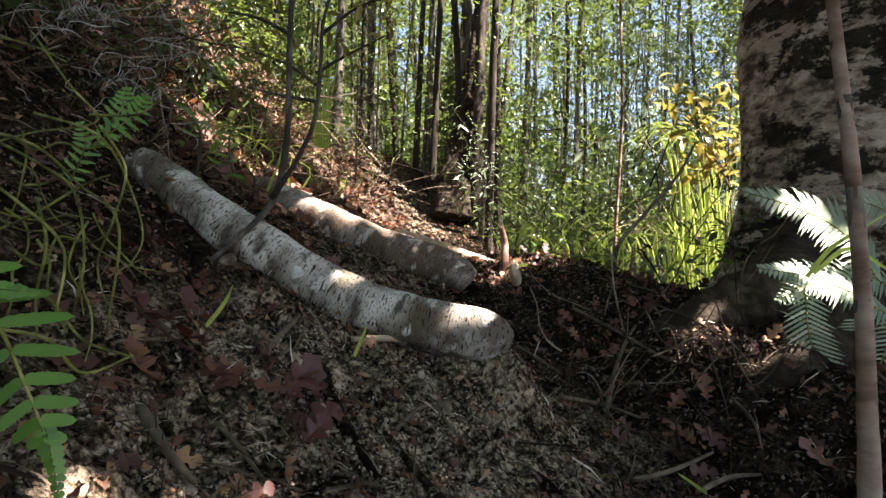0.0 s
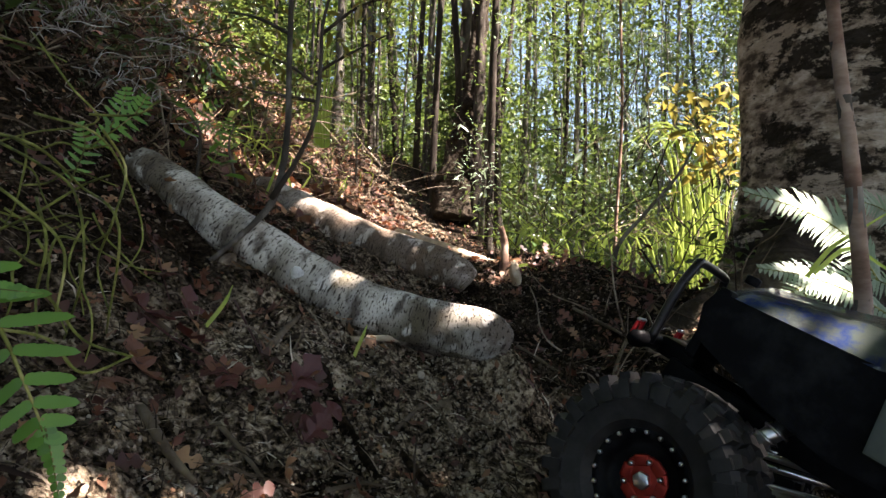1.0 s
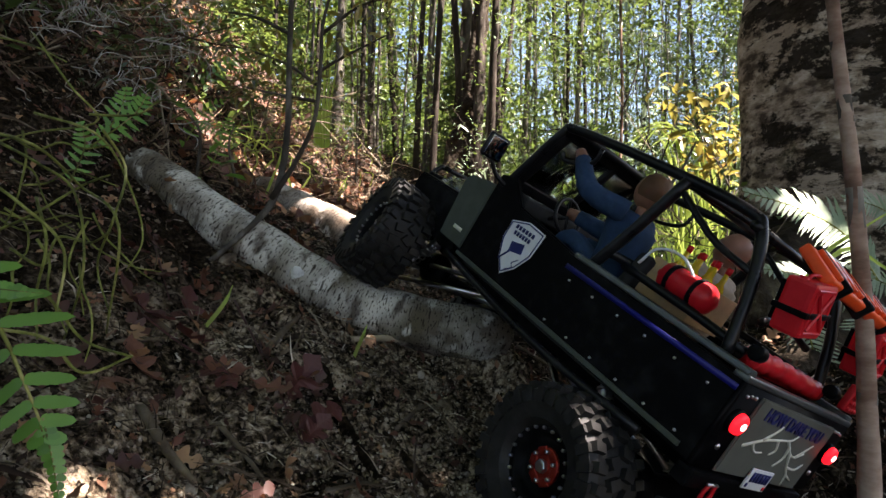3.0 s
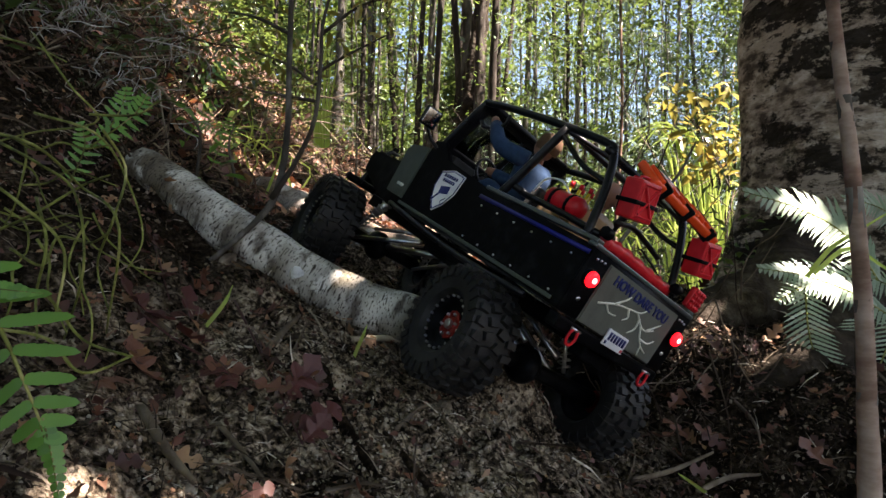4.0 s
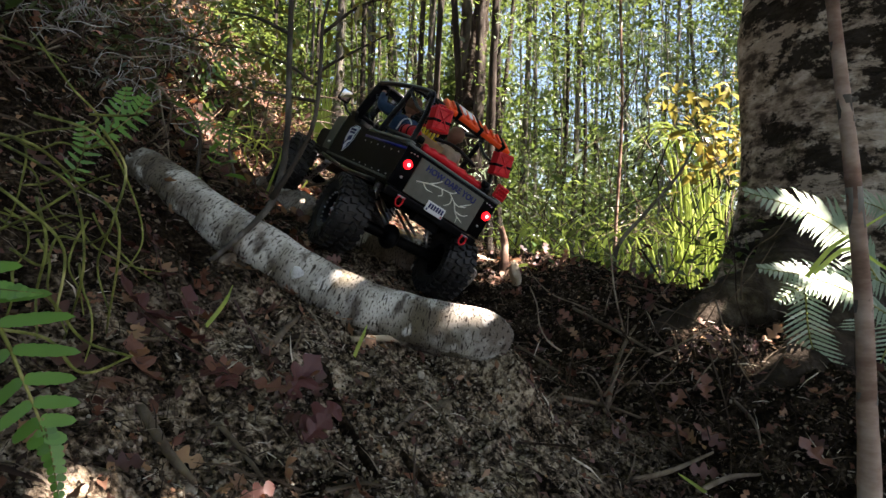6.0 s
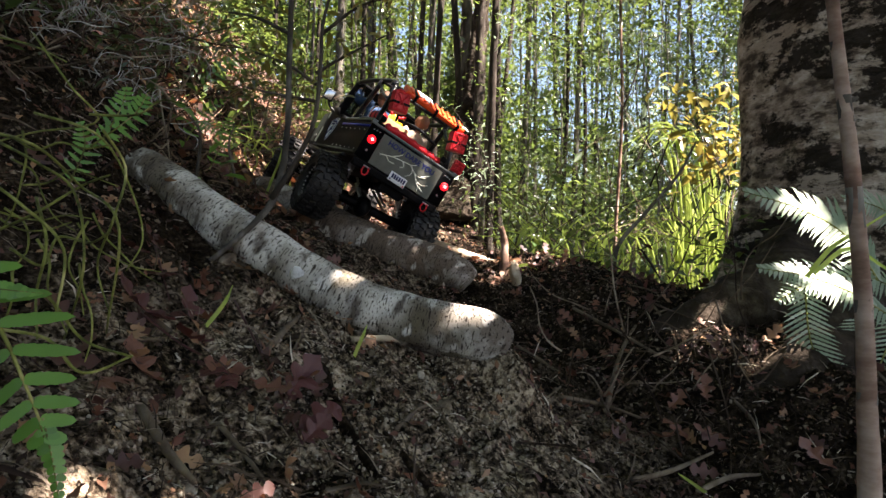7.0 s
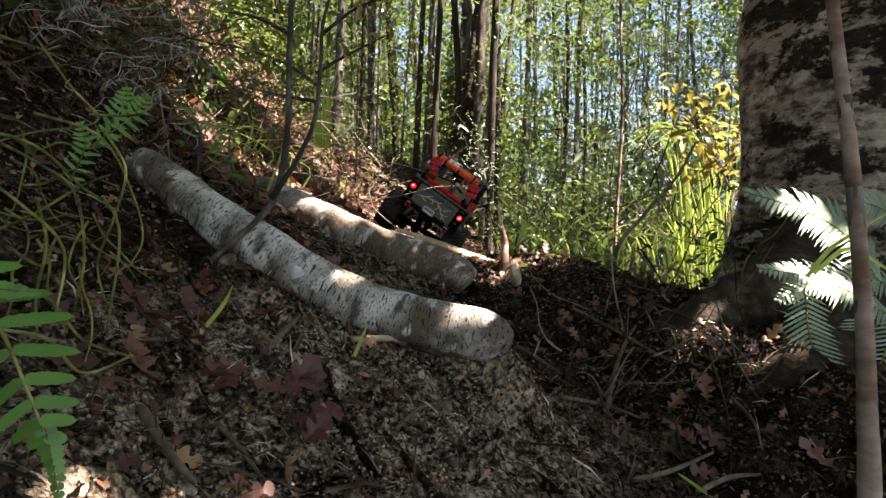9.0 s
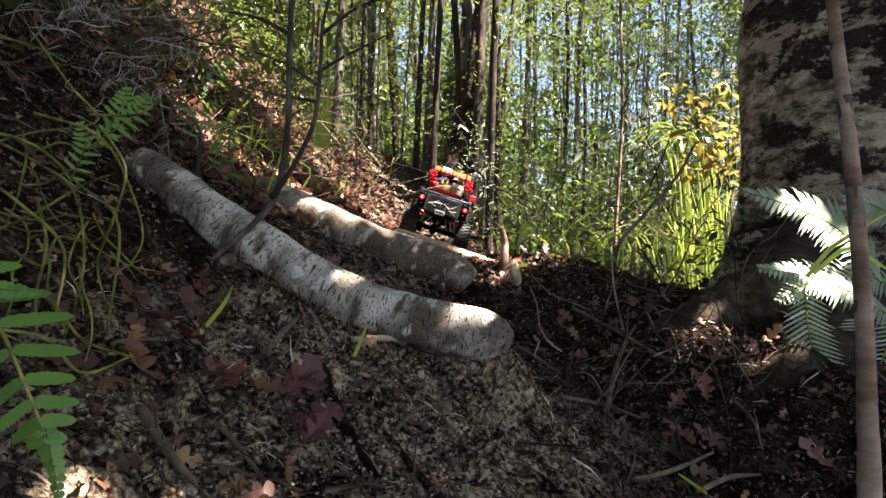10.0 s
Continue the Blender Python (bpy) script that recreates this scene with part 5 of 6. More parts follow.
for v in vs:
    v.co *= 1 + 0.5 * noise.noise(v.co * 60) + 0.25 * noise.noise(v.co * 190)
    v.co.x *= 0.6
    v.co.z *= 1.3
p = on_ground(912, 505, 0.022)
bmesh.ops.translate(bm, vec=p, verts=vs)
tagged(part("stone", bm, M_PALEROOT), "rough pale stone beside the stump", "stone")
# ---------------------------------------------------------------- the toy truck
def plain(name, colour, rough=0.5, metal=0.0, coat=0.0, wear=0.25, scale=60, bump=0.05, spec=0.25):
    dark = tuple(c * (1 - wear) for c in colour)
    dust = tuple(min(c * (1 + wear * 0.6) + 0.012, 1) for c in colour)
    return material(name, [(0.3, dark), (0.5, colour), (0.72, dust)], scale=scale, rough=rough, metal=metal, coat=coat, bump=bump, spread=0.2, bump_dist=0.001, spec=spec)


M_BLACK = plain("black_paint", (0.0035, 0.0035, 0.004), 0.42, wear=0.5, spec=0.04)
M_CAGE = plain("black_tube", (0.006, 0.006, 0.007), 0.3, spec=0.2)
M_RUBBER = plain("tyre_rubber", (0.013, 0.0125, 0.012), 0.55, wear=0.7, scale=90, bump=0.3)
M_GREY = plain("grey_green_paint", (0.052, 0.062, 0.050), 0.45, wear=0.3)
M_HOOD = material("camo_bonnet", [(0.36, (0.07, 0.088, 0.075)), (0.50, (0.12, 0.145, 0.125)), (0.55, (0.03, 0.06, 0.20)), (0.60, (0.11, 0.13, 0.12)), (0.68, (0.26, 0.29, 0.29))], scale=26, rough=0.25, bump=0.03, coat=0.8, spec=0.5)
M_GATE = plain("grey_tailgate", (0.10, 0.104, 0.086), 0.5, wear=0.25)
M_RED = plain("red_plastic", (0.52, 0.012, 0.018), 0.38, wear=0.25)
M_ORANGE = plain("orange_plastic", (0.75, 0.075, 0.012), 0.4, wear=0.2)
M_METAL = plain("bare_metal", (0.55, 0.55, 0.56), 0.3, metal=1.0)
M_RAIL = plain("silver_rail", (0.10, 0.11, 0.11), 0.32, metal=0.5)
M_BLUE = plain("blue_stripe", (0.006, 0.008, 0.13), 0.4)
M_NAVY = plain("navy_print", (0.012, 0.018, 0.10), 0.5)
M_WHITE = plain("white_print", (0.66, 0.67, 0.68), 0.5, wear=0.15)
M_PALE = plain("pale_lines", (0.62, 0.62, 0.52), 0.5)
M_HUB = plain("red_hub", (0.30, 0.03, 0.02), 0.4, metal=0.7)
M_DENIM = plain("blue_jacket", (0.013, 0.034, 0.075), 0.85, wear=0.4, scale=160, bump=0.3)
M_SHIRT = plain("beige_shirt", (0.42, 0.33, 0.25), 0.85, wear=0.3, scale=160)
M_SKIN = plain("doll_vinyl", (0.24, 0.115, 0.075), 0.55)
M_HAIR = plain("brown_hair", (0.10, 0.05, 0.025), 0.7)
M_BOTTLE = plain("yellow_glass", (0.60, 0.42, 0.02), 0.15, coat=0.5)
M_CARTON = plain("cardboard", (0.45, 0.30, 0.16), 0.8)
M_SEAT = plain("dark_interior", (0.02, 0.02, 0.02), 0.8)


def glass(name):
    m = bpy.data.materials.new(name)
    m.use_nodes = True
    N, L = m.node_tree.nodes, m.node_tree.links
    tr = N.new("ShaderNodeBsdfTransparent")
    tr.inputs[0].default_value = (0.86, 0.90, 0.88, 1)
    gl = N.new("ShaderNodeBsdfGlossy")
    gl.inputs["Roughness"].default_value = 0.06
    lw = N.new("ShaderNodeFresnel")
    ms = N.new("ShaderNodeMixShader")
    L.new(lw.outputs[0], ms.inputs[0])
    L.new(tr.outputs[0], ms.inputs[1])
    L.new(gl.outputs[0], ms.inputs[2])
    L.new(ms.outputs[0], N["Material Output"].inputs["Surface"])
    return m


def lamp_glow(name, colour, strength):
    m = bpy.data.materials.new(name)
    m.use_nodes = True
    b = m.node_tree.nodes["Principled BSDF"]
    b.inputs["Base Color"].default_value = (*colour, 1)
    b.inputs["Emission Color"].default_value = (*colour, 1)
    b.inputs["Emission Strength"].default_value = strength
    return m


M_GLASS = glass("windscreen_glass")
M_MIRROR = plain("mirror_glass", (0.40, 0.42, 0.45), 0.04, metal=1.0, wear=0.05)
M_TAIL = lamp_glow("tail_lamp", (1.0, 0.008, 0.012), 0.30)
M_TAIL_CORE = lamp_glow("tail_lamp_core", (1.0, 0.20, 0.18), 1.5)


def plate_xy(bm, outline, axis, lo, hi, bevel=0.0):
    """A flat plate: outline in the two other axes, between lo and hi along axis ('x' or 'y')."""
    def p(a, b, c):
        return (c, a, b) if axis == "x" else (a, c, b)
    v0 = [bm.verts.new(p(a, b, lo)) for a, b in outline]
    v1 = [bm.verts.new(p(a, b, hi)) for a, b in outline]
    n = len(outline)
    fs = [bm.faces.new(v0), bm.faces.new(v1[::-1])]
    fs += [bm.faces.new((v0[i], v1[i], v1[(i + 1) % n], v0[(i + 1) % n])) for i in range(n)]
    bmesh.ops.recalc_face_normals(bm, faces=fs)
    if bevel:
        bmesh.ops.bevel(bm, geom=list({e for f in fs[:2] for e in f.edges}), offset=bevel, segments=2, affect="EDGES")


def pipe(parent, name, pts, r, mat, sides=10, n=None, label=""):
    bm = bmesh.new()
    line = curve_pts(pts, n) if n else [Vector(p) for p in pts]
    tube(bm, line, r, sides)
    return part(name, bm, mat, parent, label)


R_TYRE = 0.066


def build_wheel():
    """Wheel about the y axis, outer face towards +y."""
    hub = new("wheel")
    bm = bmesh.new()
    prof = [(0.031, -0.017), (0.036, -0.023), (0.050, -0.0255), (0.0575, -0.0245), (0.0605, -0.019), (0.0612, -0.006), (0.0612, 0.006), (0.0605, 0.019), (0.0575, 0.0245), (0.050, 0.0255), (0.036, 0.023), (0.031, 0.017)]
    seg = 56
    rings = [[bm.verts.new((r * math.cos(2 * math.pi * k / seg), y, r * math.sin(2 * math.pi * k / seg))) for r, y in prof] for k in range(seg)]
    for k in range(seg):
        a, b = rings[k], rings[(k + 1) % seg]
        for j in range(len(prof) - 1):
            bm.faces.new((a[j], a[j + 1], b[j + 1], b[j]))
    lugs = 27
    for k in range(lugs):
        for row, (y, w, ln, off, lift, skew) in enumerate(((0.0065, 0.011, 0.0095, 0.0, 0.0, 18), (-0.0065, 0.011, 0.0095, 0.5, 0.0, -18), (0.0185, 0.0105, 0.0085, 0.35, -0.0012, -10), (-0.0185, 0.0105, 0.0085, 0.85, -0.0012, 10),
                                                           (0.0252, 0.004, 0.0075, 0.35, -0.0075, 0), (-0.0252, 0.004, 0.0075, 0.85, -0.0075, 0))):
            a = 2 * math.pi * (k + off) / lugs
            m = Matrix.Rotation(-a, 4, "Y") @ Matrix.Translation((R_TYRE - 0.0045 + lift, y, 0)) @ Matrix.Rotation(radians(skew), 4, "X")
            vs = bmesh.ops.create_cube(bm, size=1.0)["verts"]
            for v in vs:
                s = 0.84 if v.co.x > 0 else 1.0
                v.co = Vector((v.co.x * (0.0085 if row < 4 else 0.012), v.co.y * w * s, v.co.z * ln * s))
            bmesh.ops.transform(bm, matrix=m, verts=vs)
    bmesh.ops.recalc_face_normals(bm, faces=bm.faces)
    bmesh.ops.scale(bm, vec=(0.97, 1.12, 0.97), verts=bm.verts)
    part("tyre", bm, M_RUBBER, hub, "knobbly black rubber tyre", smooth=False)
    rim_bm = bmesh.new()
    prof = [(0.010, 0.012), (0.020, 0.010), (0.0235, 0.013), (0.0255, 0.0185), (0.0325, 0.0195), (0.0335, 0.016), (0.0325, -0.017), (0.026, -0.017), (0.024, 0.004), (0.010, 0.006)]
    rings = [[rim_bm.verts.new((r * math.cos(2 * math.pi * k / 40), y, r * math.sin(2 * math.pi * k / 40))) for r, y in prof] for k in range(40)]
    for k in range(40):
        a, b = rings[k], rings[(k + 1) % 40]
        for j in range(len(prof)):
            rim_bm.faces.new((a[j], a[(j + 1) % len(prof)], b[(j + 1) % len(prof)], b[j]))
    bmesh.ops.recalc_face_normals(rim_bm, faces=rim_bm.faces)
    rim = part("rim", rim_bm, M_BLACK, hub, "black beadlock rim")
    bolt = bmesh.new()
    cyl(bolt, (0, 0, 0), (0, 1, 0), 0.00135, 0.003, 8, 0.0004)
    bolt_me = mesh_of(bolt, "bolt", M_METAL)
    for k in range(20):
        a = 2 * math.pi * k / 20
        o = part("bolt", bolt_me, M_METAL, rim)
        o.location = (0.0283 * math.cos(a), 0.0203, 0.0283 * math.sin(a))
    bm = bmesh.new()
    cyl(bm, (0, 0.009, 0), (0, 1, 0), 0.0150, 0.008, 24, 0.0015)
    for k in range(6):
        a = 2 * math.pi * (k + 0.5) / 6
        box(bm, (0.0115 * math.cos(a), 0.012, 0.0115 * math.sin(a)), (0.007, 0.003, 0.009), 0.001, Matrix.Rotation(-a, 3, "Y"))
    part("hub", bm, M_HUB, hub, "red anodised hub")
    bm = bmesh.new()
    cyl(bm, (0, 0.014, 0), (0, 1, 0), 0.0055, 0.006, 6, 0.0008)
    for k in range(6):
        a = 2 * math.pi * k / 6
        cyl(bm, (0.0115 * math.cos(a), 0.014, 0.0115 * math.sin(a)), (0, 1, 0), 0.0016, 0.004, 6)
    part("wheel_nut", bm, M_METAL, hub)
    return hub


WHEEL_SPOTS = [(0.0, 0.106), (0.0, -0.106), (0.368, 0.108), (0.368, -0.108)]


def shackle(parent, at_p, tilt):
    bm = bmesh.new()
    tube(bm, curve_pts([(0, 0.004, 0.004), (0, 0.0062, -0.003), (0, 0.0045, -0.0095), (0, 0, -0.0118), (0, -0.0045, -0.0095), (0, -0.0062, -0.003), (0, -0.004, 0.004)], 16), 0.0016, 8)
    s = part("shackle", bm, M_RED, parent, "red tow shackle")
    s.matrix_basis = Matrix.Translation(at_p) @ Matrix.Rotation(radians(tilt), 4, "Y")
    bm = bmesh.new()
    cyl(bm, (0, 0, 0.004), (0, 1, 0), 0.0014, 0.014, 8)
    part("pin", bm, M_METAL, s)


def jerry_can(parent, side):
    bm = bmesh.new()
    box(bm, (0, 0, 0), (0.026, 0.046, 0.054), 0.004)
    for sy in (-1, 1):
        tube(bm, [(-0.0135, -0.014 * sy, -0.018), (-0.0135, 0.014 * sy, 0.018)], 0.0022, 6)
    for a in ((-0.017, -0.021, 0.017, -0.021), (-0.017, 0.021, 0.017, 0.021), (-0.017, -0.021, -0.017, 0.021), (0.017, -0.021, 0.017, 0.021)):
        tube(bm, [(-0.0132, a[0], a[1]), (-0.0132, a[2], a[3])], 0.0014, 6)
    can = part("jerry_can", bm, M_RED, parent, "red embossed jerry can")
    can.matrix_basis = Matrix.Translation((-0.060, 0.0698 * side, 0.1935)) @ Matrix.Rotation(radians(6), 4, "Y") @ Matrix.Rotation(radians(-14), 4, "X") @ Matrix.Diagonal((0.8, 0.70, 0.72, 1))
    bm = bmesh.new()
    tube(bm, curve_pts([(0, -0.012, 0.025), (0, -0.010, 0.031), (0, 0.010, 0.031), (0, 0.012, 0.025)], 8), 0.0018, 6)
    cyl(bm, (0.002, 0.016, 0.026), (0, 0, 1), 0.004, 0.006, 10)
    part("can_handle", bm, M_RED, can)
    bm = bmesh.new()
    box(bm, (0.001, 0, -0.004), (0.031, 0.050, 0.006), 0.001)
    box(bm, (0.016, 0, 0.0), (0.006, 0.03, 0.04), 0.001)
    part("can_strap", bm, M_BLACK, can)


def doll(parent, name, cloth, seat, lean, reach, hair):
    """A seated action figure, one plain mesh of three paints."""
    bm = bmesh.new()
    marks = []

    def limb(pts, r, slot, n=9, sides=10):
        before = set(bm.faces)
        rr = list(np.interp(np.linspace(0, 1, n), np.linspace(0, 1, len(r)), r))
        tube(bm, curve_pts(pts, n), rr, sides)
        for f in bm.faces:
            if f not in before:
                f.material_index = slot
    s = Vector(seat)
    chest = s + Vector((-0.012 + lean, 0, 0.044))
    limb([s, s + Vector((-0.004, 0, 0.015)), chest, chest + Vector((0, 0, 0.014))], [0.019, 0.021, 0.024, 0.011], 0, 10, 14)
    limb([chest + Vector((0, 0, 0.012)), chest + Vector((0.002, 0, 0.022))], [0.005, 0.005], 1, 3)
    head = chest + Vector((0.004, 0, 0.036))
    before = set(bm.faces)
    vs = bmesh.ops.create_uvsphere(bm, u_segments=14, v_segments=10, radius=0.0145)["verts"]
    bmesh.ops.scale(bm, vec=(1, 0.86, 1.15), verts=vs)
    bmesh.ops.translate(bm, vec=head, verts=vs)
    for f in bm.faces:
        if f not in before:
            f.material_index = 1
    before = set(bm.faces)
    vs = bmesh.ops.create_uvsphere(bm, u_segments=14, v_segments=10, radius=0.0160)["verts"]
    for v in vs:
        v.co *= 1 + 0.10 * noise.noise(v.co * 220)
    bmesh.ops.translate(bm, vec=head + Vector((-0.003, 0, 0.003)), verts=vs)
    bmesh.ops.delete(bm, geom=[v for v in vs if v.co.x > head.x + 0.006 or v.co.z < head.z - 0.008], context="VERTS")
    for f in bm.faces:
        if f not in before:
            f.material_index = 2
    for sy, goal in zip((1, -1), reach):
        sh = chest + Vector((0.0, 0.018 * sy, 0.009))
        g = Vector(goal)
        el = (sh + g) / 2 + Vector((0.0, 0.012 * sy, -0.010))
        limb([sh, el, g], [0.0115, 0.0100, 0.0075], 0)
        limb([g, g + (g - el).normalized() * 0.011], [0.0065, 0.005], 1, 4, 8)
    for sy in (1, -1):
        hip = s + Vector((0.004, 0.009 * sy, -0.004))
        kn = hip + Vector((0.040, 0.004 * sy, 0.012))
        limb([hip, kn, kn + Vector((0.020, 0, -0.030))], [0.010, 0.009, 0.007], 0)
    return part(name, bm, [cloth, M_SKIN, hair], parent)


def text_mesh(name, body, size, mat):
    cu = bpy.data.curves.new(name, "FONT")
    cu.body, cu.size, cu.align_x, cu.align_y, cu.extrude = body, size, "CENTER", "CENTER", 0.0004
    cu.offset = 0.00045
    tmp = bpy.data.objects.new(name, cu)
    scene.collection.objects.link(tmp)
    me = bpy.data.meshes.new_from_object(tmp.evaluated_get(bpy.context.evaluated_depsgraph_get()))
    bpy.data.objects.remove(tmp)
    me.name = name
    me.materials.clear()
    me.materials.append(mat)
    return me


AXLES = []


def build_truck():
    t = tagged(new("toy_truck"), "black radio-controlled off-road truck with red jerry cans and glowing tail lamps", "toy truck")
    # body tub: two sides, floor, tail, cowl
    for sy in (1, -1):
        bm = bmesh.new()
        side = [(-0.070, 0.066), (0.245, 0.072), (0.272, 0.078), (0.250, 0.122), (0.250, 0.164), (0.228, 0.168), (0.200, 0.147), (0.115, 0.138), (-0.070, 0.133)]
        plate_xy(bm, side, "y", 0.091 * sy, 0.098 * sy, 0.0015)
        part("side_panel", bm, M_BLACK, t, "black side panel")
        bm = bmesh.new()
        plate_xy(bm, [(0.246, 0.0765), (0.288, 0.0765), (0.296, 0.138), (0.290, 0.147), (0.248, 0.152)], "y", 0.0975 * sy, 0.1005 * sy, 0.001)
        f = part("front_wing", bm, M_GREY, t, "grey-green front wing")
        bm = bmesh.new()
        box(bm, (0.264, 0.1008 * sy, 0.092), (0.015, 0.0008, 0.004))
        part("badge", bm, M_PALE, f)
        bm = bmesh.new()
        box(bm, (0.095, 0.0988 * sy, 0.0715), (0.306, 0.0024, 0.004), 0.0006)
        part("sill_strip", bm, M_GREY, t, "grey-green strip along the sill")
        # dark mudguard over the front wheel
        bm = bmesh.new()
        guard = [(0.272, 0.062), (0.276, 0.122), (0.398, 0.1175), (0.402, 0.106), (0.396, 0.085), (0.345, 0.068), (0.300, 0.060)]
        plate_xy(bm, guard, "y", 0.058 * sy, 0.084 * sy, 0.002)
        part("mudguard", bm, M_BLACK, t)
        # lower sill tube, blue stripe, rivets, silver rail
        pipe(t, "rock_slider", [(0.262, 0.100 * sy, 0.064), (0.10, 0.104 * sy, 0.056), (-0.03, 0.102 * sy, 0.060)], 0.0035, M_CAGE, n=10)
        bm = bmesh.new()
        box(bm, (0.022, 0.0985 * sy, 0.126), (0.180, 0.001, 0.0045))
        part("stripe", bm, M_BLUE, t)
        bm = bmesh.new()
        box(bm, (0.020, 0.094 * sy, 0.1385), (0.180, 0.011, 0.005), 0.0015)
        part("rail", bm, M_RAIL, t, "silver top rail")
        for x in (-0.05, -0.02, 0.01, 0.04, 0.07, 0.10):
            for z in (0.117, 0.077):
                bm = bmesh.new()
                cyl(bm, (x, 0.0988 * sy, z), (0, 1, 0), 0.0011, 0.0012, 8)
                part("rivet", bm, M_METAL, t)
        # shield badge with bars and a hammer shape
        bm = bmesh.new()
        shield = [(0.199, 0.132), (0.176, 0.139), (0.151, 0.137), (0.153, 0.112), (0.163, 0.095), (0.177, 0.083), (0.191, 0.097), (0.199, 0.113)]
        plate_xy(bm, shield, "y", 0.0985 * sy, 0.0994 * sy)
        sh = part("shield", bm, M_WHITE, t, "white shield badge with dark print")
        bm = bmesh.new()
        c0 = Vector((0.1757, 0, 0.113))
        edge = [(c0.x + (x - c0.x) * k, c0.z + (z - c0.z) * k) for k in (0.93,) for x, z in shield]
        for i in range(8):
            a, b = edge[i], edge[(i + 1) % 8]
            tube(bm, [(a[0], 0.0997 * sy, a[1]), (b[0], 0.0997 * sy, b[1])], 0.0007, 5)
        box(bm, (0.1745, 0.0997 * sy, 0.112), (0.018, 0.0006, 0.010), 0.0001, Matrix.Rotation(radians(12), 3, "Y"))
        tube(bm, [(0.180, 0.0997 * sy, 0.107), (0.189, 0.0997 * sy, 0.094)], 0.0012, 5)
        for z, w in ((0.1295, 0.030), (0.1235, 0.026)):
            for k in range(6):
                box(bm, (0.1757 + (k - 2.5) * w / 6, 0.0997 * sy, z), (w / 9, 0.0006, 0.0042))
        tube(bm, [(0.164, 0.0997 * sy, 0.104), (0.170, 0.0997 * sy, 0.098), (0.166, 0.0997 * sy, 0.094), (0.174, 0.0997 * sy, 0.089)], 0.0006, 5)
        part("print", bm, M_NAVY, sh)
        # mirror
        bm = bmesh.new()
        tube(bm, curve_pts([(0.236, 0.092 * sy, 0.154), (0.246, 0.108 * sy, 0.160), (0.252, 0.119 * sy, 0.172)], 8), 0.0024, 8)
        stalk = part("mirror_arm", bm, M_CAGE, t)
        bm = bmesh.new()
        box(bm, (0.252, 0.1225 * sy, 0.183), (0.007, 0.024, 0.026), 0.003, Matrix.Rotation(radians(-12 * sy), 3, "Z"))
        mi = part("mirror", bm, M_CAGE, t)
        bm = bmesh.new()
        box(bm, (0.2482, 0.1233 * sy, 0.183), (0.0012, 0.019, 0.021), 0.0005, Matrix.Rotation(radians(-12 * sy), 3, "Z"))
        part("mirror_glass", bm, M_MIRROR, mi)
        # tail lamp
        bm = bmesh.new()
        cyl(bm, (-0.0735, 0.0855 * sy, 0.1054), (1, 0, 0), 0.0092, 0.005, 20, 0.0015)
        part("tail_lamp_ring", bm, M_BLACK, t)
        bm = bmesh.new()
        cyl(bm, (-0.0765, 0.0855 * sy, 0.1054), (1, 0, 0), 0.0079, 0.008, 20, 0.003)
        lamp = part("tail_lamp", bm, M_TAIL, t, "lit red tail lamp")
        bm = bmesh.new()
        cyl(bm, (-0.0803, 0.0855 * sy, 0.1054), (1, 0, 0), 0.0026, 0.002, 16)
        part("lamp_core", bm, M_TAIL_CORE, lamp)
        for y, z, rr in ((0.083, 0.084, 0.0022), (0.089, 0.124, 0.0012), (0.083, 0.125, 0.0012), (0.077, 0.125, 0.0012)):
            bm = bmesh.new()
            cyl(bm, (-0.0727, y * sy, z), (1, 0, 0), rr, 0.002, 8)
            part("tail_bolt", bm, M_METAL, t)
        shackle(t, (-0.079, 0.068 * sy, 0.054), 0)
        shackle(t, (0.442, 0.050 * sy, 0.070), 0)
        jerry_can(t, sy)
    bm = bmesh.new()
    box(bm, (0.085, 0, 0.068), (0.310, 0.182, 0.006), 0.001)
    box(bm, (0.232, 0, 0.120), (0.012, 0.182, 0.075), 0.003)
    part("floor_pan", bm, M_SEAT, t)
    bm = bmesh.new()
    plate_xy(bm, [(-0.098, 0.066), (0.098, 0.066), (0.098, 0.133), (-0.098, 0.133)], "x", -0.0722, -0.066, 0.0015)
    part("tail_panel", bm, M_BLACK, t, "black tail panel")
    bm = bmesh.new()
    box(bm, (-0.066, 0, 0.1345), (0.012, 0.198, 0.005), 0.0015)
    part("tail_rail", bm, M_RAIL, t, "silver tail rail")
    bm = bmesh.new()
    plate_xy(bm, [(-0.069, 0.0665), (0.069, 0.0665), (0.069, 0.1275), (-0.069, 0.1275)], "x", -0.0748, -0.0718, 0.001)
    gate = part("tailgate", bm, M_GATE, t, "grey tailgate with a forked pale crack print")
    words = part("lettering", text_mesh("lettering", "HOW DARE YOU", 0.0138, M_NAVY), M_NAVY, gate, "navy words HOW DARE YOU")
    words.matrix_basis = Matrix.Translation((-0.0752, 0.0, 0.1165)) @ Euler((radians(90), 0, radians(-90))).to_matrix().to_4x4() @ Matrix.Rotation(radians(-1.5), 4, "Z")
    bm = bmesh.new()
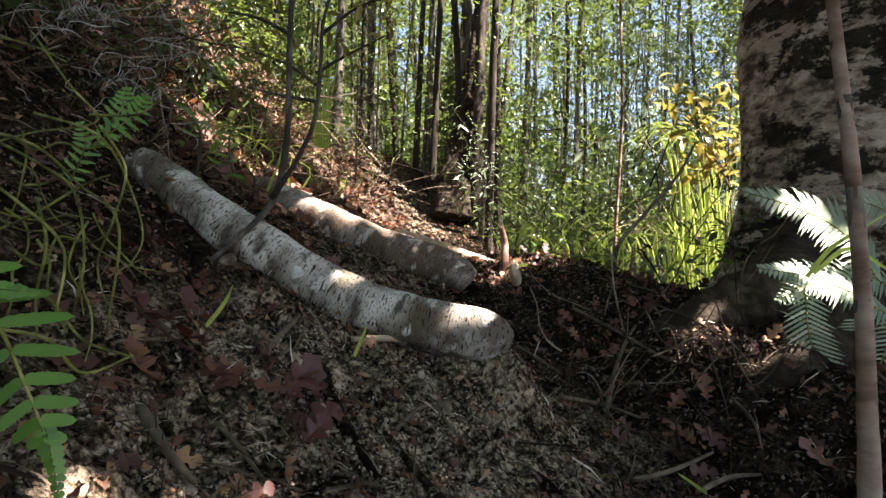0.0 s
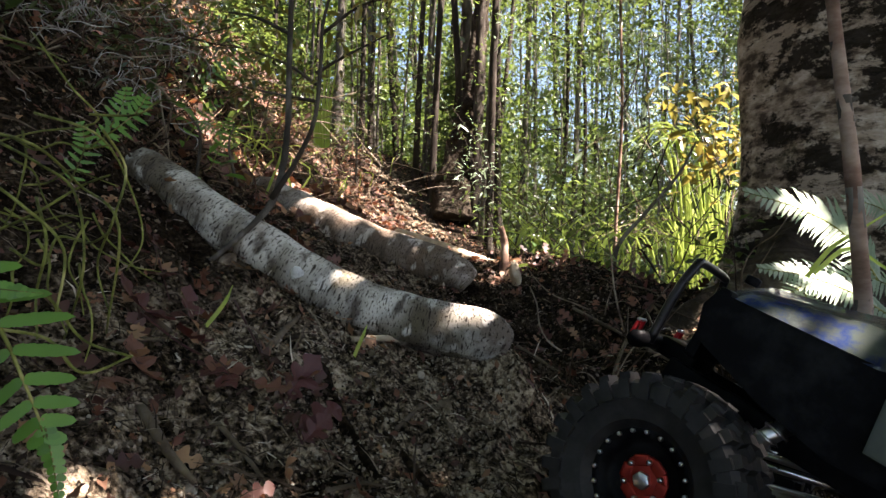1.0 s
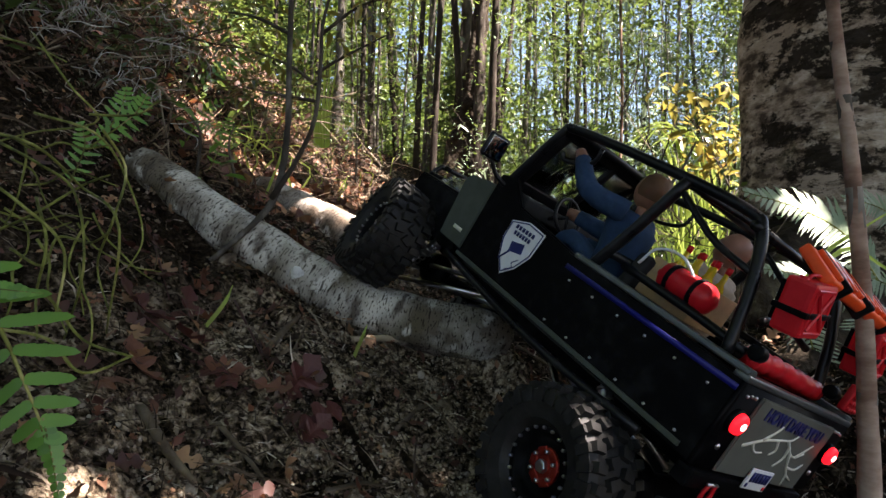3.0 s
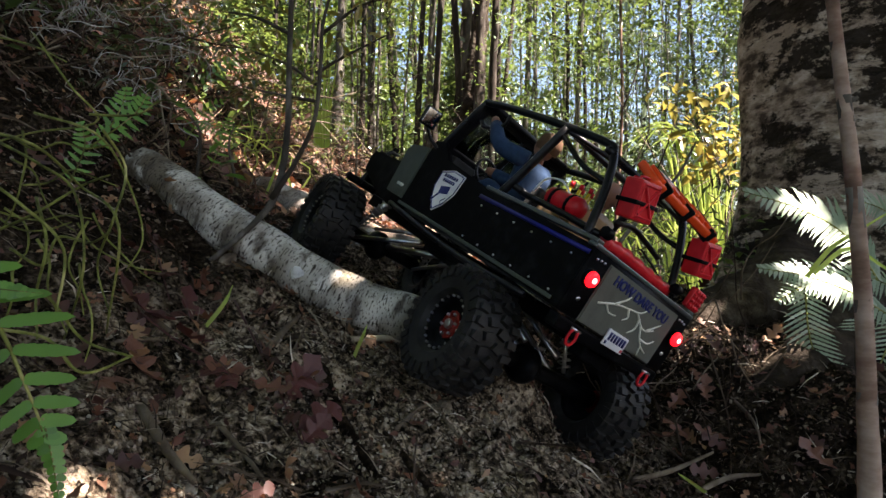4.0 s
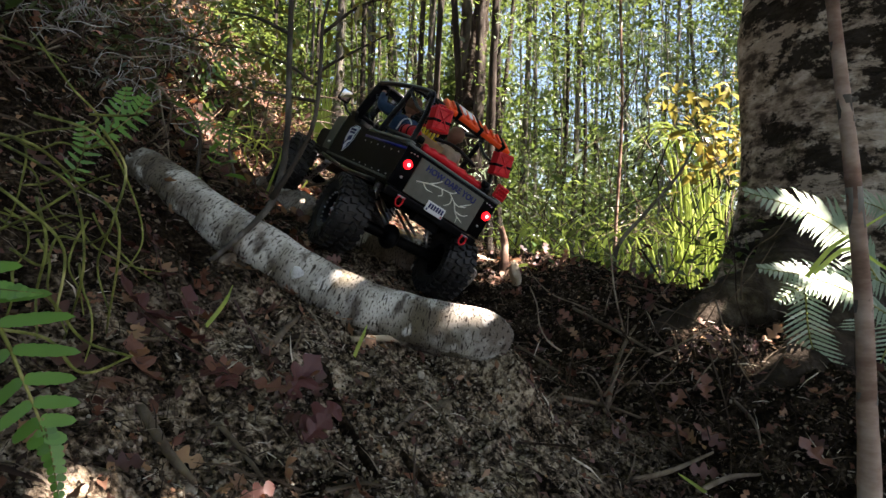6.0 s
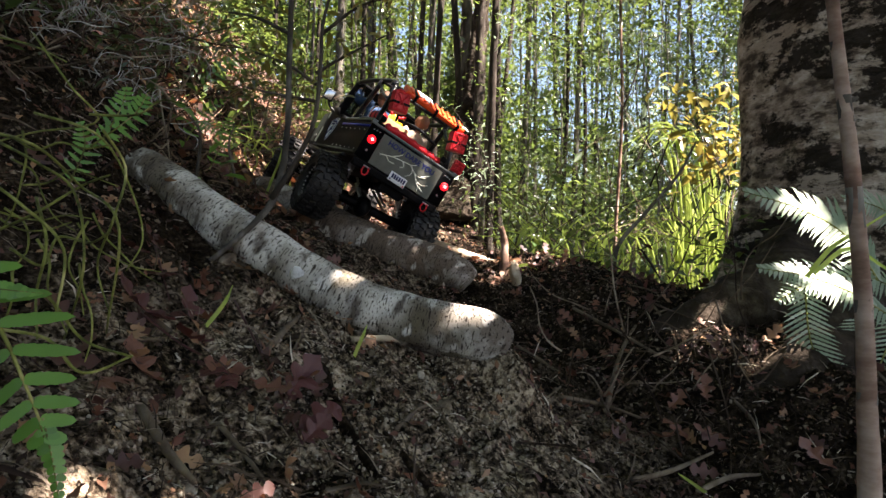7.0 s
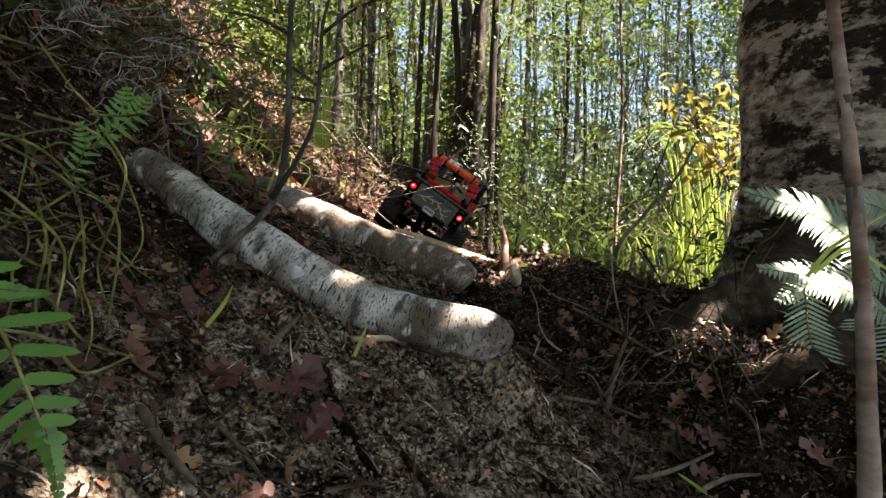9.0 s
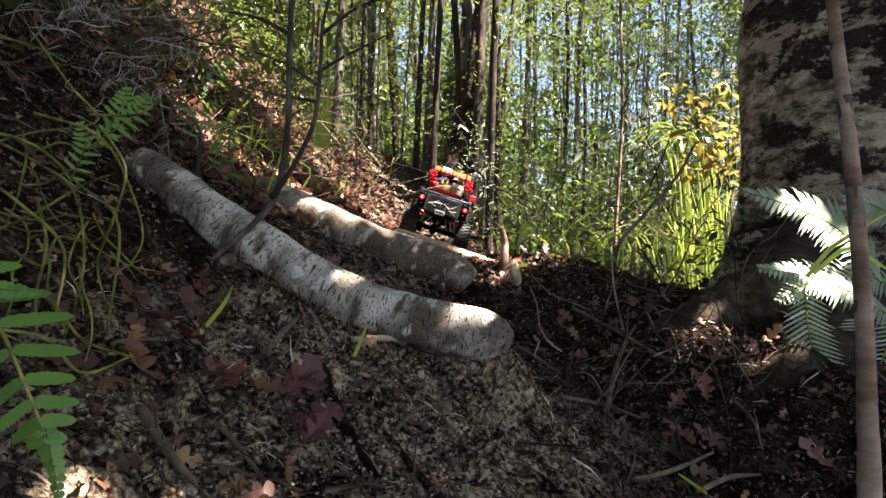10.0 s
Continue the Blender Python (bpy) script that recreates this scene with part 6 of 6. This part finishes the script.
    for line in (((0.058, 0.091), (0.035, 0.099), (0.012, 0.103), (-0.008, 0.106), (-0.016, 0.112)), ((0.035, 0.099), (0.022, 0.109), (0.018, 0.114)), ((-0.004, 0.105), (-0.020, 0.096), (-0.032, 0.094), (-0.044, 0.099)),
                 ((-0.020, 0.096), (-0.030, 0.084), (-0.038, 0.078), (-0.041, 0.068)), ((-0.030, 0.084), (-0.046, 0.084), (-0.055, 0.090)), ((0.046, 0.095), (0.036, 0.089), (0.024, 0.090)), ((-0.012, 0.101), (-0.014, 0.090), (-0.006, 0.082)),
                 ((-0.038, 0.078), (-0.052, 0.074)), ((-0.032, 0.094), (-0.050, 0.108)), ((0.012, 0.103), (0.006, 0.095), (0.012, 0.090))):
        tube(bm, curve_pts([(-0.0751, y, z) for y, z in line], 10), list(np.linspace(0.0013, 0.0006, 10)), 5)
    part("crack_print", bm, M_PALE, gate)
    bm = bmesh.new()
    box(bm, (-0.0765, 0.004, 0.0685), (0.0015, 0.037, 0.0175), 0.0004)
    plate = part("number_plate", bm, M_WHITE, t, "small white number plate with dark bars")
    bm = bmesh.new()
    for k in range(6):
        box(bm, (-0.0775, 0.0165 - k * 0.0052, 0.0705), (0.0006, 0.0035, 0.0085))
    box(bm, (-0.0775, 0.019, 0.0632), (0.0006, 0.003, 0.0035))
    part("plate_bars", bm, M_NAVY, plate)
    bm = bmesh.new()
    box(bm, (-0.0775, -0.0115, 0.0625), (0.0006, 0.003, 0.003))
    part("plate_mark", bm, M_RED, plate)
    bm = bmesh.new()
    box(bm, (-0.068, 0, 0.0565), (0.014, 0.190, 0.014), 0.003)
    box(bm, (-0.058, 0, 0.045), (0.02, 0.05, 0.02), 0.003)
    part("rear_bumper", bm, M_BLACK, t)
    # bonnet and grille
    bm = bmesh.new()
    sec = []
    for x, w, z in ((0.244, 0.088, 0.163), (0.272, 0.0865, 0.157), (0.33, 0.082, 0.142), (0.385, 0.077, 0.131), (0.401, 0.074, 0.122)):
        row = []
        for k in range(13):
            f = k / 12 * 2 - 1
            row.append(bm.verts.new((x, w * f, z - 0.030 * abs(f) ** 5 + 0.003 * (1 - f * f) + (0.004 if abs(f) < 0.28 else 0))))
        sec.append(row)
    fs = []
    for a, b in zip(sec, sec[1:]):
        fs += [bm.faces.new((a[k], a[k + 1], b[k + 1], b[k])) for k in range(12)]
    bmesh.ops.solidify(bm, geom=fs, thickness=0.003)
    bmesh.ops.recalc_face_normals(bm, faces=bm.faces)
    hood = part("bonnet", bm, M_HOOD, t, "grey bonnet with blue and pale camouflage print")
    for sy in (1, -1):
        bm = bmesh.new()
        cyl(bm, (0.388, 0.060 * sy, 0.1335), (0, 0, 1), 0.005, 0.006, 10, 0.001)
        part("bonnet_catch", bm, M_BLACK, hood)
        bm = bmesh.new()
        box(bm, (0.256, 0.060 * sy, 0.163), (0.014, 0.014, 0.005), 0.001)
        part("bonnet_hinge", bm, M_BLACK, hood)
    bm = bmesh.new()
    box(bm, (0.396, 0, 0.096), (0.008, 0.150, 0.052), 0.003)
    for k in range(7):
        box(bm, (0.4005, (k - 3) * 0.011, 0.100), (0.003, 0.005, 0.030), 0.001)
    g = part("grille", bm, M_BLACK, t)
    for sy in (1, -1):
        bm = bmesh.new()
        cyl(bm, (0.401, 0.057 * sy, 0.102), (1, 0, 0), 0.011, 0.006, 18, 0.002)
        part("headlamp", bm, M_WHITE, t, "round pale headlamp")
    # front bumper with a hoop
    bm = bmesh.new()
    tube(bm, [(0.428, -0.085, 0.064), (0.432, -0.05, 0.064), (0.432, 0.05, 0.064), (0.428, 0.085, 0.064)], 0.006, 10)
    box(bm, (0.415, 0, 0.064), (0.03, 0.06, 0.014), 0.003)
    bp = part("front_bumper", bm, M_BLACK, t)
    pipe(bp, "bumper_hoop", [(0.426, 0.062, 0.064), (0.430, 0.052, 0.105), (0.430, 0.043, 0.126), (0.430, 0.032, 0.1305), (0.430, -0.032, 0.1305), (0.430, -0.043, 0.126), (0.430, -0.052, 0.105), (0.426, -0.062, 0.064)], 0.0034, M_CAGE, n=40, label="polished bumper hoop")
    # windscreen: a stout frame with two rounded panes
    lo, hi = Vector((0.243, 0, 0.164)), Vector((0.212, 0, 0.231))
    lean = Matrix.Rotation(math.atan2(lo.x - hi.x, hi.z - lo.z) * -1, 3, "Y")
    mid = (lo + hi) / 2
    bm = bmesh.new()
    for y in (-0.082, 0.0, 0.082):
        box(bm, mid + Vector((0, y, 0)), (0.006, 0.013 if y else 0.008, 0.076), 0.002, lean)
    for e in (lo, hi):
        box(bm, e, (0.006, 0.178, 0.012), 0.002, lean)
    ws = part("windscreen", bm, M_CAGE, t)
    for y in (-0.04, 0.04):
        bm = bmesh.new()
        box(bm, mid + Vector((0, y, 0)), (0.0012, 0.072, 0.064), 0.0, lean)
        part("pane", bm, M_GLASS, ws, "clear windscreen pane")
    # roll cage
    cage = new("roll_cage")
    cage.parent = t
    for sy in (1, -1):
        y = sy
        pipe(cage, "side_tube", [(0.246, 0.089 * y, 0.158), (0.216, 0.0885 * y, 0.226), (0.200, 0.088 * y, 0.236), (0.10, 0.085 * y, 0.238), (0.012, 0.0775 * y, 0.236), (-0.008, 0.077 * y, 0.226), (-0.026, 0.080 * y, 0.19), (-0.042, 0.085 * y, 0.138)], 0.0046, M_CAGE, n=44)
        pipe(cage, "hoop_post", [(0.098, 0.087 * y, 0.138), (0.082, 0.086 * y, 0.18), (0.064, 0.084 * y, 0.236)], 0.0050, M_CAGE, n=10)
        pipe(cage, "brace", [(0.066, 0.083 * y, 0.228), (0.02, 0.080 * y, 0.205), (-0.022, 0.080 * y, 0.196)], 0.0030, M_CAGE, n=8)
        pipe(cage, "brace", [(0.064, 0.083 * y, 0.234), (0.03, 0.03 * y, 0.234), (-0.006, 0.0, 0.228)], 0.0028, M_CAGE, n=6)
        pipe(cage, "bed_tube", [(0.075, 0.080 * y, 0.152), (0.0, 0.079 * y, 0.150), (-0.050, 0.079 * y, 0.147)], 0.0036, M_CAGE, n=6)
        pipe(cage, "grab_bar", [(0.205, 0.086 * y, 0.212), (0.196, 0.084 * y, 0.206), (0.165, 0.084 * y, 0.214), (0.160, 0.086 * y, 0.230)], 0.0022, M_CAGE, n=12)
    for p in ((0.204, 0.236), (0.064, 0.236), (-0.006, 0.227), (-0.040, 0.143), (0.088, 0.155)):
        pipe(cage, "cross_tube", [(p[0], -0.086, p[1]), (p[0], 0.086, p[1])], 0.0040, M_CAGE)
    pipe(cage, "brace", [(-0.030, 0.045, 0.170), (-0.020, 0.0, 0.18), (-0.030, -0.045, 0.170)], 0.003, M_CAGE, n=8)
    # recovery boards across the rear of the cage, with straps
    bm = bmesh.new()
    box(bm, (-0.050, 0, 0.2225), (0.034, 0.140, 0.009), 0.0025, Matrix.Rotation(radians(-28), 3, "Y"))
    for k in range(9):
        box(bm, (-0.0535, (k - 4) * 0.0145, 0.2275), (0.026, 0.005, 0.004), 0.001, Matrix.Rotation(radians(-28), 3, "Y"))
    brd = part("recovery_board", bm, M_ORANGE, t, "orange recovery boards strapped across")
    for y in (-0.052, 0.0, 0.048):
        bm = bmesh.new()
        box(bm, (-0.050, y, 0.2225), (0.040, 0.006, 0.016), 0.002, Matrix.Rotation(radians(-28), 3, "Y"))
        part("strap", bm, M_BLACK, brd)
    bm = bmesh.new()
    box(bm, (-0.046, 0.026, 0.2315), (0.022, 0.034, 0.003), 0.0005, Matrix.Rotation(radians(-28), 3, "Y"))
    part("sticker", bm, M_WHITE, brd)
    # bed load: red tarp roll, red extinguisher, bottles in a crate, cable, red lamp block
    bm = bmesh.new()
    tube(bm, curve_pts([(-0.046, 0.066, 0.144), (-0.047, 0.03, 0.146), (-0.046, -0.02, 0.145), (-0.046, -0.062, 0.144)], 20), [0.0075 + 0.0016 * math.sin(i * 2.1) for i in range(20)], 12)
    part("rolled_tarp", bm, M_RED, t, "rolled red tarpaulin")
    bm = bmesh.new()
    tube(bm, [(0.052, 0.066, 0.163), (0.048, 0.066, 0.163), (0.044, 0.066, 0.163), (0.004, 0.066, 0.163), (0.0, 0.066, 0.163), (-0.004, 0.066, 0.163)], [0.003, 0.004, 0.0125, 0.0125, 0.010, 0.004], 16)
    ext = part("fire_extinguisher", bm, M_RED, t, "red fire extinguisher")
    bm = bmesh.new()
    for x in (0.036, 0.012):
        cyl(bm, (x, 0.066, 0.163), (1, 0, 0), 0.0133, 0.004, 18)
    part("clamp", bm, M_BLACK, ext)
    bm = bmesh.new()
    for sx in (-1, 1):
        box(bm, (0.045 + 0.026 * sx, 0.026, 0.156), (0.003, 0.052, 0.034), 0.0006)
        box(bm, (0.045, 0.026 + 0.026 * sx, 0.156), (0.055, 0.003, 0.034), 0.0006)
    box(bm, (0.045, 0.026, 0.1395), (0.05, 0.05, 0.002))
    part("crate", bm, M_CARTON, t, "small wooden bottle crate")
    for i in range(6):
        bm = bmesh.new()
        x, y = 0.030 + 0.015 * (i % 3), 0.016 + 0.020 * (i // 3)
        tube(bm, [(x, y, 0.141), (x, y, 0.174), (x, y, 0.180), (x, y, 0.190)], [0.0058, 0.0058, 0.0025, 0.0022], 10)
        b = part("bottle", bm, M_BOTTLE, t, "yellow bottle")
        bm = bmesh.new()
        cyl(bm, (x, y, 0.192), (0, 0, 1), 0.0027, 0.006, 8)
        part("cap", bm, M_RED, b)
    bm = bmesh.new()
    box(bm, (-0.030, -0.01, 0.141), (0.03, 0.11, 0.012), 0.003)
    part("tool_bag", bm, M_RED, t)
    bm = bmesh.new()
    box(bm, (-0.062, -0.097, 0.154), (0.007, 0.024, 0.024), 0.002)
    for i in range(4):
        for j in range(4):
            box(bm, (-0.0662, -0.097 + (i - 1.5) * 0.0055, 0.154 + (j - 1.5) * 0.0055), (0.002, 0.0035, 0.0035))
    part("red_lamp_block", bm, M_RED, t)
    for y in (-0.064, 0.080):
        bm = bmesh.new()
        cyl(bm, (-0.058, y, 0.151), (0, 1, 0), 0.006, 0.010, 12, 0.001)
        part("can_bracket", bm, M_BLACK, t)
    pipe(t, "cable", [(0.070, 0.072, 0.160), (0.060, 0.074, 0.178), (0.035, 0.074, 0.182), (0.015, 0.070, 0.168), (0.012, 0.066, 0.158)], 0.0013, M_WHITE, 6, 18)
    # seats, steering wheel and the two figures
    for sy in (1, -1):
        bm = bmesh.new()
        box(bm, (0.112, 0.042 * sy, 0.112), (0.046, 0.046, 0.014), 0.004)
        box(bm, (0.080, 0.042 * sy, 0.140), (0.013, 0.044, 0.060), 0.004, Matrix.Rotation(radians(-12), 3, "Y"))
        part("seat", bm, M_SEAT, t)
    bm = bmesh.new()
    q = Matrix.Rotation(radians(-62), 3, "Y")
    ring = [Vector((0.190, 0.046, 0.160)) + q @ Vector((0.019 * math.cos(a), 0.019 * math.sin(a), 0)) for a in np.linspace(0, 2 * math.pi, 25)]
    tube(bm, ring, 0.0020, 8, caps=False)
    tube(bm, [(0.190, 0.046, 0.160), (0.225, 0.046, 0.142)], 0.002, 6)
    tube(bm, [ring[0], ring[12]], 0.0016, 6)
    part("steering_wheel", bm, M_CAGE, t)
    bm = bmesh.new()
    box(bm, (0.222, 0, 0.150), (0.022, 0.170, 0.016), 0.003)
    part("dashboard", bm, M_SEAT, t)
    doll(t, "driver_doll", M_DENIM, (0.116, 0.046, 0.138), 0.012, ((0.178, 0.083, 0.214), (0.184, 0.040, 0.166)), M_HAIR)
    doll(t, "passenger_doll", M_SHIRT, (0.066, -0.034, 0.130), 0.012, ((0.100, -0.008, 0.150), (0.100, -0.062, 0.150)), M_SKIN)
    # chassis, axles, links, shocks
    bm = bmesh.new()
    for sy in (1, -1):
        box(bm, (0.185, 0.034 * sy, 0.052), (0.46, 0.007, 0.018), 0.002)
    box(bm, (0.19, 0, 0.046), (0.11, 0.06, 0.022), 0.004)
    part("chassis", bm, M_BLACK, t)
    for x in (0.0, 0.368):
        bm = bmesh.new()
        tube(bm, [(x, -0.100, 0), (x, -0.03, 0), (x, 0.03, 0), (x, 0.100, 0)], [0.011, 0.0095, 0.0095, 0.011], 12)
        vs = bmesh.ops.create_uvsphere(bm, u_segments=16, v_segments=10, radius=0.022)["verts"]
        bmesh.ops.scale(bm, vec=(1.15, 0.75, 1), verts=vs)
        bmesh.ops.translate(bm, vec=(x, 0.012, 0), verts=vs)
        AXLES.append(part("axle", bm, M_BLACK, t))
        inward = 1 if x < 0.1 else -1
        for sy in (1, -1):
            pipe(t, "link", [(x + 0.01 * inward, 0.062 * sy, -0.008), (x + 0.125 * inward, 0.036 * sy, 0.040)], 0.0028, M_METAL)
            pipe(t, "link", [(x, 0.030 * sy, 0.018), (x + 0.10 * inward, 0.022 * sy, 0.050)], 0.0028, M_METAL)
            bm = bmesh.new()
            tube(bm, [(x + 0.012 * inward, 0.070 * sy, 0.004), (x + 0.040 * inward, 0.058 * sy, 0.062)], 0.0026, 8)
            tube(bm, [(x + 0.026 * inward, 0.064 * sy, 0.034), (x + 0.044 * inward, 0.056 * sy, 0.072)], 0.0058, 10)
            sh = part("shock_absorber", bm, M_METAL, t)
            bm = bmesh.new()
            a, b = Vector((x + 0.014 * inward, 0.069 * sy, 0.008)), Vector((x + 0.040 * inward, 0.058 * sy, 0.063))
            d = (b - a).normalized()
            u, w = d.orthogonal().normalized(), d.cross(d.orthogonal().normalized())
            tube(bm, [a + (b - a) * i / 72 + (u * math.cos(i * 0.7) + w * math.sin(i * 0.7)) * 0.0072 for i in range(73)], 0.0011, 5)
            part("spring", bm, M_METAL, sh)
    pipe(t, "drive_shaft", [(0.02, 0.01, 0.004), (0.15, 0.0, 0.040)], 0.0042, M_METAL)
    pipe(t, "drive_shaft", [(0.346, 0.01, 0.004), (0.23, 0.0, 0.040)], 0.0042, M_METAL)
    pipe(t, "track_rod", [(0.392, -0.085, 0.004), (0.392, 0.085, 0.004)], 0.003, M_METAL)
    return t


TRUCK = build_truck()
for o in TRUCK.children_recursive:
    if o.type == "MESH" and o.name.split(".")[0] in ("side_panel", "mudguard", "front_wing", "tailgate", "floor_pan", "sill_strip", "rail", "jerry_can", "rear_bumper", "shield", "grille"):
        o.data.polygons.foreach_set("use_smooth", np.zeros(len(o.data.polygons), bool))
WHEELS = []
for i, (wx, wy) in enumerate(WHEEL_SPOTS):
    m = pose(wx, wy, 0, 0, 0, 0 if wy > 0 else 180)
    w = build_wheel() if i == 0 else copy_thing(WHEELS[0], m)
    w.parent = TRUCK
    WHEELS.append(w)

# seconds, place of the rear axle's middle, heading to the left of straight ahead, nose up, lean to its right
DRIVE = [(0.0, 0.548, 0.062, -0.44, 44, 19, 12), (0.4, 0.493, 0.21, -0.358, 46, 21, 11), (0.8, 0.471, 0.274, -0.326, 48, 23.8, 8.8), (1.0, 0.439, 0.268, -0.321, 49, 26.2, 12), (1.2, 0.381, 0.283, -0.331, 47, 29.9, 19.4),
         (1.5, 0.326, 0.276, -0.302, 40, 28.9, 25.4), (2.0, 0.246, 0.363, -0.27, 39.0, 28.2, 31.7), (2.5, 0.214, 0.492, -0.235, 34.1, 26.8, 17.6), (3.1, 0.157, 0.578, -0.192, 31.5, 24.8, 21.5), (3.8, 0.109, 0.667, -0.146, 30.2, 22.6, 25.2),
         (4.0, 0.098, 0.718, -0.125, 33.2, 20.4, 25.7), (4.5, 0.066, 0.818, -0.074, 34.7, 17.0, 27.2), (5.0, 0.022, 0.888, -0.037, 32.7, 17.2, 21.1), (5.5, -0.037, 0.992, -0.009, 28.3, 19.1, 29.1), (5.7, -0.059, 1.06, -0.003, 28.0, 18.1, 27.6),
         (6.3, -0.1, 1.185, 0.05, 27.2, 11.5, 26.8), (6.8, -0.125, 1.27, 0.085, 26.4, 7.0, 26.8), (7.0, -0.147, 1.288, 0.082, 24.7, 10.9, 28.0), (7.5, -0.159, 1.487, 0.101, 1.3, -0.1, 29.3), (8.0, -0.133, 1.705, 0.075, -4.1, 5.6, 38.9),
         (8.5, -0.093, 1.859, 0.06, -5.3, 4.7, 40.2), (9.0, -0.075, 2.068, 0.062, -4.7, 3.7, 36.0), (9.5, -0.045, 2.276, 0.052, -4.5, 5.1, 21.9), (10.0, -0.026, 2.564, 0.079, -3.2, 6.0, 18.0)]
# how far each axle leans to its right against the body, how far the rear axle swings and the front wheels steer to the left, by the second
FRONT_LEAN = [(0, 0), (1.0, 0), (1.5, 3), (2.0, 10), (2.5, 11), (3.1, 7), (3.8, 2), (4.2, 0), (10, 0)]
REAR_LEAN = [(0, 0), (2.5, 0), (3.1, 0), (3.8, 2), (4.0, 6), (4.5, 2), (5.0, 0), (10, 0)]
REAR_YAW = [(0, 0), (2.7, 0), (3.5, -9), (5.0, -9), (6.0, -4), (7.5, 0), (10, 0)]
STEER = [(0, 0), (0.8, 0), (1.2, -14), (1.7, -22), (2.5, -22), (3.8, -14), (5.0, -12), (6.8, -14), (7.5, -6), (8.5, 0), (10, 0)]


def motions():
    ts = [r[0] for r in DRIVE]
    line = [curve_pts([Vector((r[k], r[k + 1], r[k + 2])) for r in DRIVE], 40 * (len(ts) - 1) + 1) for k in (1, 4)]

    def state(t):
        j = min(max(int(np.searchsorted(ts, t, side="right")) - 1, 0), len(ts) - 2)
        i = int(round((j + (t - ts[j]) / (ts[j + 1] - ts[j])) * 40))
        p, a = line[0][i], line[1][i]
        return pose(p.x, p.y, p.z + EYE_Z, a.z, -a.y, a.x + 90)

    times = [round(0.1 * k, 1) for k in range(101)]
    poses = [state(t) for t in times]
    walk(TRUCK, list(zip(times, poses)))

    def over(line3, r, x, y):
        xs = [p.x for p in line3][::-1]
        if not xs[0] < x < xs[-1]:
            return -9.0
        d = y - np.interp(x, xs, [p.y for p in line3][::-1])
        return np.interp(x, xs, [p.z for p in line3][::-1]) + math.sqrt(r * r - d * d) if abs(d) < r else -9.0

    def at_time(keys, t):
        return float(np.interp(t, [k[0] for k in keys], [k[1] for k in keys]))

    for wx, lean, axle in ((0.0, REAR_LEAN, AXLES[0]), (0.368, FRONT_LEAN, AXLES[1])):
        pair = [(w, wy) for w, (x, wy) in zip(WHEELS, WHEEL_SPOTS) if x == wx]
        axle_rows, wheel_rows, spin, last, lift = [], [[], []], 0.0, None, None
        for t, m in zip(times, poses):
            q = at_time(lean, t)
            mid = m @ Vector((wx, 0, 0))
            fwd = m.to_3x3() @ Vector((1, 0, 0))
            if last is not None:
                spin += math.degrees((mid - last).dot(fwd) / R_TYRE)
            last = mid
            sink = []
            for w, wy in pair:
                c = m @ (pose(0, 0, 0, q, 0, 0) @ Vector((wx, wy, 0)))
                best = -1.0
                for s in np.linspace(-0.05, 0.05, 7):
                    p = c + fwd * s
                    top = max(ground_z(p.x, p.y), over(LOG_A, 0.030, p.x, p.y), over(LOG_B, 0.039, p.x, p.y))
                    best = max(best, top - (p.z - math.sqrt(R_TYRE ** 2 - s * s)))
                sink.append(best)
            goal = min(max(sum(sink) / 2, -0.006), 0.014)
            give = min(max(math.degrees((sink[0] - sink[1]) / 0.226), -4), 4)
            goal = (goal, q + give)
            lift = goal if lift is None else tuple(a * 0.6 + b * 0.4 for a, b in zip(lift, goal))
            up = lift[0] + (0.003 if wx else 0.0)
            turn = at_time(STEER, t) if wx else 0.0
            yaw = 0.0 if wx else at_time(REAR_YAW, t)
            axle_rows.append((t, pose(0, 0, up, lift[1], 0, yaw)))
            for k, (w, wy) in enumerate(pair):
                wheel_rows[k].append((t, pose(wx, 0, up, lift[1], 0, yaw) @ pose(0, wy, 0, 0, 0, turn) @ pose(0, 0, 0, 0, spin, 0) @ pose(0, 0, 0, 0, 0, 0 if wy > 0 else 180)))
        walk(axle, axle_rows)
        for (w, wy), rows in zip(pair, wheel_rows):
            walk(w, rows)


motions()
